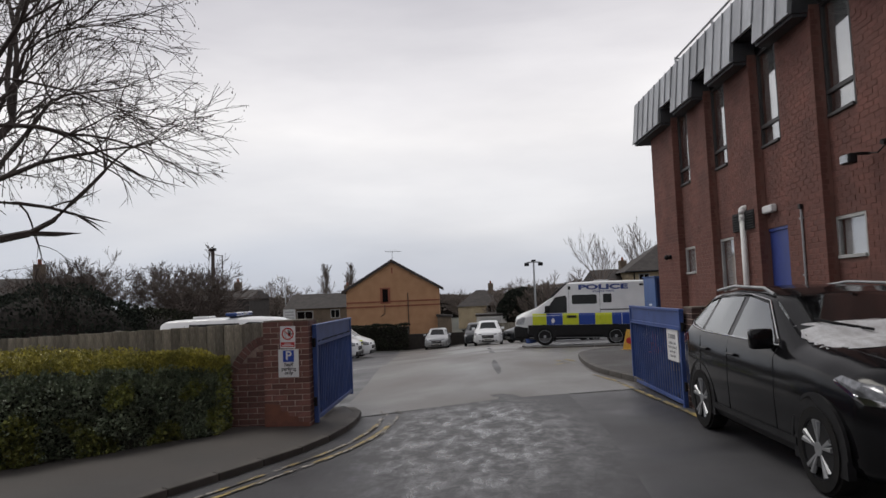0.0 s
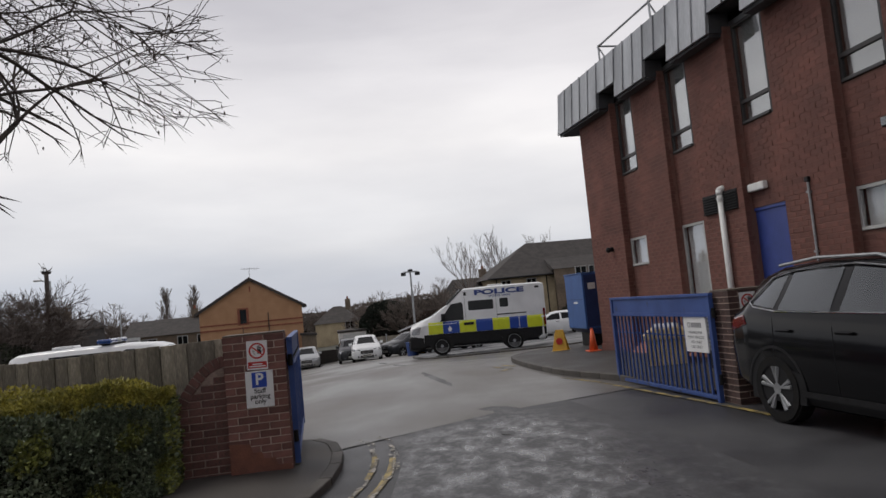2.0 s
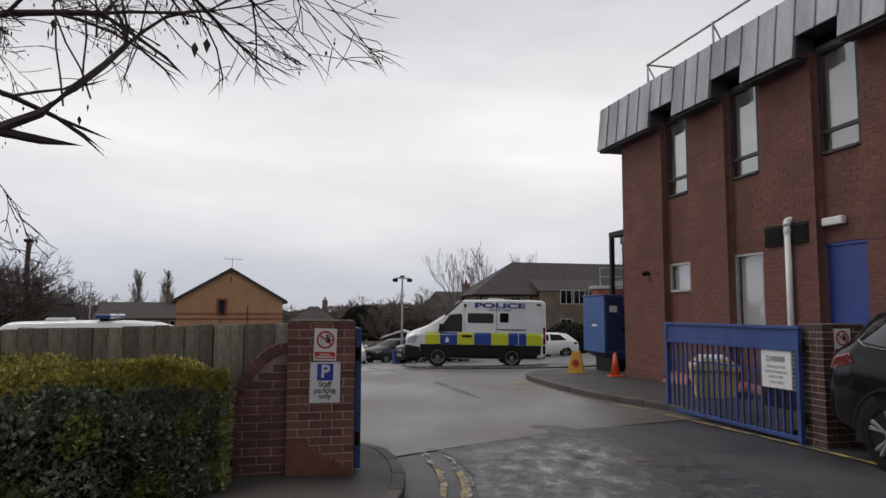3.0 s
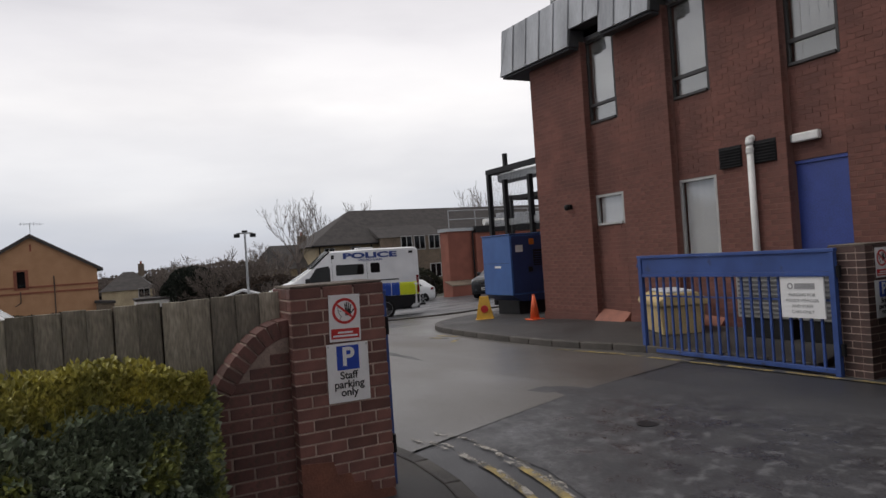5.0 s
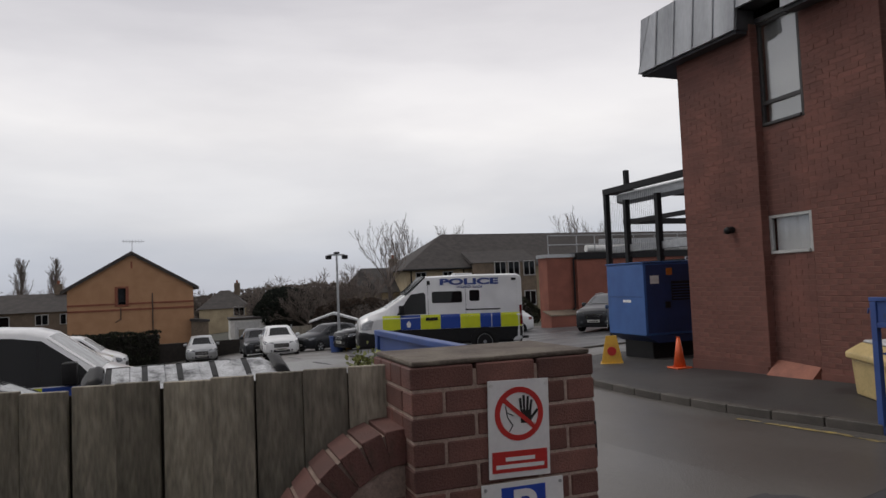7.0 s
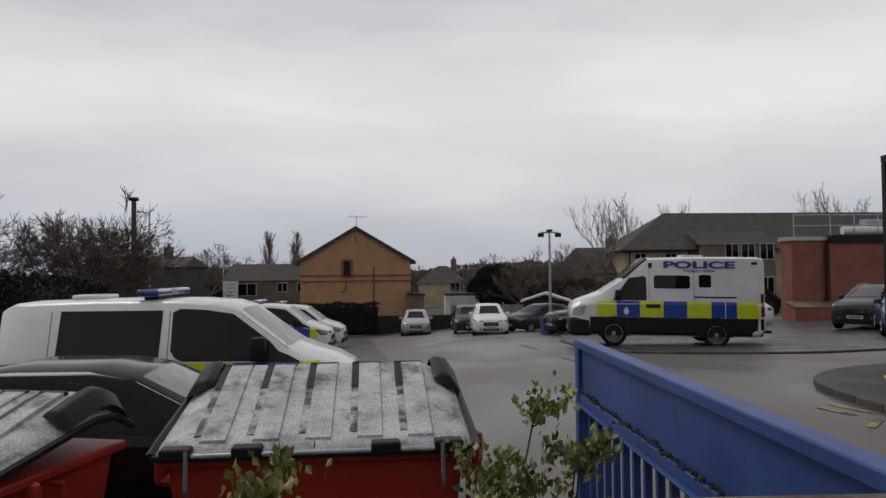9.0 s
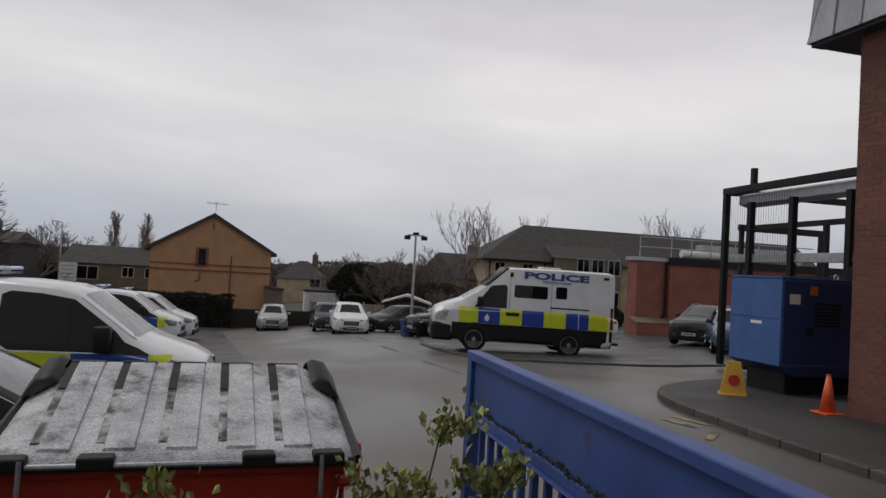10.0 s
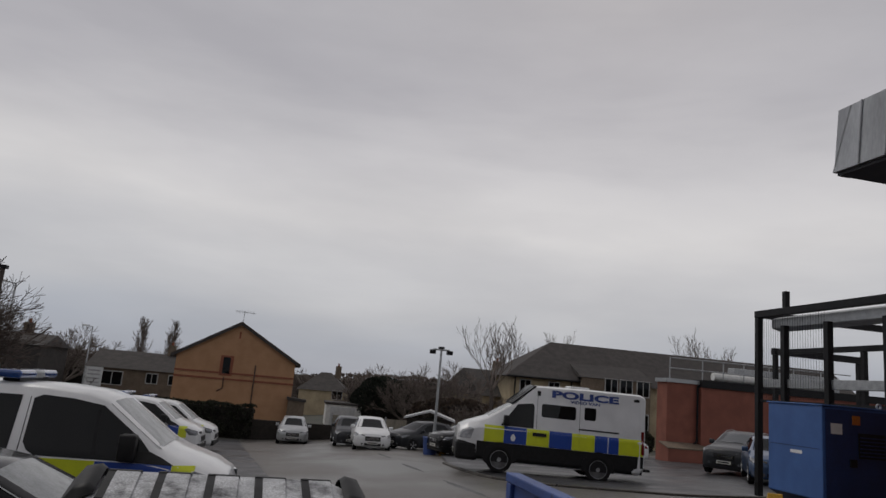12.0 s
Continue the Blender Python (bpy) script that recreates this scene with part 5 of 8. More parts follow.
def suv(m, label, paint=None, near=True):
    paint = paint or M_CBLACK
    c = thing("suv", m, label, "car", "parked cars")
    sh = Shell([(2.19, 0.62, 0.34, 0.74, 0.56, 0.80), (2.12, 0.78, 0.26, 0.82, 0.66, 0.92), (1.85, 0.87, 0.22, 0.93, 0.74, 1.01), (1.40, 0.905, 0.20, 0.99, 0.78, 1.08), (0.92, 0.915, 0.20, 1.02, 0.80, 1.13),
                (0.75, 0.915, 0.20, 1.03, 0.79, 1.20), (0.15, 0.92, 0.20, 1.06, 0.66, 1.50), (-0.15, 0.92, 0.20, 1.07, 0.65, 1.56), (-0.8, 0.92, 0.20, 1.09, 0.65, 1.585), (-1.45, 0.915, 0.22, 1.12, 0.63, 1.54),
                (-1.75, 0.905, 0.26, 1.13, 0.61, 1.47), (-2.02, 0.86, 0.32, 1.08, 0.66, 1.20), (-2.15, 0.80, 0.36, 0.98, 0.70, 1.04), (-2.19, 0.70, 0.42, 0.86, 0.62, 0.90)])
    part("body", sh.body(), paint, c, smooth=True)
    for sd in (1, -1):
        part("front_window", sh.panel([(0.56, 1.10), (0.10, 1.44), (-0.36, 1.50), (-0.40, 1.10)], sd, 0.008), M_SUVG, c)
        part("rear_window", sh.panel([(-0.52, 1.11), (-0.48, 1.50), (-1.16, 1.48), (-1.22, 1.13)], sd, 0.008), M_SUVG, c)
        part("quarter_window", sh.panel([(-1.30, 1.14), (-1.24, 1.47), (-1.46, 1.42), (-1.68, 1.19)], sd, 0.008), M_SUVG, c)
        for a, b in (((0.66, 1.085), (-1.25, 1.115)), ((-1.25, 1.115), (-1.62, 1.155)), ((-1.62, 1.155), (-1.74, 1.21)), ((-1.74, 1.21), (-1.50, 1.45)), ((-1.50, 1.45), (-1.1, 1.51)), ((-1.1, 1.51), (-0.35, 1.525)), ((-0.35, 1.525), (0.12, 1.465)), ((0.12, 1.465), (0.66, 1.085))):
            p0, p1 = [(x, sd * (sh.side(x, z) + 0.012), z) for x, z in (a, b)]
            part("window_trim", tube(bmesh.new(), p0, p1, 0.008, n=6), M_CHROME, c, "bright chrome strip")
        for x in (0.62, -0.46, -1.28):
            bm = bmesh.new()
            prev = None
            for k in range(9):
                z = 0.34 + (1.06 - 0.34) * k / 8
                q = (x + (0.10 * (k - 5) / 8 if x < -1 and k < 5 else 0), sd * (sh.side(x, z) + 0.001), z)
                if prev:
                    tube(bm, prev, q, 0.004, n=4)
                prev = q
            part("door_gap", bm, M_BLACK, c)
        for x in (-0.30, -1.10):
            bm = bmesh.new()
            box(bm, x - 0.10, x + 0.10, sh.side(x, 0.93) - 0.01, sh.side(x, 0.93) + 0.035, 0.915, 0.945, bev=0.01)
            if sd < 0:
                bmesh.ops.scale(bm, vec=(1, -1, 1), verts=bm.verts)
                bmesh.ops.reverse_faces(bm, faces=bm.faces)
            part("door_handle", bm, paint, c)
        part("sill_cladding", sh.slab(0.98, -0.95, 0.22, 0.36, sd, 0.012), M_BLACK, c)
        part("roof_rail", path_tube(bmesh.new(), [(0.05, sd * 0.60, 1.52), (-0.15, sd * 0.61, 1.585), (-0.9, sd * 0.61, 1.61), (-1.45, sd * 0.60, 1.565)], 0.016, 8), M_GAL, c, "satin silver roof rail")
        part("tail_lamp", sh.panel([(-1.72, 0.98), (-1.76, 1.08), (-2.10, 1.02), (-2.08, 0.90)], sd, 0.010), M_TAIL, c)
    part("windscreen", sh.screen(0.80, 0.17, 0.92, 0.96), M_SUVG, c, "dark windscreen with snow on its foot", smooth=True)
    part("rear_screen", sh.screen(-1.70, -2.0, 0.90, 0.90, out=0.006), M_CGLASS, c, smooth=True)
    if near:
        bm = bmesh.new()
        rnd = random.Random(5)
        grid = []
        for i in range(15):
            x = 1.28 - 0.66 * i / 14
            lim = 0.74 - 0.22 * rnd.random() * (1 if i in (0, 1, 13, 14) else 0.35)
            row = []
            for k in range(13):
                y = -lim + 2 * lim * k / 12
                edge = min(1, (6 - abs(k - 6)) / 2) * min(1, (7 - abs(i - 7)) / 2)
                row.append(bm.verts.new((x + rnd.uniform(-0.02, 0.02), y, sh.top(x, y) + 0.004 + edge * (0.022 + 0.012 * rnd.random()))))
            grid.append(row)
        for p, q in zip(grid, grid[1:]):
            for i in range(12):
                bm.faces.new((p[i], p[i + 1], q[i + 1], q[i]))
        bmesh.ops.recalc_face_normals(bm, faces=bm.faces)
        part("snow_cover", bm, M_SNOW, c, "patch of snow on the bonnet and screen", smooth=True)
        for sd in (1, -1):
            part("wiper", tube(bmesh.new(), (0.88, sd * 0.15, sh.top(0.88, 0.15) + 0.05), (0.62, sd * 0.52, sh.top(0.62, 0.52) + 0.03), 0.012, n=6), M_BLACK, c)
            part("bonnet_crease", tube(bmesh.new(), (1.75, sd * 0.52, sh.top(1.75, 0.52) + 0.003), (1.0, sd * 0.62, sh.top(1.0, 0.62) + 0.003), 0.008, n=6), paint, c)
    for sd in (1, -1):
        part("side_headlamp", sh.panel([(2.10, 0.80), (1.98, 0.90), (1.66, 0.945), (1.60, 0.915), (1.92, 0.79)], sd, 0.010), M_HEAD, c, "clear headlamp glass")
        part("headlamp_edge", sh.panel([(2.10, 0.775), (1.92, 0.765), (1.62, 0.885), (1.60, 0.91), (1.92, 0.79), (2.10, 0.80)], sd, 0.012), M_CHROME, c, "bright chrome edge")
    add_wheels(c, sh, 1.335, -1.31, 0.345, 0.20, "alloy", M_BLACK)
    mirrors(c, sh, 0.52, 1.10, paint)
    front_end(c, 2.185, 0.80, 0.72, 0.9, M_CHROME, plate=0.50, head_z=0.80)
    for sd in (1, -1):
        part("chrome_strip", path_tube(bmesh.new(), [(2.16, sd * 0.30, 0.60), (2.17, sd * 0.10, 0.58), (2.17, 0, 0.58)], 0.014, 6), M_CHROME, c)
        part("bumper_strip", path_tube(bmesh.new(), [(2.12, sd * 0.74, 0.50), (2.16, sd * 0.60, 0.47), (2.17, sd * 0.46, 0.47)], 0.018, 6), M_CHROME, c)
    part("bumper_skirt", bx(2.06, 2.18, -0.60, 0.60, 0.25, 0.36, bev=0.03), M_BLACK, c)
    return c


def hatchback(m, label, paint, lamps_on=False, clear=False):
    c = thing("car", m, label, "car", "parked cars")
    sh = Shell([(2.02, 0.55, 0.34, 0.62, 0.48, 0.68), (1.95, 0.74, 0.24, 0.70, 0.62, 0.80), (1.6, 0.84, 0.20, 0.82, 0.72, 0.91), (1.15, 0.86, 0.18, 0.90, 0.75, 0.99), (0.95, 0.86, 0.18, 0.92, 0.74, 1.04),
                (0.25, 0.865, 0.18, 0.94, 0.60, 1.38), (-0.1, 0.865, 0.18, 0.95, 0.59, 1.44), (-0.8, 0.865, 0.18, 0.97, 0.59, 1.445), (-1.4, 0.855, 0.20, 1.0, 0.57, 1.36), (-1.75, 0.83, 0.26, 0.98, 0.62, 1.10), (-1.98, 0.76, 0.32, 0.88, 0.64, 0.94), (-2.02, 0.66, 0.38, 0.78, 0.56, 0.82)])
    part("body", sh.body(), paint, c, smooth=True)
    g = M_CGLASSC if clear else M_CGLASS
    for sd in (1, -1):
        part("front_window", sh.panel([(0.70, 0.98), (0.20, 1.30), (-0.25, 1.36), (-0.28, 0.99)], sd, 0.008), M_CGLASS, c)
        part("rear_window", sh.panel([(-0.38, 1.0), (-0.35, 1.36), (-0.95, 1.34), (-1.30, 1.04)], sd, 0.008), M_CGLASS, c)
        part("door_handle", bx(-0.20, -0.02, -0.012, 0.012, 0.85, 0.875, bev=0.005), M_BLACK, c).matrix_basis = pose(0, sd * (sh.side(-0.1, 0.86) + 0.012), 0)
        part("tail_lamp", sh.panel([(-1.72, 0.80), (-1.74, 0.96), (-1.95, 0.92), (-1.93, 0.80)], sd, 0.010), M_TAIL, c)
    part("windscreen", sh.screen(1.0, 0.28, 0.93, 0.95), M_SKYG if clear else M_CGLASS, c, smooth=True)
    part("rear_screen", sh.screen(-1.42, -1.74, 0.9, 0.9), M_CGLASS, c, smooth=True)
    for sd in (1, -1):
        part("side_headlamp", sh.panel([(1.97, 0.66), (1.93, 0.76), (1.58, 0.83), (1.50, 0.80), (1.75, 0.68)], sd, 0.012), M_HEAD, c, "clear headlamp glass")
    add_wheels(c, sh, 1.25, -1.25, 0.31, 0.18, "alloy", paint, arch=1.14)
    mirrors(c, sh, 0.68, 0.98, paint, 0.85)
    front_end(c, 2.018, 0.74, 0.62, 0.8, M_CHROME, plate=0.42, head_z=0.70)
    return c


def livery(sh, c, cols, z0, z1, sides=(1, -1), out=0.005):
    """Chequered blocks along the flank: (x from, x to, material)."""
    for sd in sides:
        for x0, x1, mt in cols:
            part("livery_block", sh.slab(x0 - 0.002, x1 + 0.002, z0, z1, sd, out), mt, c)


def light_bar(c, x, z):
    part("light_bar_foot", bx(x - 0.10, x + 0.10, -0.55, 0.55, z, z + 0.04), M_BLACK, c)
    part("light_bar", bx(x - 0.16, x + 0.16, -0.72, 0.72, z + 0.042, z + 0.15, bev=0.04), M_BEAC, c, "blue emergency light bar")
    part("light_bar_middle", bx(x - 0.165, x + 0.165, -0.18, 0.18, z + 0.045, z + 0.147, bev=0.03), M_GAL, c)


def panel_van(m, label, snow=False):
    c = thing("panel_van", m, label, "van", "parked police vans")
    sh = Shell([(2.47, 0.60, 0.36, 0.72, 0.54, 0.80), (2.40, 0.82, 0.28, 0.84, 0.70, 0.95), (2.15, 0.95, 0.25, 0.98, 0.82, 1.08), (1.70, 0.985, 0.24, 1.10, 0.86, 1.22), (1.52, 0.99, 0.24, 1.13, 0.86, 1.30),
                (0.80, 0.99, 0.24, 1.16, 0.76, 1.84), (0.55, 0.99, 0.24, 1.17, 0.76, 1.915), (0.0, 0.99, 0.24, 1.18, 0.77, 1.955), (-1.2, 0.99, 0.24, 1.18, 0.78, 1.96), (-2.3, 0.985, 0.26, 1.18, 0.77, 1.93), (-2.46, 0.95, 0.30, 1.16, 0.74, 1.86), (-2.5, 0.90, 0.36, 1.12, 0.70, 1.80)])
    part("body", sh.body(), M_CWHITE, c, smooth=True)
    for sd in (1, -1):
        part("cab_window", sh.panel([(1.46, 1.21), (1.30, 1.38), (0.78, 1.76), (0.40, 1.82), (0.04, 1.84), (-0.06, 1.79), (-0.06, 1.26), (0.0, 1.17), (0.10, 1.115), (1.1, 1.105)], sd, 0.007), M_CGLASS, c)
        part("corner_trim", sh.panel([(1.76, 1.085), (1.60, 1.17), (1.44, 1.235), (1.24, 1.22), (1.16, 1.098)], sd, 0.010), M_BLACK, c, "black plastic trim below the mirror")
        part("window_divider", sh.panel([(0.80, 1.16), (0.76, 1.70), (0.72, 1.70), (0.75, 1.16)], sd, 0.012), M_BLACK, c)
        part("side_window", sh.panel([(-0.22, 1.16), (-0.20, 1.82), (-1.62, 1.82), (-1.64, 1.16)], sd, 0.007), M_CGLASS, c)
        for x in (-0.10, -1.75):
            bm = bmesh.new()
            prev = None
            for k in range(10):
                z = 0.36 + 1.45 * k / 9
                q = (x, sd * (sh.side(x, z) + 0.001), z)
                if prev:
                    tube(bm, prev, q, 0.005, n=4)
                prev = q
            part("door_gap", bm, M_BLACK, c)
        part("sill_cladding", sh.slab(1.15, -0.95, 0.27, 0.42, sd, 0.012), M_BLACK, c)
    livery(sh, c, [(2.02, 1.74, M_BATY), (1.74, 0.82, M_BATB), (0.82, 0.0, M_BATY), (-0.0, -0.6, M_BATB), (-0.6, -1.2, M_BATY), (-1.2, -1.8, M_BATB), (-1.8, -2.35, M_BATY)], 0.70, 1.09)
    part("windscreen", sh.screen(1.56, 0.84, 0.93, 0.95), M_SKYG, c, "windscreen with the sky reflection in its colour", smooth=True)
    for sd in (1, -1):
        part("side_headlamp", sh.panel([(2.42, 0.78), (2.36, 0.94), (2.02, 1.03), (1.94, 0.98), (2.12, 0.80)], sd, 0.014), M_HEAD, c, "clear headlamp glass")
    add_wheels(c, sh, 1.55, -1.38, 0.33, 0.20, "steel", M_BLACK, arch=1.13)
    mirrors(c, sh, 1.18, 1.24, M_BLACK, 1.85)
    front_end(c, 2.472, 0.86, 0.66, 0.9, M_BSTEEL, plate=0.42, head_z=0.86)
    part("bumper", bx(2.30, 2.50, -0.78, 0.78, 0.28, 0.50, bev=0.05), M_BLACK, c)
    light_bar(c, -0.46, 1.965)
    part("roof_pod", bx(-1.75, -1.25, -0.25, 0.25, 1.955, 2.03, bev=0.03), M_CWHITE, c)
    return c


def big_van(m, label):
    c = thing("police_van", m, label, "van", "parked police vans")
    sh = Shell([(2.68, 0.74, 0.32, 0.98, 0.64, 1.08), (2.62, 0.92, 0.30, 1.08, 0.76, 1.20), (2.40, 0.97, 0.30, 1.18, 0.82, 1.32), (2.12, 0.99, 0.30, 1.26, 0.84, 1.42), (1.84, 0.99, 0.30, 1.28, 0.84, 1.52),
                (1.05, 0.99, 0.30, 1.28, 0.78, 2.02), (0.56, 0.99, 0.30, 1.30, 0.80, 2.50), (0.40, 0.99, 0.30, 1.30, 0.82, 2.56), (-1.0, 0.99, 0.30, 1.30, 0.84, 2.60), (-2.62, 0.98, 0.30, 1.30, 0.84, 2.60), (-2.76, 0.96, 0.44, 1.28, 0.82, 2.54), (-2.78, 0.93, 0.46, 1.26, 0.80, 2.48)])
    part("body", sh.body(), M_CWHITE, c, smooth=False)
    for sd in (1, -1):
        part("cab_window", sh.panel([(1.46, 1.33), (0.98, 1.98), (0.56, 2.04), (0.50, 1.96), (0.50, 1.33)], sd, 0.007), M_CGLASS, c)
        part("side_window", sh.panel([(0.29, 1.72), (0.29, 2.02), (0.25, 2.06), (-0.68, 2.06), (-0.72, 2.02), (-0.72, 1.72), (-0.68, 1.68), (0.25, 1.68)], sd, 0.007), M_CGLASS, c)
        part("side_window", sh.panel([(-0.97, 1.76), (-0.97, 2.05), (-1.0, 2.08), (-1.28, 2.08), (-1.31, 2.05), (-1.31, 1.76), (-1.28, 1.72), (-1.0, 1.72)], sd, 0.007), M_CGLASS, c)
        part("lower_cladding", sh.slab(2.12, -2.74, 0.33, 0.84, sd, 0.010, nx=14, nz=10), M_BLACK, c, "black lower body panel")
        part("door_rail", sh.panel([(-0.82, 1.42), (-0.82, 1.46), (-2.0, 1.46), (-2.0, 1.42)], sd, 0.012), M_BLACK, c)
        part("cab_handle", sh.panel([(0.52, 1.12), (0.52, 1.22), (0.12, 1.22), (0.12, 1.12)], sd, 0.02), M_BLACK, c)
        part("marker_lamp", sh.panel([(0.44, 2.28), (0.44, 2.42), (0.34, 2.42), (0.34, 2.28)], sd, 0.012), M_BLACK, c)
        part("marker_lamp", sh.panel([(-2.42, 2.38), (-2.42, 2.46), (-2.58, 2.46), (-2.58, 2.38)], sd, 0.012), M_BLACK, c)
        part("tail_lamp", sh.panel([(-2.66, 0.9), (-2.66, 1.55), (-2.75, 1.55), (-2.75, 0.9)], sd, 0.012), M_TAIL, c)
        for x in (0.42, 0.38 - 1.22):
            bm = bmesh.new()
            prev = None
            for k in range(10):
                z = 0.82 + 1.6 * k / 9
                q = (x, sd * (sh.side(x, z) + 0.001), z)
                if prev:
                    tube(bm, prev, q, 0.005, n=4)
                prev = q
            part("door_gap", bm, M_BLACK, c)
        # words on the upper side
        for words, x, z, size, bold in (("POLICE", -0.97, 2.36, 0.27, 0.012), ("VIDEO VAN", -0.98, 2.19, 0.115, 0.002)):
            y = sh.side(x, z) + 0.012
            lean = math.degrees(math.atan2(sh.side(x, z - 0.1) - sh.side(x, z + 0.1), 0.2))
            tx = text_part("lettering", words, size, M_LETB, c, Matrix.Translation((x, sd * y, z)) @ pose(0, 0, 0, 90 - lean, 0, 180 if sd > 0 else 0) @ Matrix.Diagonal((2.25 if size > 0.2 else 1.45, 1, 1, 1)), bold=bold)
        part("crest", sh.panel([(1.12, 0.92), (1.16, 1.02), (1.08, 1.14), (1.0, 1.02), (1.04, 0.92)], sd, 0.009), M_SIGNW, c)
    livery(sh, c, [(1.93, 1.35, M_BATY), (1.35, 0.69, M_BATB), (0.69, 0.03, M_BATY), (0.03, -0.63, M_BATB), (-0.63, -1.30, M_BATY), (-1.30, -1.68, M_BATB), (-1.70, -2.0, M_BATB), (-2.0, -2.72, M_BATY)], 0.845, 1.31)
    part("windscreen", sh.screen(1.80, 1.10, 0.92, 0.94), M_SKYG, c, "pale windscreen, sky reflection in its colour", smooth=True)
    # folded wire guard above the screen
    part("screen_guard", sh.screen(1.12, 0.50, 0.96, 0.98, out=0.05), M_SCREEN, c, "grey wire mesh riot guard")
    for y in (-0.6, -0.2, 0.2, 0.6):
        part("guard_bar", tube(bmesh.new(), (1.16, y, sh.top(1.12, y) + 0.06), (0.52, y, sh.top(0.50, y) + 0.06), 0.012, n=6), M_BSTEEL, c)
    part("roof_hatch", bx(-1.2, -0.6, -0.35, 0.35, 2.60, 2.66, bev=0.02), M_CWHITE, c)
    part("front_bumper", bx(2.05, 2.72, -0.99, 0.99, 0.27, 0.82, bev=0.10), M_BLACK, c, "black front bumper")
    part("nose_grille", bx(2.50, 2.672, -0.42, 0.42, 0.80, 0.92, bev=0.03), M_BLACK, c)
    part("guard_frame", path_tube(bmesh.new(), [(1.14, -0.74, sh.top(1.12, 0.74) + 0.05), (0.50, -0.78, sh.top(0.5, 0.78) + 0.05), (0.50, 0.78, sh.top(0.5, 0.78) + 0.05), (1.14, 0.74, sh.top(1.12, 0.74) + 0.05), (1.14, -0.74, sh.top(1.12, 0.74) + 0.05)], 0.025, 6), M_BSTEEL, c)
    front_end(c, 2.66, 0.88, 0.86, 1.0, M_BSTEEL, plate=0.46, head_z=1.0, plate_out=0.07)
    part("rear_step", bx(-3.0, -2.79, -0.8, 0.8, 0.42, 0.50, bev=0.02), M_BLACK, c)
    part("rear_window", bx(-2.80, -2.775, -0.6, 0.6, 1.55, 2.1, bev=0.01), M_CGLASS, c)
    for sd in (1, -1):
        part("side_headlamp", sh.panel([(2.66, 0.86), (2.63, 1.06), (2.34, 1.20), (2.22, 1.16), (2.30, 0.88)], sd, 0.016), M_HEADL, c, "clear headlamp glass")
    add_wheels(c, sh, 1.435, -1.435, 0.37, 0.22, "steel", M_BLACK, arch=1.24, off=0.022)
    mirrors(c, sh, 1.30, 1.45, M_BLACK, 1.6)
    return c


suv(on_ground(3.13, 6.62, -88.9), "black family SUV with snow on its bonnet")
big_van(pose(3.885, 29.715, -0.67, 0, -0.9, 170), "white police van with blue and yellow chequers")
panel_van(on_ground(-6.8, 19.6, 0), "white police van with a blue light bar")
panel_van(on_ground(-9.25, 36.8, -2), "white police van with yellow and blue livery")
panel_van(on_ground(-9.2, 41.0, -2), "white police van with yellow and blue livery")
hatchback(on_ground(-5.95, 15.0, 2), "black hatchback parked behind the bins", M_CBLACK, clear=True)
hatchback(on_ground(-3.55, 51.5, -90), "silver hatchback parked against the low wall", M_CSILV)
hatchback(on_ground(0.12, 43.8, -92), "white hatchback facing out of its bay", M_CWHITE)
hatchback(on_ground(-0.62, 47.6, -90), "dark grey car parked behind the white one", M_CGREY)
hatchback(on_ground(3.1, 46.2, -150), "dark grey hatchback parked near the lamp mast", M_CGREY)
suv(on_ground(4.6, 40.5, -165, 0.02), "black SUV parked beyond the big van", M_CBLACK, near=False)
hatchback(on_ground(5.6, 47.5, -170), "blue car parked near the shed", M_CBLUE)
suv(on_ground(13.6, 34.2, -140, 0.06), "dark SUV parked before the brick annexe", M_CGREY, near=False)
hatchback(on_ground(11.4, 42.0, 165, 0.06), "white car parked behind the big van", M_CWHITE)
hatchback(on_ground(11.9, 30.0, -120, 0.06), "blue car behind the steel shelter post", M_CBLUE)

# ---- wheeled bins ----
M_BINR = mat("red_bin_plastic", (0.42, 0.035, 0.018), 0.45, col2=(0.34, 0.028, 0.015), scale=3, fine_amt=0.1)
M_LID = mat("snowy_black_lid", (0.020, 0.020, 0.022), 0.5, col2=(0.014, 0.014, 0.015), scale=8, stain=((0.50, 0.51, 0.52), 9, 0.43, 0.2))
M_LIDS = mat("thin_snow_on_lid", (0.62, 0.63, 0.65), 0.8, col2=(0.44, 0.45, 0.47), scale=7, fine=110, bump=0.9, fine_amt=0.4, stain=((0.05, 0.05, 0.055), 6, 0.52, 0.20))


def lid_z(v):
    return lerp(v, (0, 0.08, 0.75, 0.92, 1.05, 1.14), (0.0, 0.04, 0.25, 0.29, 0.25, 0.12))


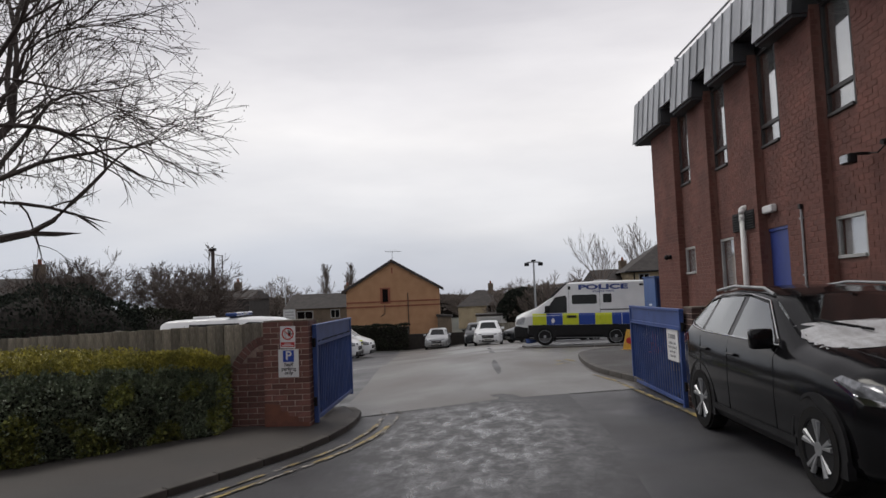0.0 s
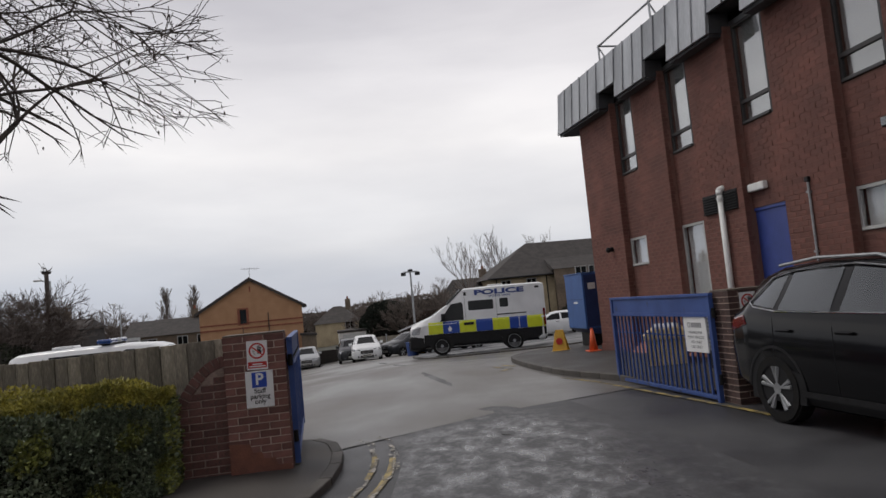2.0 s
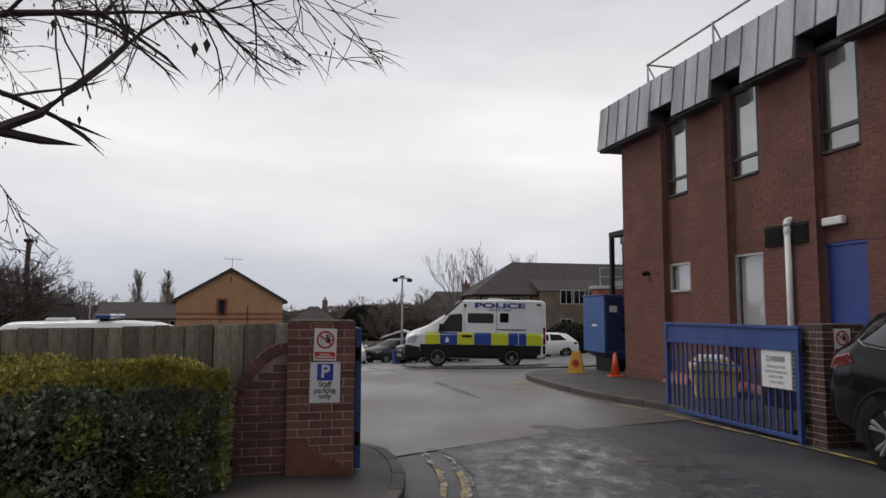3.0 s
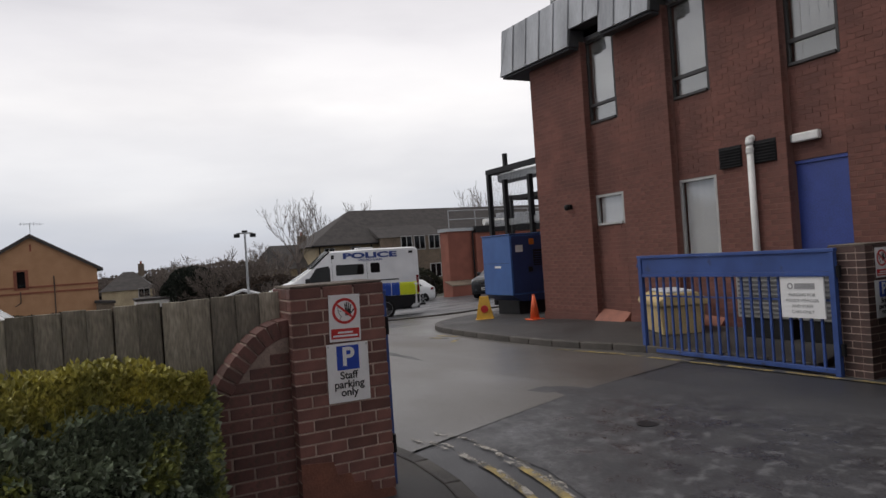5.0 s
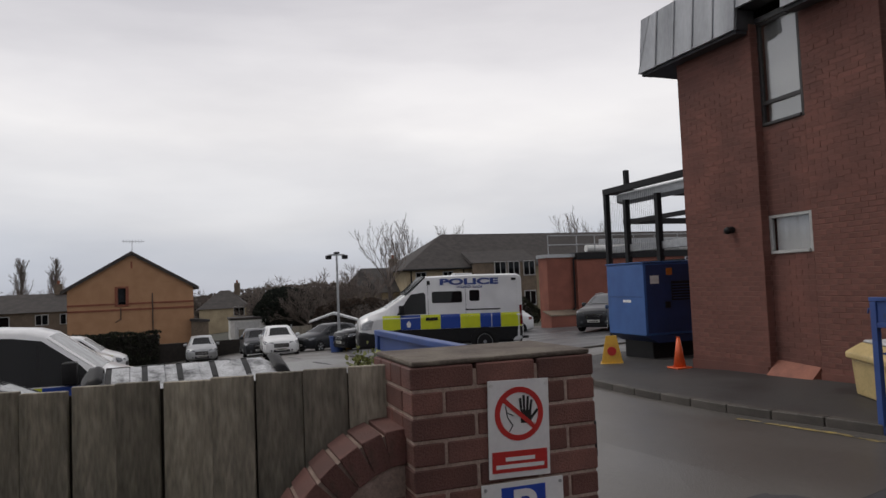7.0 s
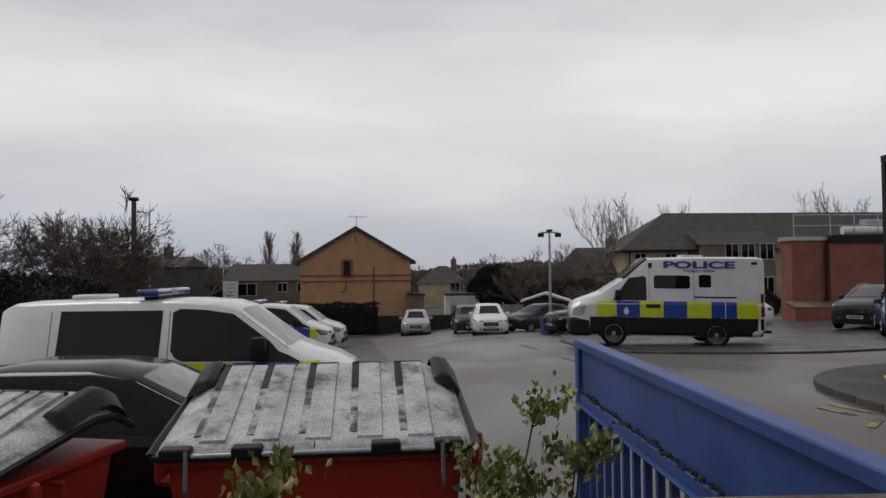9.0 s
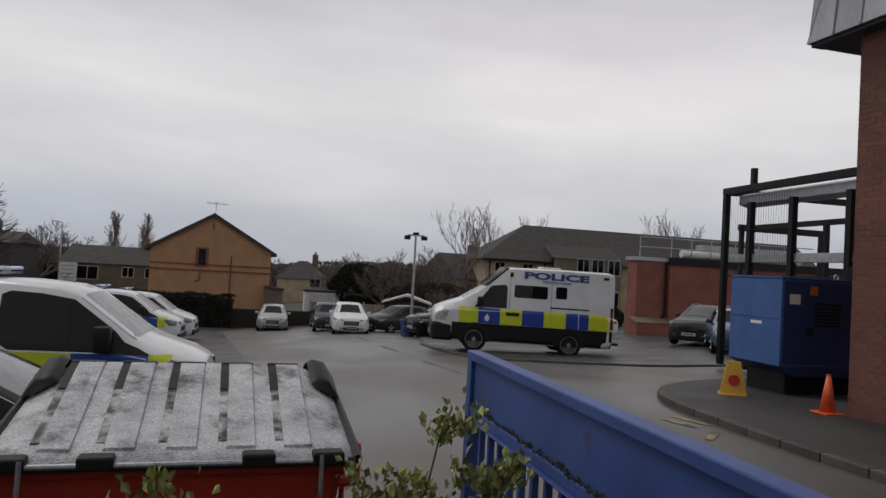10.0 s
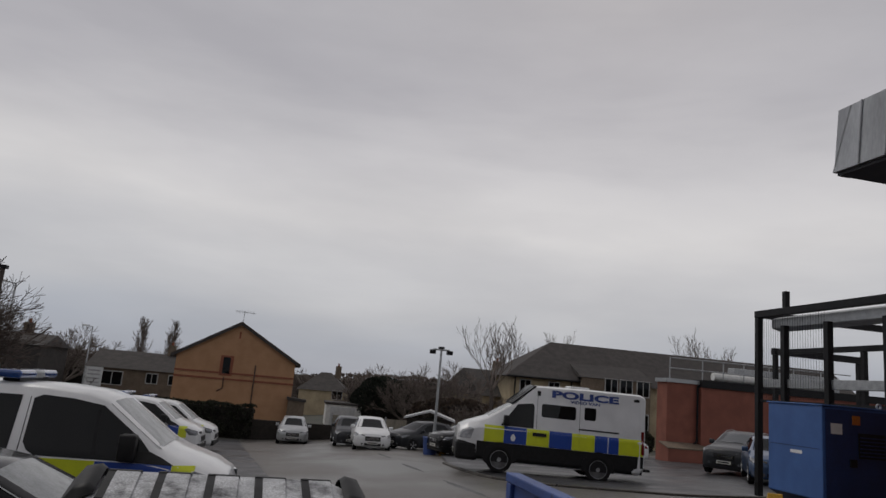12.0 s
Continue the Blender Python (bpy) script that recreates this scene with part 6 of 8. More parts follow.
def wheeled_bin(m, label):
    b = thing("wheeled_bin", m, label, "bin", "wheeled bins")
    bm = bmesh.new()
    lo = [bm.verts.new(v) for v in ((-0.56, 0.12, 0.18), (0.56, 0.12, 0.18), (0.56, 0.98, 0.18), (-0.56, 0.98, 0.18))]
    hi = [bm.verts.new(v) for v in ((-0.66, 0.03, 1.14), (0.66, 0.03, 1.14), (0.66, 1.08, 1.14), (-0.66, 1.08, 1.14))]
    bm.faces.new(lo[::-1])
    bm.faces.new(hi)
    for i in range(4):
        bm.faces.new((lo[i], lo[(i + 1) % 4], hi[(i + 1) % 4], hi[i]))
    bmesh.ops.bevel(bm, geom=list(bm.edges), offset=0.04, segments=2, affect="EDGES")
    part("body", bm, M_BINR, b)
    part("rim", bx(-0.69, 0.69, 0.0, 1.12, 1.10, 1.15, bev=0.012), M_BINR, b)
    # domed lid
    bm = bmesh.new()
    n, k = 14, 13
    grid = [[bm.verts.new((-0.70 + 1.40 * i / n, 1.16 * j / k - 0.02, 1.165 + lid_z(1.16 * j / k) * (0.55 + 0.45 * min(1, min(i, n - i) / 1.5)))) for i in range(n + 1)] for j in range(k + 1)]
    for p, q in zip(grid, grid[1:]):
        for i in range(n):
            bm.faces.new((p[i], p[i + 1], q[i + 1], q[i]))
    bmesh.ops.recalc_face_normals(bm, faces=bm.faces)
    ex = bmesh.ops.extrude_face_region(bm, geom=list(bm.faces))
    bmesh.ops.translate(bm, verts=[v for v in ex["geom"] if isinstance(v, bmesh.types.BMVert)], vec=(0, 0, -0.03))
    bmesh.ops.recalc_face_normals(bm, faces=bm.faces)
    part("lid", bm, M_LIDS, b, "black lid dusted with snow", smooth=True)
    # raised ribs under the snow, dark groove ends between them, bare shoulders
    for q in range(5):
        x = -0.46 + 0.23 * q
        for dx, wd, v0, v1, hgt, mt, nm in ((0.0, 0.055, 0.05, 0.84, 0.012, M_LIDS, "rib"), (-0.073, 0.016, 0.10, 0.55, 0.006, M_LID, "groove_edge"), (-0.073, 0.018, 0.55, 0.86, 0.010, M_BLACK, "groove_edge")):
            rows = []
            bm = bmesh.new()
            for j in range(10):
                v = v0 + (v1 - v0) * j / 9
                z = 1.165 + lid_z(v + 0.02)
                rows.append([bm.verts.new((x + dx + e, v, z + h)) for e, h in ((-wd - 0.006, -0.006), (-wd, hgt), (wd, hgt), (wd + 0.006, -0.006))])
            for p_, q_ in zip(rows, rows[1:]):
                for i in range(3):
                    bm.faces.new((p_[i], p_[i + 1], q_[i + 1], q_[i]))
            bm.faces.new(rows[0])
            bm.faces.new(rows[-1][::-1])
            bmesh.ops.recalc_face_normals(bm, faces=bm.faces)
            part(nm, bm, mt, b)
        part("groove_end", bx(x - 0.095, x + 0.06, 0.84, 0.875, 1.165 + lid_z(0.87) - 0.02, 1.165 + lid_z(0.87) + 0.014, bev=0.006), M_BLACK, b)
    for sd in (1, -1):
        rows = []
        bm = bmesh.new()
        for j in range(10):
            v = 0.62 + 0.50 * j / 9
            z = 1.165 + lid_z(v)
            rows.append([bm.verts.new((sd * e, v, z + h)) for e, h in ((0.57, 0.004), (0.60, 0.026), (0.66, 0.012), (0.712, -0.07))])
        for p_, q_ in zip(rows, rows[1:]):
            for i in range(3):
                bm.faces.new((p_[i], p_[i + 1], q_[i + 1], q_[i]))
        bm.faces.new(rows[0])
        bm.faces.new(rows[-1][::-1])
        bmesh.ops.recalc_face_normals(bm, faces=bm.faces)
        part("lid_shoulder", bm, M_BLACK, b, "bare black lid shoulder", smooth=True)
    for sd in (1, -1):
        part("lid_rim", path_tube(bmesh.new(), [(sd * 0.705, 1.16 * j / 8 - 0.02, 1.16 + 0.55 * lid_z(1.16 * j / 8)) for j in range(9)], 0.022, 6), M_BLACK, b)
    part("lid_rim", bx(-0.70, 0.70, -0.035, 0.025, 1.135, 1.168, bev=0.008), M_BLACK, b)
    part("lid_bar", tube(bmesh.new(), (-0.66, -0.03, 1.16), (0.66, -0.03, 1.16), 0.012), M_GAL, b)
    for x in (-0.60, -0.30, 0.30, 0.58):
        part("lid_clip", bx(x - 0.065, x + 0.065, -0.055, 0.03, 1.14, 1.20, bev=0.012), M_BLACK, b)
    for x in (-0.55, 0.55):
        part("catch", path_tube(bmesh.new(), [(x, -0.05, 1.19), (x, -0.06, 1.02), (x, -0.03, 0.98)], 0.010, 6), M_GAL, b)
    for sd in (1, -1):
        part("lifting_post", path_tube(bmesh.new(), [(sd * 0.68, 0.35, 0.95), (sd * 0.76, 0.35, 0.95), (sd * 0.76, 0.35, 1.12)], 0.03), M_BINR, b)
        part("side_handle", path_tube(bmesh.new(), [(sd * 0.66, 0.55, 0.7), (sd * 0.74, 0.55, 0.7), (sd * 0.74, 0.55, 1.08), (sd * 0.68, 0.55, 1.08)], 0.014), M_BINR, b)
        for y in (0.2, 0.9):
            part("castor", ring(bmesh.new(), 0.03, 0.09, -0.025, 0.025, 16), M_TYRE, b).matrix_basis = pose(sd * 0.45, y, 0.09)
            part("castor_fork", bx(sd * 0.45 - 0.03, sd * 0.45 + 0.03, y - 0.045, y + 0.045, 0.095, 0.20), M_GAL, b)
    return b


wheeled_bin(pose(-3.86, 12.03, -0.36, 0, 0, 4) @ Matrix.Diagonal((1.06, 1, 1, 1)), "red wheeled bin with a snow-dusted black lid")
wheeled_bin(pose(-5.92, 11.75, -0.44, 0, 0, -12), "red wheeled bin standing askew beside another")

# ---- generator, cone, caution stand ----
gn = thing("generator", pose(4.35, 18.55, 0.0), "blue steel generator cabinet on a dark base", "generator")
part("plinth", bx(0.28, 2.4, 0.2, 1.15, -0.12, 0.42, bev=0.02), M_BLACK, gn)
part("skid", pr([(0.0, 0.45), (0.30, 0.30), (2.35, 0.30), (2.6, 0.45)], "y", 0.02, 1.26), M_GEND, gn)
part("cabinet", bx(0, 2.6, 0.0, 1.28, 0.452, 1.87, bev=0.015), M_GEN, gn)
# the side turned from the light: its shade is put into a darker blue
part("side_panel", bx(0.05, 2.55, -0.012, -0.001, 0.50, 1.83), M_GEND, gn, "access door panel, darker blue for its shaded side")
part("roof_panel", bx(-0.02, 2.62, -0.02, 1.30, 1.872, 1.895, bev=0.006), M_GEN, gn)
part("grille", bx(0.62, 1.10, -0.03, -0.014, 1.12, 1.50, bev=0.004), M_BLACK, gn)
for k in range(6):
    part("louvre", bx(0.64, 1.08, -0.042, -0.031, 1.15 + 0.055 * k, 1.17 + 0.055 * k), M_GEND, gn)
part("lock_box", bx(0.46, 0.58, -0.04, -0.014, 0.98, 1.10, bev=0.006), M_BLACK, gn)
part("label_plate", bx(0.14, 0.34, -0.018, -0.013, 1.46, 1.62), M_WHITE, gn)
part("warning_label", bx(0.52, 0.66, -0.02, -0.014, 1.62, 1.76), M_AMBER, gn)
part("maker_plate", bx(-0.006, -0.001, 0.45, 0.72, 1.10, 1.15), M_SIGNW, gn)
part("panel_joint", bx(-0.004, -0.001, 0.06, 1.24, 1.205, 1.215), M_GEND, gn)
part("lifting_eye", ring(bmesh.new(), 0.03, 0.05, -0.015, 0.015, 16), M_GAL, gn).matrix_basis = pose(1.3, 0.3, 1.94)
part("exhaust", path_tube(bmesh.new(), [(1.9, 0.6, 1.89), (1.9, 0.6, 2.10), (1.98, 0.6, 2.16)], 0.05, 10), M_BSTEEL, gn)

M_CONE = mat("orange_cone_plastic", (0.72, 0.12, 0.03), 0.45, col2=(0.6, 0.09, 0.025), scale=5)
M_YELP = mat("yellow_plastic", (0.62, 0.36, 0.03), 0.45, col2=(0.52, 0.30, 0.025), scale=5)
cn = thing("traffic_cone", pose(3.86, 16.98, 0.03), "small orange traffic cone on the pavement", "cone")
part("cone", tube(bmesh.new(), (0, 0, 0.03), (0, 0, 0.52), 0.105, 0.028, 20), M_CONE, cn, smooth=True)
part("foot", bx(-0.15, 0.15, -0.15, 0.15, 0, 0.03, bev=0.01), M_CONE, cn)
part("tip", ring(bmesh.new(), 0.016, 0.030, -0.012, 0.012, 14), M_CONE, cn).matrix_basis = pose(0, 0, 0.522, 90, 0, 0)
cs = thing("caution_stand", pose(3.68, 18.75, -0.06, 0, 0, -32), "yellow plastic parking stand with a red disc", "stand")
part("front_leaf", pr([(-0.20, 0), (0.20, 0), (0.10, 0.52), (-0.10, 0.52)], "y", -0.02, 0.02, bev=0.006), M_YELP, cs).matrix_basis = pose(0, -0.10, 0.04, -9, 0, 0)
part("back_leaf", pr([(-0.20, 0), (0.20, 0), (0.10, 0.52), (-0.10, 0.52)], "y", -0.02, 0.02, bev=0.006), M_YELP, cs).matrix_basis = pose(0, 0.10, 0.04, 9, 0, 0)
part("disc", tube(bmesh.new(), (0, -0.128, 0.27), (0, -0.092, 0.27), 0.085, n=20), M_RED, cs).matrix_basis = pose(0, 0.0, 0.0, 0, 0, 0)
part("base", bx(-0.22, 0.22, -0.20, 0.20, 0, 0.045, bev=0.012), M_YELP, cs)

# ---- behind the right gate: grit box and cooling units ----
M_GRIT = mat("cream_grit_box", (0.55, 0.42, 0.20), 0.5, col2=(0.46, 0.35, 0.16), scale=4)
gb = thing("grit_box", pose(3.52, 12.72, 0.12, 0, 0, -28), "cream yellow grit box with snow on its lid", "box")
part("body", pr([(-0.30, 0.0), (0.30, 0.0), (0.34, 0.42), (-0.34, 0.42)], "y", -0.48, 0.48, bev=0.02), M_GRIT, gb)
part("lid", pr([(-0.38, 0.425), (0.38, 0.425), (0.38, 0.50), (0.20, 0.62), (-0.20, 0.60), (-0.38, 0.50)], "y", -0.54, 0.54, bev=0.02), M_GRIT, gb)
part("snow_cover", bx(-0.20, 0.19, -0.46, 0.46, 0.605, 0.64, bev=0.015), M_SNOW, gb, "thin snow on the lid")
M_ACGREY = mat("grey_unit_casing", (0.36, 0.36, 0.35), 0.5, col2=(0.28, 0.28, 0.27), scale=4, fine_amt=0.1)
for y0 in (11.05, 10.15):
    ac = thing("air_conditioner", pose(3.62, y0, 0.14), "pale grey air conditioning unit on a dark stand", "air conditioner", "cooling units")
    part("stand", bx(-0.14, 0.14, -0.36, 0.36, 0, 0.26), M_BLACK, ac)
    part("casing", bx(-0.16, 0.16, -0.41, 0.41, 0.262, 0.86, bev=0.015), M_ACGREY, ac)
    for k in range(9):
        part("louvre", bx(-0.172, -0.162, -0.37, 0.37, 0.31 + 0.06 * k, 0.335 + 0.06 * k), M_STEELW, ac)

# ---- steel shelter behind the station ----
st = thing("steel_shelter", pose(7.45, 20.3, -0.25), "black steel frame shelter with a grey gutter", "shelter")
for y in (4.16, 3.2, 1.8, 0.2):
    part("post", bx(-0.07, 0.07, y - 0.07, y + 0.07, 0, 4.25 if y > 4 else 4.0, bev=0.006), M_BSTEEL, st)
part("top_beam", bx(-0.08, 0.08, -3.0, 4.23, 4.255, 4.42, bev=0.006), M_BSTEEL, st)
part("cross_beam", bx(0.085, 6.0, 4.08, 4.22, 4.255, 4.42, bev=0.006), M_BSTEEL, st)
part("chimney_post", bx(0.10, 0.22, 3.3, 3.42, 4.40, 4.85), M_BSTEEL, st)
part("gutter", pr([(0.20, 4.0), (0.20, 4.22), (0.34, 4.28), (0.62, 4.28), (0.70, 4.18), (0.70, 4.0), (0.45, 3.93)], "y", -3.0, 3.95, bev=0.015), M_GAL, st, "pale grey rounded gutter")
part("lower_rail", bx(0.0, 0.16, -3.0, 4.0, 2.55, 2.75, bev=0.01), M_GAL, st)
part("side_rail", bx(-0.02, 0.02, 0.2, 4.1, 2.2, 2.26), M_BSTEEL, st)
for k in range(26):
    y = 1.9 + 0.085 * k
    part("wire", tube(bmesh.new(), (-0.01, y, 2.3), (-0.01, y, 4.25), 0.004, n=4, caps=False), M_BSTEEL, st)
for x, y in ((3.0, 4.15), (5.9, 4.15), (3.0, 0.2), (5.9, 0.2), (3.0, 7.6), (5.9, 7.6)):
    part("post", bx(x - 0.06, x + 0.06, y - 0.06, y + 0.06, 0, 3.7), M_BSTEEL, st)
part("back_beam", bx(2.9, 6.0, 7.5, 7.66, 3.705, 3.9), M_BSTEEL, st)
part("back_beam", bx(2.94, 3.06, 0.2, 7.48, 3.705, 3.85), M_BSTEEL, st)

# ---- far buildings ----


def far_window(parent, x, z, w, h, m=None, y=-0.02, frame=M_WFRAME):
    f = part("window", bx(x - w / 2, x + w / 2, y - 0.05, y + 0.05, z - h / 2, z + h / 2), frame, parent)
    part("pane", bx(x - w / 2 + 0.08, x - 0.04, y - 0.07, y - 0.052, z - h / 2 + 0.08, z + h / 2 - 0.08), M_CGLASS, f)
    part("pane", bx(x + 0.04, x + w / 2 - 0.08, y - 0.07, y - 0.052, z - h / 2 + 0.08, z + h / 2 - 0.08), M_CGLASS, f)
    return f


hs = thing("gable_house", pose(-8.1, 62.0, -2.6, 0, 0, 3), "buff brick house with a plain gable end", "house")
part("wall", pr([(-4.15, 0), (4.15, 0), (4.15, 5.0), (0, 7.42), (-4.15, 5.0)], "y", 0, 9), M_ORANGE, hs)
part("roof", pr([(-4.55, 4.85), (-4.45, 4.72), (0, 7.36), (4.45, 4.72), (4.55, 4.85), (0, 7.55)], "y", -0.18, 9.2), M_TILER, hs)
for sd in (1, -1):
    part("bargeboard", pr([(sd * 4.55, 4.80), (sd * 4.42, 4.66), (0, 7.28), (0, 7.46)], "y", -0.24, -0.182), M_TILE, hs)
part("string_course", bx(-4.17, 4.17, -0.05, -0.004, 3.72, 3.84), M_ORED, hs)
part("string_course", bx(-4.17, 4.17, -0.05, -0.004, 3.30, 3.42), M_ORED, hs)
part("band", bx(-4.16, 4.16, -0.04, -0.004, 0.0, 0.5), M_ORED, hs)
wn_ = part("window", bx(-1.12, -0.22, -0.05, -0.004, 3.60, 5.02), M_ORED, hs)
part("pane", bx(-0.92, -0.42, -0.07, -0.052, 3.75, 4.9), M_CGLASS, wn_)
part("gable_vent", bx(-0.06, 0.06, -0.05, -0.004, 6.3, 6.8), M_ORED, hs)
part("downpipe", tube(bmesh.new(), (1.35, -0.06, 0), (1.35, -0.06, 4.5), 0.04), M_TILER, hs)
part("waste_pipe", path_tube(bmesh.new(), [(-0.75, -0.06, 3.5), (-0.75, -0.06, 2.7), (-1.1, -0.06, 2.5)], 0.03), M_TILER, hs)
for sd in (1, -1):
    part("gutter", tube(bmesh.new(), (sd * 4.5, -0.1, 4.7), (sd * 4.5, 9, 4.7), 0.07), M_BLACK, hs)
ae = part("aerial", tube(bmesh.new(), (0.05, 0.4, 7.5), (0.05, 0.4, 8.35), 0.02), M_GAL, hs)
part("boom", tube(bmesh.new(), (-0.6, 0.4, 8.3), (0.9, 0.4, 8.25), 0.015), M_GAL, ae)
for k in range(7):
    part("element", tube(bmesh.new(), (-0.5 + 0.2 * k, 0.4, 8.15), (-0.5 + 0.2 * k, 0.4, 8.42), 0.010), M_GAL, ae)
lean = thing("lean_to", pose(-2.55, 61.5, -2.6), "small grey lean-to shed beside the house", "shed")
part("wall", bx(-1.6, -0.4, 0, 1.5, 0, 2.3), M_STONED, lean)
part("roof", pr([(-1.7, 2.3), (-0.3, 2.2), (-0.3, 2.35), (-1.7, 2.5)], "y", -0.1, 1.6), M_TILE, lean)


def far_house(m, w, eave, ridge, label, wall_mat, depth=7, hip=False, wins=()):
    h = thing("house", m, label, "house", "far houses")
    part("wall", bx(-w / 2, w / 2, 0, depth, 0, eave), wall_mat, h)
    ins = 2.2 if hip else 0.0
    bm = bmesh.new()
    v = [bm.verts.new(p) for p in ((-w / 2 - 0.3, -0.3, eave), (w / 2 + 0.3, -0.3, eave), (w / 2 + 0.3, depth + 0.3, eave), (-w / 2 - 0.3, depth + 0.3, eave), (-w / 2 + ins, depth / 2, ridge), (w / 2 - ins, depth / 2, ridge))]
    for q in ((0, 1, 5, 4), (2, 3, 4, 5), (1, 2, 5), (3, 0, 4), (3, 2, 1, 0)):
        bm.faces.new([v[i] for i in q])
    part("roof", bm, M_TILE, h)
    ch = part("chimney", bx(w * 0.2, w * 0.2 + 0.7, depth / 2 - 0.3, depth / 2 + 0.3, ridge - 0.6, ridge + 0.9), M_STONED, h)
    part("chimney_pot", tube(bmesh.new(), (w * 0.2 + 0.35, depth / 2, ridge + 0.9), (w * 0.2 + 0.35, depth / 2, ridge + 1.25), 0.14, 0.11, 10), M_ORED, ch)
    for x, z, a, b in wins:
        far_window(h, x, z, a, b)
    return h


far_house(pose(-18.3, 80.0, -3.0, 0, 0, 2), 9.0, 3.6, 5.3, "grey terraced house with white windows", M_STONED, wins=((-2.3, 2.7, 1.9, 1.3), (1.2, 2.9, 1.1, 1.0), (3.2, 2.9, 1.1, 1.0)))
far_house(pose(-29.0, 72.0, -3.0, 0, 0, 0), 9.0, 5.0, 6.0, "dark flat-fronted building with a white window", M_TILE, wins=((1.0, 4.2, 1.4, 0.9),))
far_house(pose(-0.6, 96.0, -3.2, 0, 0, -6), 5.6, 3.0, 5.2, "far house with a hipped slate roof", M_STONE, hip=True, wins=((1.8, 2.6, 1.3, 1.1),))
far_house(pose(-30.0, 40.0, -1.6, 0, 0, 25), 11.0, 3.4, 5.4, "brown brick house beyond the trees", M_ANNEX, wins=((0, 2.2, 1.4, 1.1),))
wl_ = thing("garage", pose(1.2, 75.0, -2.9), "low white garage with a fenced yard", "garage")
part("wall", bx(-2.0, 1.2, 0, 4, 0, 2.0), M_WHITE, wl_)
part("roof", bx(-2.1, 1.3, -0.1, 4.1, 2.0, 2.2), M_TILE, wl_)
part("door", bx(-1.6, 0.6, -0.05, -0.004, 0, 1.8), M_BLIND, wl_)

# apartment block behind the yard, on the right
ap = thing("apartment_block", pose(24.2, 66.0, -2.8, 0, 0, -4), "long stone apartment block with a dark tiled roof", "building")
part("wall", bx(-10.3, 22, 0, 10, 0, 5.9), M_STONE, ap)
bm = bmesh.new()
v = [bm.verts.new(p) for p in ((-10.9, -0.6, 5.8), (22.6, -0.6, 5.8), (22.6, 10.6, 5.8), (-10.9, 10.6, 5.8), (-5.6, 5, 9.3), (22.6, 5, 9.1))]
for q in ((0, 1, 5, 4), (2, 3, 4, 5), (1, 2, 5), (3, 0, 4), (3, 2, 1, 0)):
    bm.faces.new([v[i] for i in q])
part("roof", bm, M_TILE, ap)
part("bay_wall", bx(-4.4, 1.6, -1.2, -0.62, 0, 6.2), M_STONED, ap)
part("bay_roof", pr([(-1.35, 6.2), (3.0, 7.75), (3.0, 7.6), (-0.5, 6.15)], "x", -4.6, 1.8), M_TILE, ap)
for x, z in ((-0.6, 5.6), (0.9, 2.9), (-1.9, 5.6), (-1.9, 2.9), (0.9, 5.6)):
    far_window(ap, x, z, 1.15, 1.35, y=-1.23)
for x in (-9.0, -6.5, 4.0, 7.0, 10.0):
    for z in (2.6, 5.0):
        far_window(ap, x, z, 1.0, 1.2)
for x in (-9.9, -5.0):
    part("downpipe", tube(bmesh.new(), (x, -0.07, 0), (x, -0.07, 5.7), 0.06), M_BLACK, ap)
part("gutter", tube(bmesh.new(), (-10.8, -0.65, 5.8), (-3.8, -0.65, 5.8), 0.09), M_BLACK, ap)
lw = far_house(pose(14.6, 70.0, -2.9, 0, 0, 12), 4.6, 4.0, 6.4, "stone house end beside the apartment block", M_STONE, depth=9, wins=((1.2, 3.0, 1.1, 1.2),))

# red brick annexe
an = thing("brick_annexe", pose(18.2, 44.8, -1.4), "flat-roofed red brick annexe with roof rails", "building")
part("wall", bx(-1.9, -0.02, 0.1, 1.2, 0, 4.35), M_ANNEX, an)
part("wall", bx(0, 16, -0.2, 1.4, 0, 4.2), M_ANNEX, an)
part("parapet_cap", bx(-2.0, 0.0, 0.0, 1.3, 4.352, 4.56), M_GAL, an)
part("parapet_cap", bx(0.02, 16.1, -0.3, 1.5, 4.202, 4.62), M_BSTEEL, an)
part("downpipe", path_tube(bmesh.new(), [(-0.15, -0.05, 4.3), (-0.15, -0.05, 1.3), (-0.55, -0.05, 0.9), (-0.55, -0.05, 0.3)], 0.055), M_BSTEEL, an)
part("sloping_plinth", pr([(-0.9, 0.0), (-0.9, 0.85), (0.08, 1.1), (0.08, 0.0)], "x", -2.3, 0.2), M_ANNEX, an)
part("plinth_cap", pr([(-0.95, 0.86), (-0.95, 0.92), (0.08, 1.17), (0.08, 1.11)], "x", -2.35, 0.22), M_STONED, an)
part("roof_plant", bx(2.6, 9.5, 0.7, 1.4, 4.62, 5.5, bev=0.05), M_GAL, an)
part("roof_duct", tube(bmesh.new(), (1.2, 0.65, 4.9), (9.0, 0.65, 4.85), 0.22, n=12), M_WHITE, an)
for x in (-1.6, 0.4, 1.7, 3.0, 4.6, 6.2, 8.0):
    part("rail_post", tube(bmesh.new(), (x, 0.4, 4.5), (x, 0.4, 5.75), 0.03), M_GAL, an)
for z in (5.15, 5.72):
    part("rail", tube(bmesh.new(), (-1.6, 0.4, z), (10, 0.4, z), 0.03), M_GAL, an)

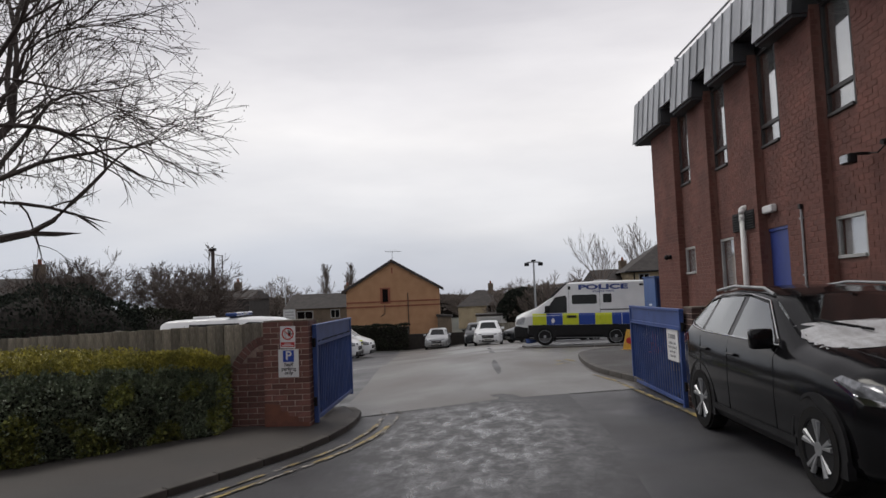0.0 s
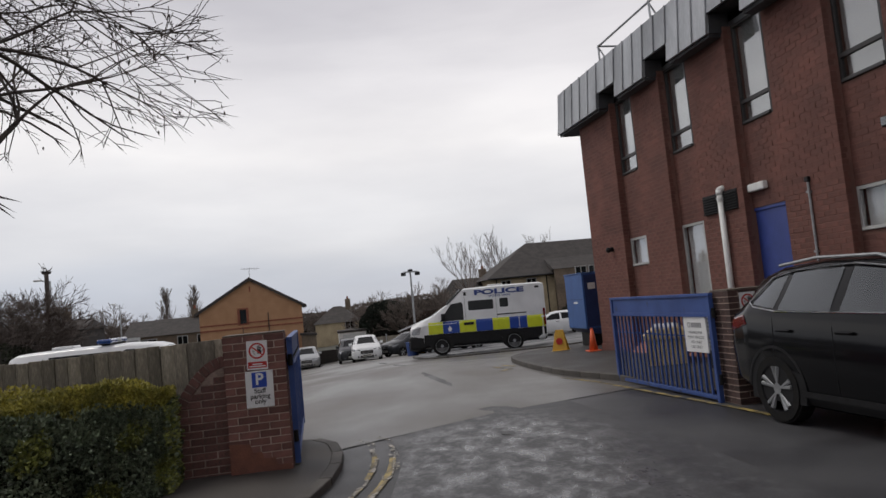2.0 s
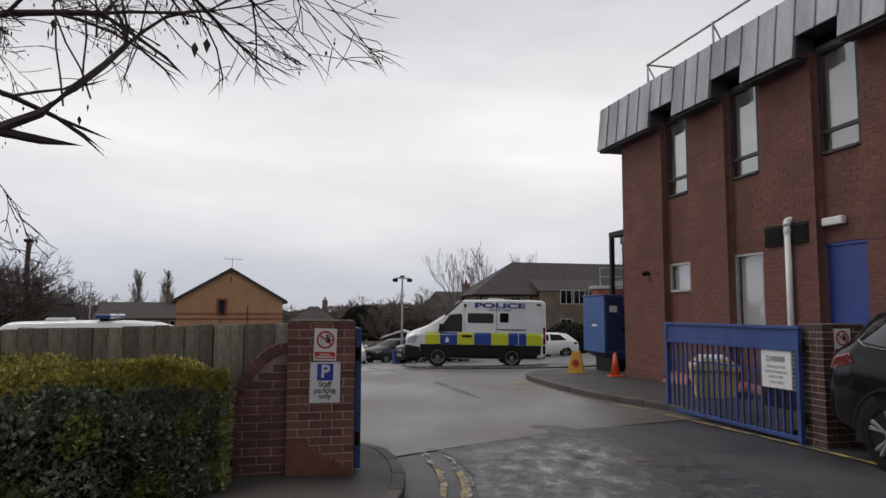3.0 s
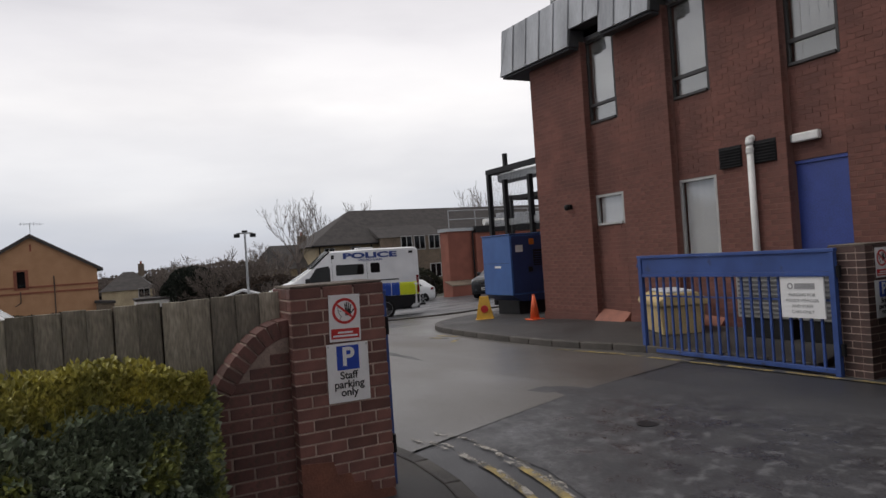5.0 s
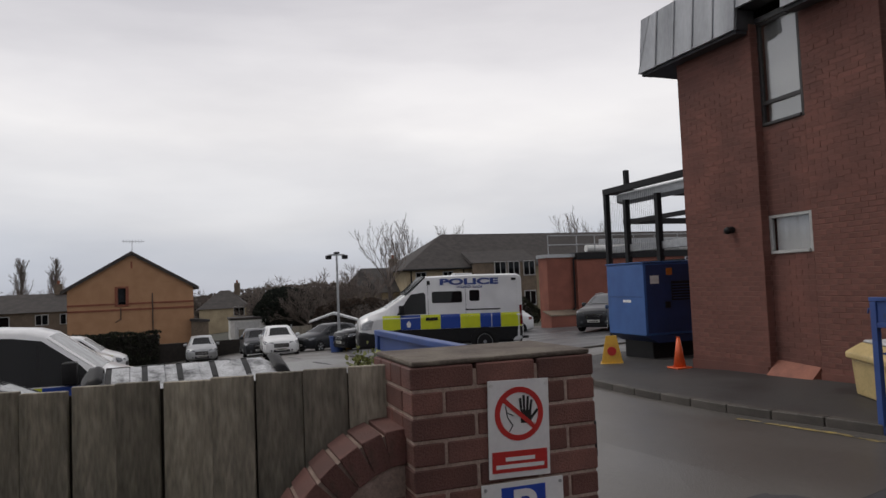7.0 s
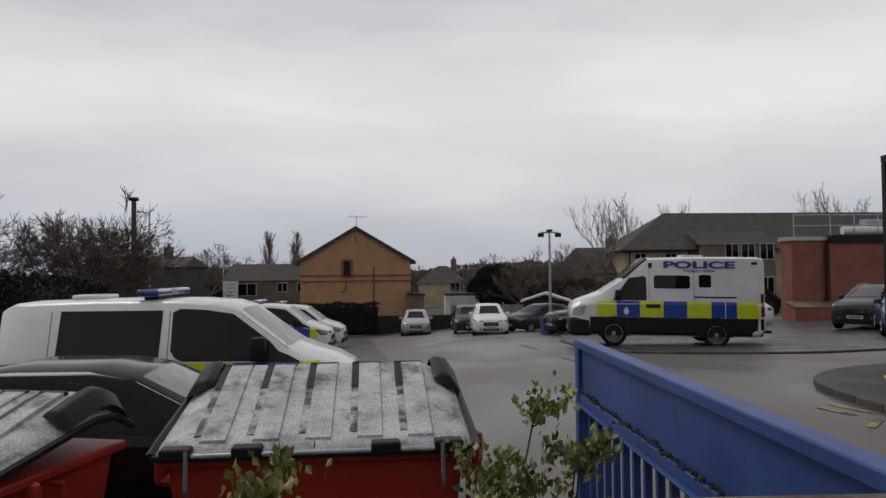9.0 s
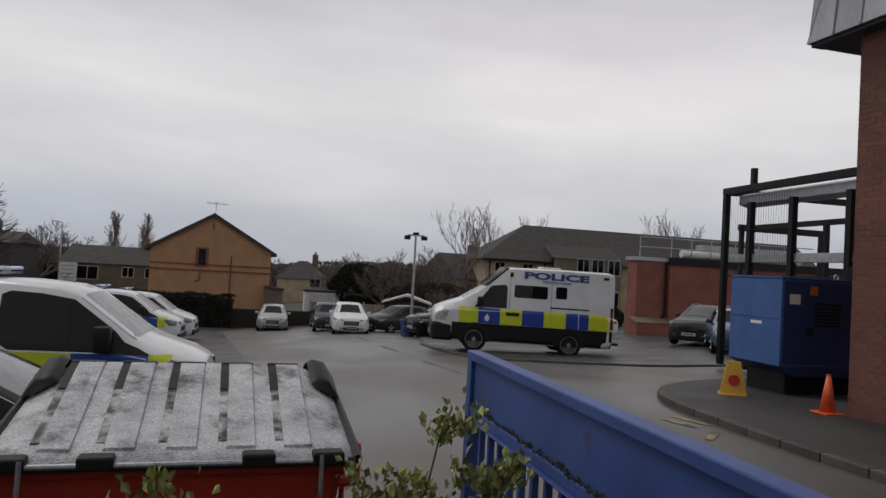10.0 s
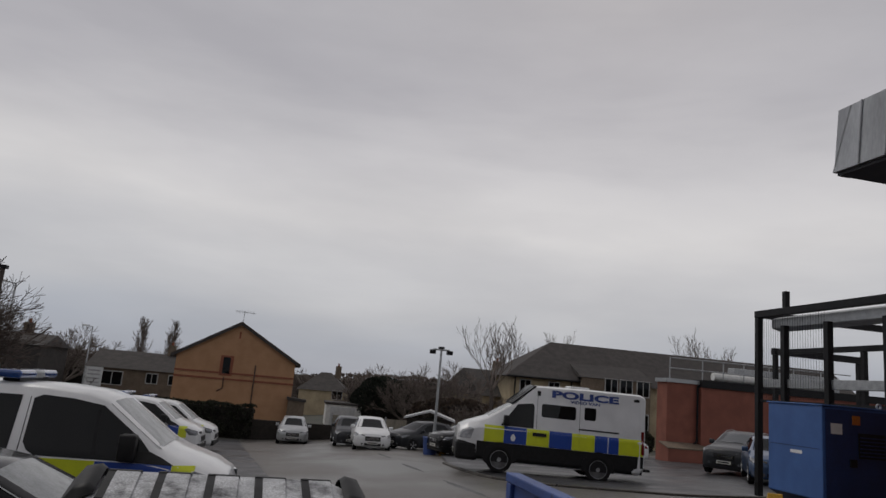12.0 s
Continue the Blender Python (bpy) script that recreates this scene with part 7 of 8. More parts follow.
# ---- low walls, fences and hedges round the yard ----
dw = tagged(part("wall_far", bx(-6.6, 9.0, 54.0, 54.25, -3.0, -1.35, bev=0.02), M_SOIL, None), "low dark boundary wall at the end of the yard", "wall", kind="structure")
ff = thing("panel_fence", pose(-1.0, 58.5, -2.9), "grey timber panel fence behind the yard", "fence")
for k in range(9):
    part("panel", bx(k * 1.85, k * 1.85 + 1.75, -0.03, 0.03, 0.2, 1.95), M_WOOD, ff)
    part("fence_post", bx(k * 1.85 - 0.09, k * 1.85 - 0.01, -0.06, 0.06, 0, 2.1), M_GAL, ff)
sd_ = thing("garden_shed", pose(4.7, 53.0, -2.2, 0, 0, -12), "small dark shed with a snowy roof", "shed")
part("wall", bx(-1.4, 1.4, 0, 2, 0, 1.7), M_SOIL, sd_)
part("roof", pr([(-1.6, 1.65), (0, 2.15), (1.6, 1.65), (1.6, 1.75), (0, 2.27), (-1.6, 1.75)], "y", -0.2, 2.2), M_SNOW, sd_)
kb = thing("storage_tub", on_ground(2.55, 40.8), "blue plastic tub beside the parked cars", "tub")
part("tub", tube(bmesh.new(), (0, 0, 0), (0, 0, 0.75), 0.30, 0.36, 16), M_BLUE, kb)
part("rim", ring(bmesh.new(), 0.34, 0.39, -0.02, 0.02, 18), M_BLUE, kb).matrix_basis = pose(0, 0, 0.75, 90, 0, 0)
os_ = thing("barrier", on_ground(3.35, 40.6, 10), "orange and cream plastic work barrier", "barrier")
part("board", bx(-0.4, 0.4, -0.03, 0.03, 0.3, 0.95, bev=0.02), M_YELP, os_)
for x in (-0.3, 0.3):
    part("foot", bx(x - 0.05, x + 0.05, -0.25, 0.25, 0, 0.3, bev=0.02), M_YELP, os_)

# ---- masts and lamp posts ----
lm = thing("floodlight_mast", on_ground(3.05, 42.7), "grey mast with a cluster of floodlights", "lamp post")
part("mast", tube(bmesh.new(), (0, 0, 0), (0, 0, 4.95), 0.08, 0.05, 10), M_GAL, lm)
part("crossbar", bx(-0.42, 0.42, -0.04, 0.04, 4.86, 4.94), M_GAL, lm)
for x in (-0.42, 0.42, 0.0):
    part("lamp_head", bx(x - 0.14, x + 0.14, -0.14, 0.14, 4.68 if x else 4.95, 4.88 if x else 5.05, bev=0.03), M_BSTEEL, lm)
po = thing("telegraph_pole", pose(-15.9, 40.0, ground_z(-15.9, 40)), "dark wooden pole with a small cap", "pole")
part("pole", tube(bmesh.new(), (0, 0, 0), (0, 0, 6.6), 0.12, 0.10, 10), M_BARK, po)
part("cap", bx(-0.18, 0.18, -0.14, 0.14, 6.6, 6.75, bev=0.02), M_BSTEEL, po)


def street_lamp(x, y, h, label):
    s = thing("street_lamp", on_ground(x, y), label, "lamp post", "street lamps")
    part("column", tube(bmesh.new(), (0, 0, 0), (0, 0, h), 0.10, 0.06, 10), M_GAL, s)
    part("arm", tube(bmesh.new(), (0, 0, h - 0.05), (-0.7, 0, h + 0.08), 0.04), M_GAL, s)
    part("lantern", bx(-1.15, -0.55, -0.14, 0.14, h + 0.02, h + 0.16, bev=0.05), M_WHITE, s)
    return s


street_lamp(-22.6, 59.5, 8.6, "grey steel street lamp with a short arm")
street_lamp(-28.5, 100, 8.4, "far grey street lamp by the houses")
rs = thing("road_sign", on_ground(-17.5, 62), "grey information board on a post", "sign")
part("post", tube(bmesh.new(), (0, 0, 0), (0, 0, 2.6), 0.05), M_GAL, rs)
part("board", bx(-0.55, 0.55, -0.04, -0.0, 2.4, 3.7), M_BLIND, rs)
for k in range(4):
    part("print_bar", bx(-0.4, 0.4, -0.045, -0.041, 2.6 + 0.27 * k, 2.7 + 0.27 * k), M_INKG, rs)


# ---- across the street, behind the way in: unseen houses added to darken reflections ----
for x, y, rz, w in ((-16, -20, 180, 13), (0, -21, 180, 14), (16, -20, 180, 13), (-27, -6, 110, 12), (-31, 10, 95, 12)):
    far_house(pose(x, y, -0.4, 0, 0, rz), w, 5.2, 8.2, "unseen brick terrace added to darken reflections", M_ANNEX, depth=8, wins=((-3, 1.6, 1.5, 1.3), (0, 4.0, 1.3, 1.2), (3, 1.6, 1.5, 1.3)))

# ---- bare trees ----


def grow(seed, p, d, length, radius, depth, spread, droop, verts, faces, tips, shrink=0.72, kids=(2, 3), sides=5, min_r=0.004, keep=None, wob=0.2, bushy=0.75):
    """Adds a branch and its children as tapered, slightly crooked tubes."""
    rnd = seed
    if keep and not keep(Vector(p)):
        return
    pos, dirn = Vector(p), Vector(d).normalized()
    segs = 4 if depth > 2 else 3
    ring_prev = None
    r_end = max(min_r, radius * 0.62)
    for s in range(segs + 1):
        f = s / segs
        r = radius + (r_end - radius) * f
        side = dirn.orthogonal().normalized()
        up = dirn.cross(side)
        base = len(verts)
        n = sides if depth > 1 else 3
        for i in range(n):
            a = 2 * math.pi * i / n
            verts.append(tuple(pos + (side * math.cos(a) + up * math.sin(a)) * r))
        if ring_prev is not None and ring_prev[1] == n:
            b0 = ring_prev[0]
            for i in range(n):
                faces.append((b0 + i, b0 + (i + 1) % n, base + (i + 1) % n, base + i))
        ring_prev = (base, n)
        if s < segs:
            jit = Vector((rnd.uniform(-1, 1), rnd.uniform(-1, 1), rnd.uniform(-1, 1))) * wob
            dirn = (dirn + jit + Vector((0, 0, droop))).normalized()
            pos = pos + dirn * (length / segs)
            if keep and not keep(pos):
                # a cut limb ends in a tapering point
                tip = len(verts)
                verts.append(tuple(pos))
                for i in range(n):
                    faces.append((base + i, base + (i + 1) % n, tip))
                return
            if depth > 0 and s >= 1 and rnd.random() < bushy:
                out = (dirn + Vector((rnd.uniform(-1, 1), rnd.uniform(-1, 1), rnd.uniform(-0.7, 0.8))) * spread * 1.2).normalized()
                grow(rnd, pos, out, length * shrink * rnd.uniform(0.6, 0.95), max(min_r, r * 0.5), depth - 1, spread, droop, verts, faces, tips, shrink, kids, sides, min_r, keep, wob, bushy)
    if depth > 0:
        for k in range(rnd.randint(*kids)):
            out = (dirn + Vector((rnd.uniform(-1, 1), rnd.uniform(-1, 1), rnd.uniform(-0.8, 0.8))) * spread).normalized()
            grow(rnd, pos, out, length * shrink * rnd.uniform(0.75, 1.1), max(min_r, r_end * 0.75), depth - 1, spread, droop, verts, faces, tips, shrink, kids, sides, min_r, keep, wob, bushy)
    else:
        tips.append(tuple(pos))


def bare_tree(name, m, seed, trunk_h, trunk_r, limbs, depth, length, spread, droop, label, material, min_r=0.004, shrink=0.72, buds=False, group="bare trees", up=0.6, keep=None, bushy=0.75, kids=(2, 3)):
    t = thing(name, m, label, "tree", group)
    rnd = random.Random(seed)
    tr = bmesh.new()
    pts = [Vector((0, 0, -0.1))]
    for k in range(1, 5):
        pts.append(Vector((rnd.uniform(-0.05, 0.05) * k * 0.4, rnd.uniform(-0.05, 0.05) * k * 0.4, trunk_h * k / 4)))
    for k in range(4):
        tube(tr, pts[k], pts[k + 1], trunk_r * (1.25 - 0.08 * k), trunk_r * (1.17 - 0.08 * k), 10)
    part("trunk", tr, M_BARK, t)
    vs, fs, tips = [], [], []
    for k in range(limbs):
        a = 2 * math.pi * (k + rnd.uniform(-0.3, 0.3)) / limbs
        d = Vector((math.cos(a), math.sin(a), up * rnd.uniform(0.5, 1.6)))
        grow(rnd, pts[-1] - Vector((0, 0, 0.05 + 0.08 * (k % 3))), d, length * rnd.uniform(0.85, 1.15), trunk_r * 0.42, depth, spread, droop, vs, fs, tips, shrink, kids, min_r=min_r, keep=keep, bushy=bushy)
    mesh_part("crown", vs, fs, material, t, "bare branches and fine twigs")
    if buds:
        bv, bf = [], []
        for p in tips[::3]:
            for q in range(2):
                c = Vector(p) + Vector((rnd.uniform(-0.03, 0.03), rnd.uniform(-0.03, 0.03), -0.03 - 0.03 * q))
                s = rnd.uniform(0.008, 0.017)
                b = len(bv)
                ax = Vector((rnd.uniform(-1, 1), rnd.uniform(-1, 1), 0)).normalized()
                bv += [tuple(c - ax * s * 0.6), tuple(c + Vector((0, 0, -s * 1.6))), tuple(c + ax * s * 0.6), tuple(c + Vector((0, 0, s)))]
                bf.append((b, b + 1, b + 2, b + 3))
        mesh_part("seed_cluster", bv, bf, M_BARK, t, kind="stuff")
    return t


def clear_of_path(p):
    """The crown is lopped clear of the pavement and the fence."""
    clear = p.x < 1.1 or p.y < -1.5 or p.z > 2.1 + 0.47 * math.hypot(p.x - 1.3, p.y + 1.2)
    return (p.z > 2.2 or p.x < 0.5) and p.x < 2.85 and clear


big = bare_tree("street_tree", pose(-5.6, 5.45, -0.40), 11, 2.6, 0.15, 10, 5, 1.62, 0.60, -0.05, "bare branching street tree with thin drooping twigs", M_BARK, min_r=0.0030, shrink=0.80, buds=True, up=0.75, keep=clear_of_path, bushy=0.72, kids=(2, 2))
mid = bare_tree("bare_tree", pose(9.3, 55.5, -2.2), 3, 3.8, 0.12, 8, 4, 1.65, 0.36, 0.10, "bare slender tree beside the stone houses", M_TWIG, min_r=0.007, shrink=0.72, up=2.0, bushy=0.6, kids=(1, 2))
hawth = bare_tree("bare_tree", pose(-15.9, 36.5, ground_z(-16, 36.5)), 7, 1.5, 0.22, 8, 5, 1.62, 0.6, 0.02, "spreading bare hawthorn with a dense crown", M_TWIGB, min_r=0.008, shrink=0.76, up=0.8)
copy_thing(hawth, pose(-20.5, 34.0, ground_z(-20, 34), 0, 0, 130))
copy_thing(hawth, pose(-14.6, 45.0, ground_z(-14, 45) - 0.4, 0, 0, 60) @ Matrix.Diagonal((0.5, 0.5, 0.5, 1)))
for x, y, z, s, rz in ((18.0, 80, -3, 1.15, 40), (23.0, 82, -3, 1.1, 100), (28.5, 84, -3, 0.95, 200), (38, 78, -3, 1.2, 20), (43, 80, -3, 1.15, 280), (34, 82, -3, 0.9, 150)):
    tb = copy_thing(mid, pose(x, y, z, 0, 0, rz))
    tb.scale = (s * 1.25,) * 3
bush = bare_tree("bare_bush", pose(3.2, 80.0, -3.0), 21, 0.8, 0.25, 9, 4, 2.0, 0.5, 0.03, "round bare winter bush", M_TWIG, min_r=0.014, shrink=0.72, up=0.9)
for x, y, s, rz in ((8.2, 69.0, 1.0, 30), (11.0, 71.0, 0.9, 90), (6.4, 72.0, 0.85, 190), (13.0, 67.0, 0.55, 10), (-2.8, 110.0, 0.9, 140), (9.5, 60.0, 0.45, 75), (7.6, 61.0, 0.42, 15), (-36, 118, 1.5, 20), (-40, 110, 1.2, 100), (-31, 125, 1.2, 300)):
    cb = copy_thing(bush, pose(x, y, ground_z(x, y), 0, 0, rz))
    cb.scale = (s,) * 3


def poplar(m, seed, h, label):
    t = thing("poplar", m, label, "tree", "poplars")
    rnd = random.Random(seed)
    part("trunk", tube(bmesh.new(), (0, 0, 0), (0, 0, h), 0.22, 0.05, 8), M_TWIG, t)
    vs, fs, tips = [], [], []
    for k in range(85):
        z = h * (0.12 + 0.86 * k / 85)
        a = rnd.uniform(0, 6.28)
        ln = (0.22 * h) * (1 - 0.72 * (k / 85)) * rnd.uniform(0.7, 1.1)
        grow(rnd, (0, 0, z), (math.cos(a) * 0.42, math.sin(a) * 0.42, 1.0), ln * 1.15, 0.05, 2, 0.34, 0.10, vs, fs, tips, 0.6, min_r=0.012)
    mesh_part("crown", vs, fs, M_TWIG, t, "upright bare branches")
    return t


pop = poplar(pose(-26.1, 116.5, -3.3), 31, 10.2, "tall narrow bare poplar")
copy_thing(pop, pose(-22.0, 117.2, -3.3, 0, 0, 77))

# ---- leafy shrubs and hedges ----


def leaf_cloud(name, count, place, size, material, parent, label, seed, kind=""):
    """Many small folded leaves; place(rnd) gives a point and an outward direction."""
    rnd = random.Random(seed)
    vs, fs = [], []
    for _ in range(count):
        p, o = place(rnd)
        d = (Vector(o) + Vector((rnd.gauss(0, 0.7), rnd.gauss(0, 0.7), rnd.gauss(0.25, 0.6)))).normalized()
        s = size * rnd.uniform(0.6, 1.35)
        side = d.orthogonal().normalized()
        side.rotate(Matrix.Rotation(rnd.uniform(0, 6.28), 3, d))
        nrm = d.cross(side)
        b = len(vs)
        p = Vector(p)
        vs += [tuple(p), tuple(p + d * s * 0.55 + side * s * 0.34 + nrm * s * 0.12), tuple(p + d * s), tuple(p + d * s * 0.55 - side * s * 0.34 + nrm * s * 0.12)]
        fs += [(b, b + 1, b + 2), (b, b + 2, b + 3)]
    return mesh_part(name, vs, fs, material, parent, label, kind)


# roadside hedge: follows the fence on its back and the pavement on its front
def hedge_place(u, v, w):
    """u along the hedge (0 by the pillar), v across (0 front, 1 back), w height share."""
    fx, fy = lerp(u, (0, 0.45, 1), (-3.84, -5.8, -9.6)), lerp(u, (0, 0.45, 1), (8.72, 7.15, 6.3))
    bx_, by_ = lerp(u, (0, 0.45, 1), (-3.80, -6.1, -10.4)), lerp(u, (0, 0.45, 1), (9.22, 9.6, 10.6))
    # the front leans back towards the top, rounds over and swells in clumps
    swell = 0.14 * noise.noise(Vector((u * 9.0, w * 2.2, 1.7))) + 0.09 * noise.noise(Vector((u * 30.0, w * 5.0, 5.1)))
    back = (0.05 * w + 0.26 * max(0.0, w - 0.68) ** 1.5 / 0.18 + swell) * max(0.0, 1 - v / 0.5)
    x, y = fx + (bx_ - fx) * v - 0.25 * back, fy + (by_ - fy) * v + back
    bumpy = 0.12 * noise.noise(Vector((x * 1.6, y * 1.6, w * 2.0))) + 0.08 * noise.noise(Vector((x * 4.5, y * 4.5, w * 5)))
    bumpy *= w
    h = lerp(u, (0, 0.12, 0.5, 1), (1.14, 1.22, 1.30, 1.34)) - 0.14 * max(0, 0.35 - v) / 0.35
    return x, y, -0.32 + h * w + bumpy


hedge = thing("hedge", pose(0, 0, 0), "clipped evergreen hedge with yellow-green tops by the pavement", "hedge")
# solid core whose near-black colour stands for the shade between leaves
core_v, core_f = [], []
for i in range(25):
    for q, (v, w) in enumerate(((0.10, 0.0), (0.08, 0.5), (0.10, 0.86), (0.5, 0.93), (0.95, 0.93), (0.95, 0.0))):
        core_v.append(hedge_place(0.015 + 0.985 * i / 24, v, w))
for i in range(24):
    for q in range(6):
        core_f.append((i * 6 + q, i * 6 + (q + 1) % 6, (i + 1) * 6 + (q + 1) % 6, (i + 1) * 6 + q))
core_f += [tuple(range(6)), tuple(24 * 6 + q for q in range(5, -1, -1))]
mesh_part("inner_growth", core_v, core_f, mat("hedge_shade", (0.030, 0.030, 0.018), 0.95, col2=(0.014, 0.014, 0.009), scale=14, fine=60, bump=0.8), hedge, "dark solid core, shade between the leaves in its colour")


def front_leaf(rnd):
    u = rnd.random() ** 1.5
    return hedge_place(u, rnd.uniform(-0.02, 0.10) if rnd.random() < 0.85 else rnd.uniform(0, 0.3), rnd.uniform(0.02, 0.98)), (0.5, -0.85, 0.1)


def end_leaf(rnd):
    x, y, z = hedge_place(rnd.uniform(0.0, 0.012), rnd.random(), rnd.uniform(0.02, 0.95))
    return (x + rnd.uniform(0, 0.06), y, z), (1, -0.2, 0.2)


def top_leaf(rnd):
    u = rnd.random() ** 1.5
    return hedge_place(u, 0.18 + 0.82 * rnd.random() ** 1.3, rnd.uniform(0.95, 1.07)), (0, -0.1, 1)


def clump_leaf(rnd):
    """Lighter shoots come in clumps on the front, most of them low down."""
    while True:
        u, w = rnd.random() ** 1.5, rnd.random()
        if noise.noise(Vector((u * 14.0, w * 3.0, 9.0))) > -0.10 + 0.45 * w:
            return hedge_place(u, rnd.uniform(-0.035, 0.06), w), (0.5, -0.8, 0.3)


def shoulder_leaf(rnd):
    u = rnd.random() ** 1.5
    return hedge_place(u, rnd.uniform(0.0, 0.22), rnd.uniform(0.86, 1.0)), (0.3, -0.5, 0.8)


leaf_cloud("clump_leaves", 17000, clump_leaf, 0.056, M_LEAFM, hedge, "lighter green shoots", 44, "stuff")
leaf_cloud("shoulder_leaves", 10000, shoulder_leaf, 0.054, M_LEAFD, hedge, "dark green leaves", 45, "stuff")
leaf_cloud("front_leaves", 33000, front_leaf, 0.049, M_LEAFD, hedge, "dark green leaves", 41, "stuff")
leaf_cloud("end_leaves", 3600, end_leaf, 0.050, M_LEAFM, hedge, "lighter green leaves", 42, "stuff")
leaf_cloud("dark_end_leaves", 1600, end_leaf, 0.050, M_LEAFD, hedge, "dark green leaves", 46, "stuff")
leaf_cloud("top_leaves", 42000, top_leaf, 0.039, M_LEAFY, hedge, "yellow-green new leaves", 43, "stuff")


def sprig(m, seed, h, label):
    """A young shrub: a few stems with leaves."""
    t = thing("shrub", m, label, "shrub", "young shrubs")
    rnd = random.Random(seed)
    stems, tops = bmesh.new(), []
    for k in range(6):
        a, ln = rnd.uniform(0, 6.28), h * rnd.uniform(0.6, 1.0)
        p = Vector((0, 0, 0))
        d = Vector((math.cos(a) * 0.12, math.sin(a) * 0.12, 1))
        for s in range(6):
            q = p + d.normalized() * ln / 6
            tube(stems, p, q, 0.006 - 0.0006 * s, n=5, caps=False)
            if s >= 1:
                tops.append(tuple(p))
                tops.append(tuple(q))
            if s >= 2:
                for tw in range(2):
                    ta = rnd.uniform(0, 6.28)
                    e_ = q + Vector((math.cos(ta), math.sin(ta), 0.7)) * rnd.uniform(0.05, 0.12)
                    tube(stems, q, e_, 0.0025, n=4, caps=False)
                    tops += [tuple(e_), tuple((Vector(e_) + q) / 2)]
            d += Vector((rnd.uniform(-0.12, 0.12), rnd.uniform(-0.12, 0.12), 0))
            p = q
    part("stem_cluster", stems, M_BARK, t, kind="stuff")
    leaf_cloud("leaves", 4200, lambda r: ((lambda c: ((c[0] + r.gauss(0, 0.022), c[1] + r.gauss(0, 0.022), c[2] + r.gauss(0, 0.022)), (0, 0, 1)))(r.choice(tops))), 0.030, M_LEAFM, t, "small olive green leaves", seed + 1, "stuff")
    return t


sprig(pose(-3.10, 10.75, -0.26), 51, 1.55, "young leggy shrub beside the wheeled bin")
sprig(pose(-3.66, 10.5, -0.26), 52, 1.36, "young leggy shrub before the wheeled bin")
sprig(pose(-2.88, 10.2, -0.22), 53, 1.16, "young leggy shrub beside the blue gate")
sprig(pose(-3.50, 10.35, -0.24), 54, 1.20, "young leggy shrub before the wheeled bin")


def far_bush(name, m, rx, ry, h, count, size, material, seed, label, box_like=False):
    t = thing(name, m, label, "hedge" if box_like else "shrub")

    def place(r):
        if box_like:
            f = r.random()
            x, y, z = r.uniform(-rx, rx), (-ry if f < 0.6 else r.uniform(-ry, ry)), (r.uniform(0, h) if f < 0.6 else h)
            k = 0.14 * noise.noise(Vector((x, y, z)) * 1.3)
            return (x, y + k, z + k), (0, -1, 0.3)
        a, b = r.uniform(0, 6.28), math.acos(r.uniform(-0.2, 1))
        k = 1 + 0.22 * noise.noise(Vector((math.cos(a) * 2 + seed, math.sin(a) * 2, b * 2)))
        return (rx * k * math.sin(b) * math.cos(a), ry * k * math.sin(b) * math.sin(a), h * 0.45 + h * 0.55 * k * math.cos(b)), (math.sin(b) * math.cos(a), math.sin(b) * math.sin(a), math.cos(b))
    bm = bmesh.new()
    if box_like:
        box(bm, -rx + 0.05, rx - 0.05, -ry + 0.08, ry, 0, h - 0.08)
    else:
        bmesh.ops.create_icosphere(bm, subdivisions=3, radius=1.0)
        for v in bm.verts:
            v.co = Vector((v.co.x * rx * 0.86, v.co.y * ry * 0.86, max(0.0, h * 0.45 + v.co.z * h * 0.48)))
    # dark filling body, coloured as the shade behind the leaves
    part("inner_growth", bm, M_SOIL, t)
    leaf_cloud("leaves", count, place, size, material, t, "small dark leaves", seed, "stuff")
    return t


far_bush("far_hedge", on_ground(-10.2, 54.5), 4.2, 0.6, 1.9, 6000, 0.16, M_HEDGEF, 61, "dark clipped hedge at the end of the yard", True)
far_bush("conifer_bush", pose(4.4, 76.5, -3.0), 2.6, 2.4, 4.7, 6000, 0.26, M_CONIF, 62, "broad dark evergreen bush")
far_bush("evergreen_bush", pose(-18.2, 28.0, -1.1), 3.6, 2.2, 3.6, 7000, 0.16, M_CONIF, 63, "big dark evergreen bush behind the fence")
far_bush("evergreen_bush", pose(-16.5, 33.0, -1.6), 3.0, 2.0, 3.0, 5000, 0.16, M_HEDGEF, 64, "dense brown-green thicket behind the fence")
far_bush("far_shrub", pose(17.2, 52.0, -2.2), 1.8, 1.2, 2.6, 3000, 0.18, M_HEDGEF, 65, "dark shrub beside the brick annexe")
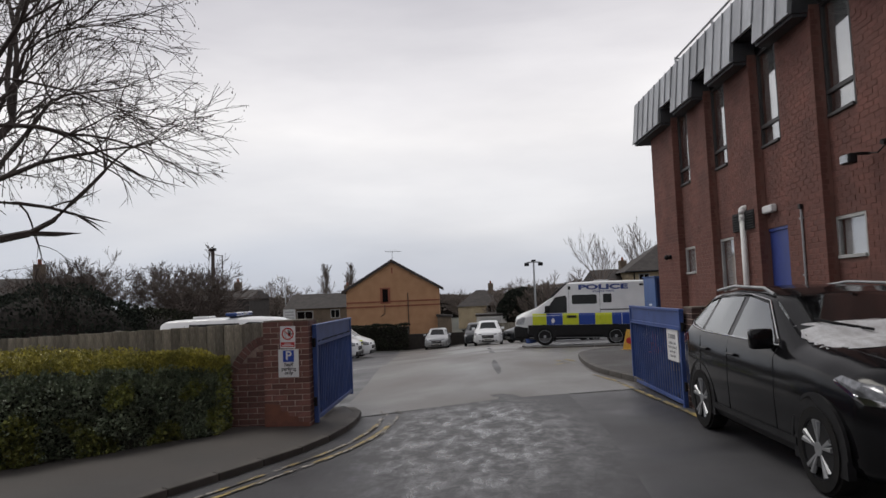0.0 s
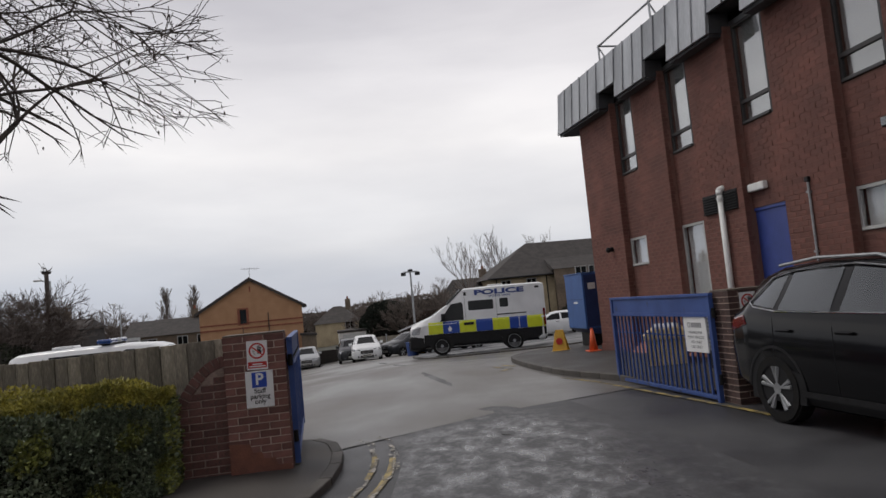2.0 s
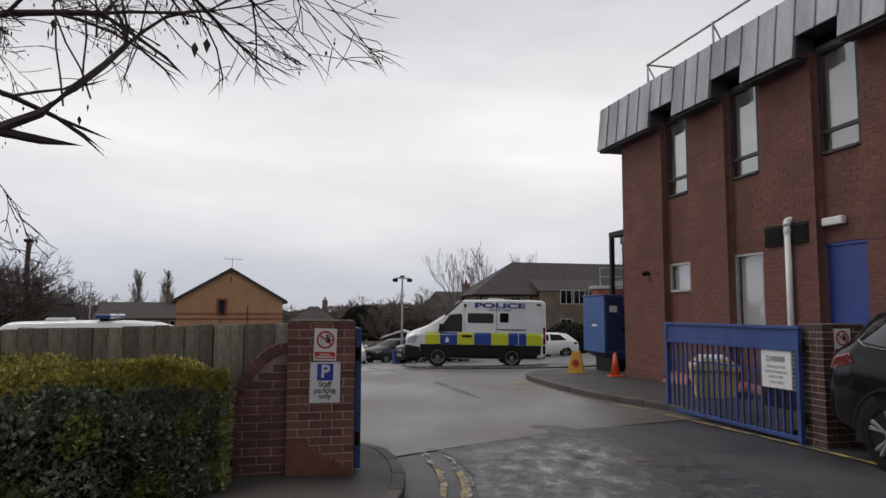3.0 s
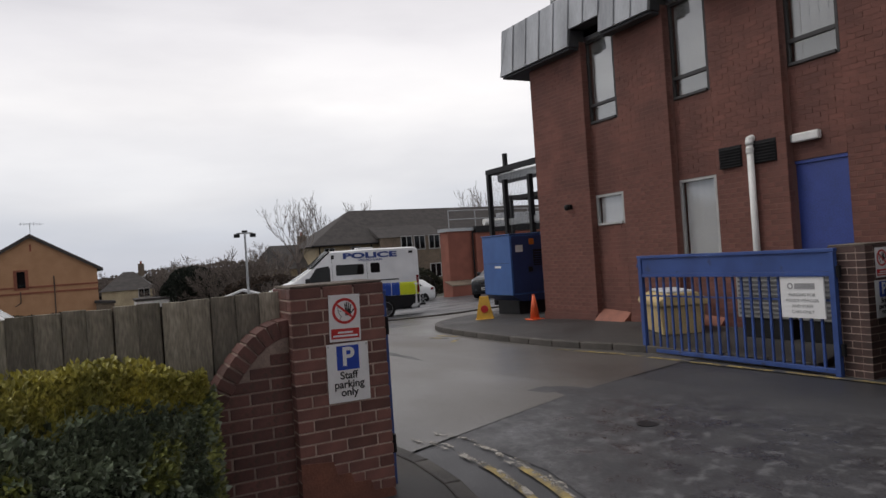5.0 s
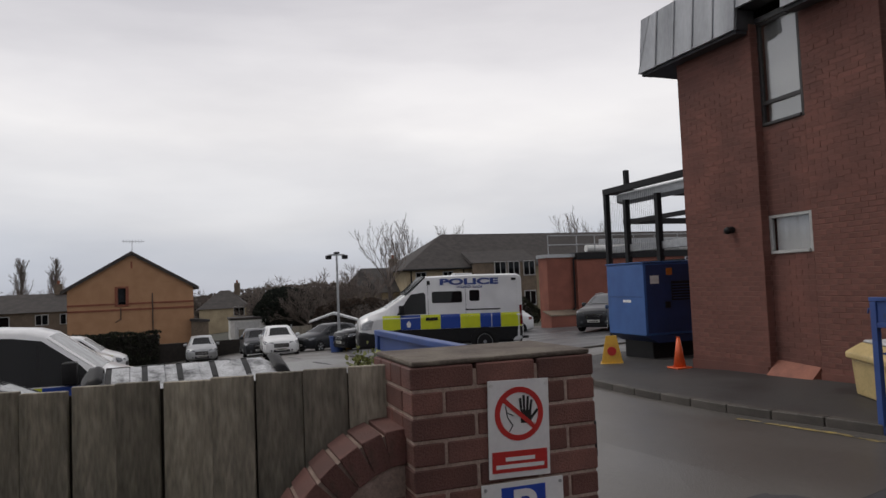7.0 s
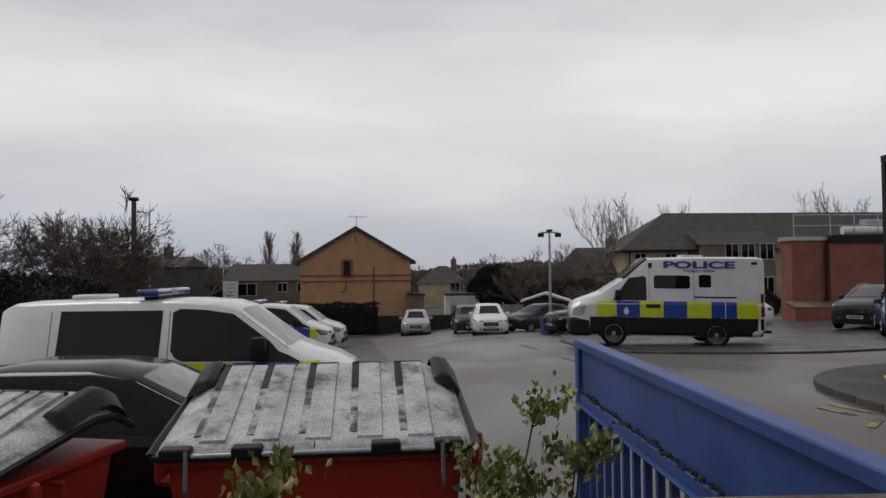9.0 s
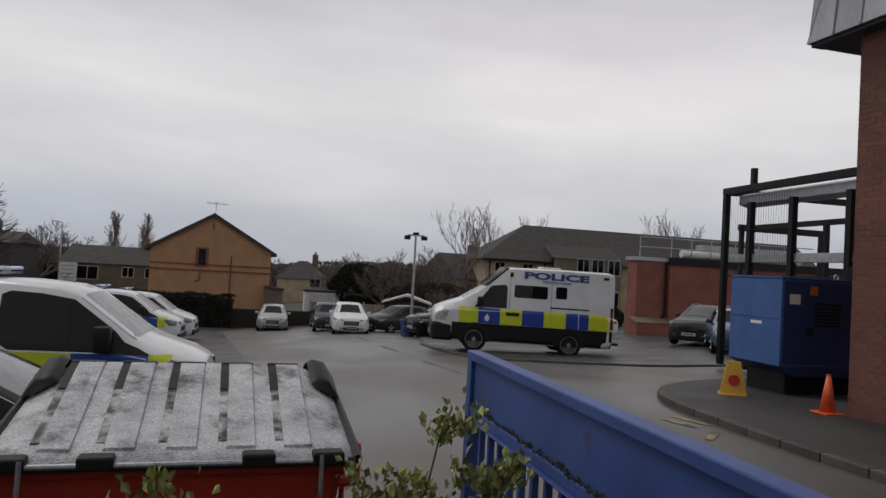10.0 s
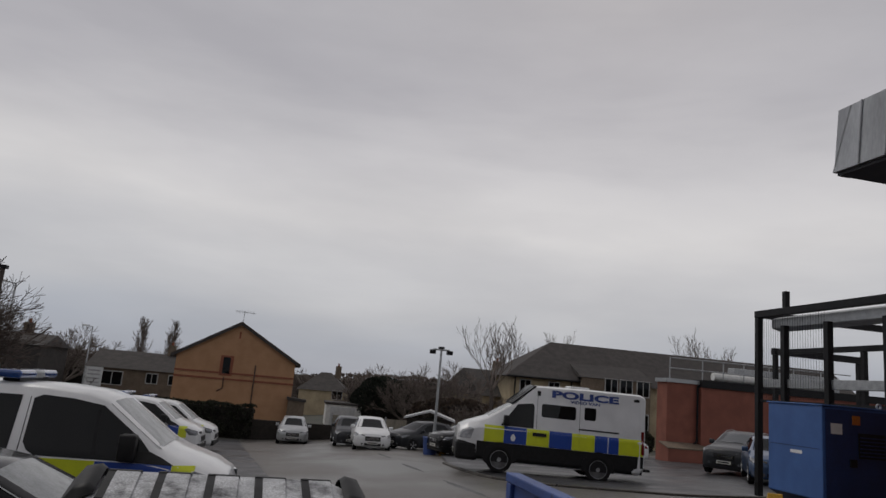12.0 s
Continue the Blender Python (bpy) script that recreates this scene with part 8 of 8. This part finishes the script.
far_bush("far_thicket", pose(8.8, 62.5, -2.5), 4.2, 1.5, 3.0, 6000, 0.22, mat("brown_thicket", (0.075, 0.052, 0.038), 0.95, col2=(0.05, 0.036, 0.028), scale=2, per_piece=0.4), 66, "brown winter thicket before the stone houses")
for x, y, rx, h, sd in ((-45, 130, 16, 5.5, 71), (-12, 150, 18, 4.5, 72), (20, 150, 24, 6.0, 73), (-70, 90, 20, 6, 74), (60, 120, 26, 7, 75)):
    far_bush("distant_trees", pose(x, y, -3.5), rx, 3.0, h, 5000, 0.6, M_TWIG, sd, "distant line of bare brown trees")

# ---- bricks, laid last ----


def lay(parent, face, at_, boxes, material, near):
    """Bricks proud of a mortar face. Those in the stretch near = (u0, u1, z0, z1) are parts of their own, the rest one mesh."""
    shapes, vs, fs, singles = {}, [], [], 0
    for a, b, z0, z1 in boxes:
        j = random.uniform(-0.002, 0.002)
        if face == "x":
            q = (at_ - 0.0 + j, at_ + 0.03, a, b, z0, z1)
        elif face == "y-":
            q = (a, b, at_ - 0.006 + j, at_ + 0.02, z0, z1)
        else:
            q = (a, b, at_ - 0.03, at_ + j, z0, z1)
        if near and singles < 300 and near[0] <= a and b <= near[1] and near[2] <= z0 and z1 <= near[3]:
            ob = piece(parent, shapes, *q, material, bev=0.003)
            ob.matrix_basis = pose((q[0] + q[1]) / 2, (q[2] + q[3]) / 2, (q[4] + q[5]) / 2)
            singles += 1
            continue
        k = len(vs)
        x0, x1, y0, y1, c0, c1 = q
        vs += [(x0, y0, c0), (x1, y0, c0), (x1, y1, c0), (x0, y1, c0), (x0, y0, c1), (x1, y0, c1), (x1, y1, c1), (x0, y1, c1)]
        fs += [(k, k + 3, k + 2, k + 1), (k + 4, k + 5, k + 6, k + 7), (k, k + 1, k + 5, k + 4), (k + 1, k + 2, k + 6, k + 5), (k + 2, k + 3, k + 7, k + 6), (k + 3, k, k + 4, k + 7)]
    if vs:
        mesh_part("brickwork", vs, fs, material, parent, "courses of red facing brick", "stuff")


for parent_, face_, at_, boxes_, material_, near_ in PIECES:
    lay(parent_, face_, at_, boxes_, material_, near_)
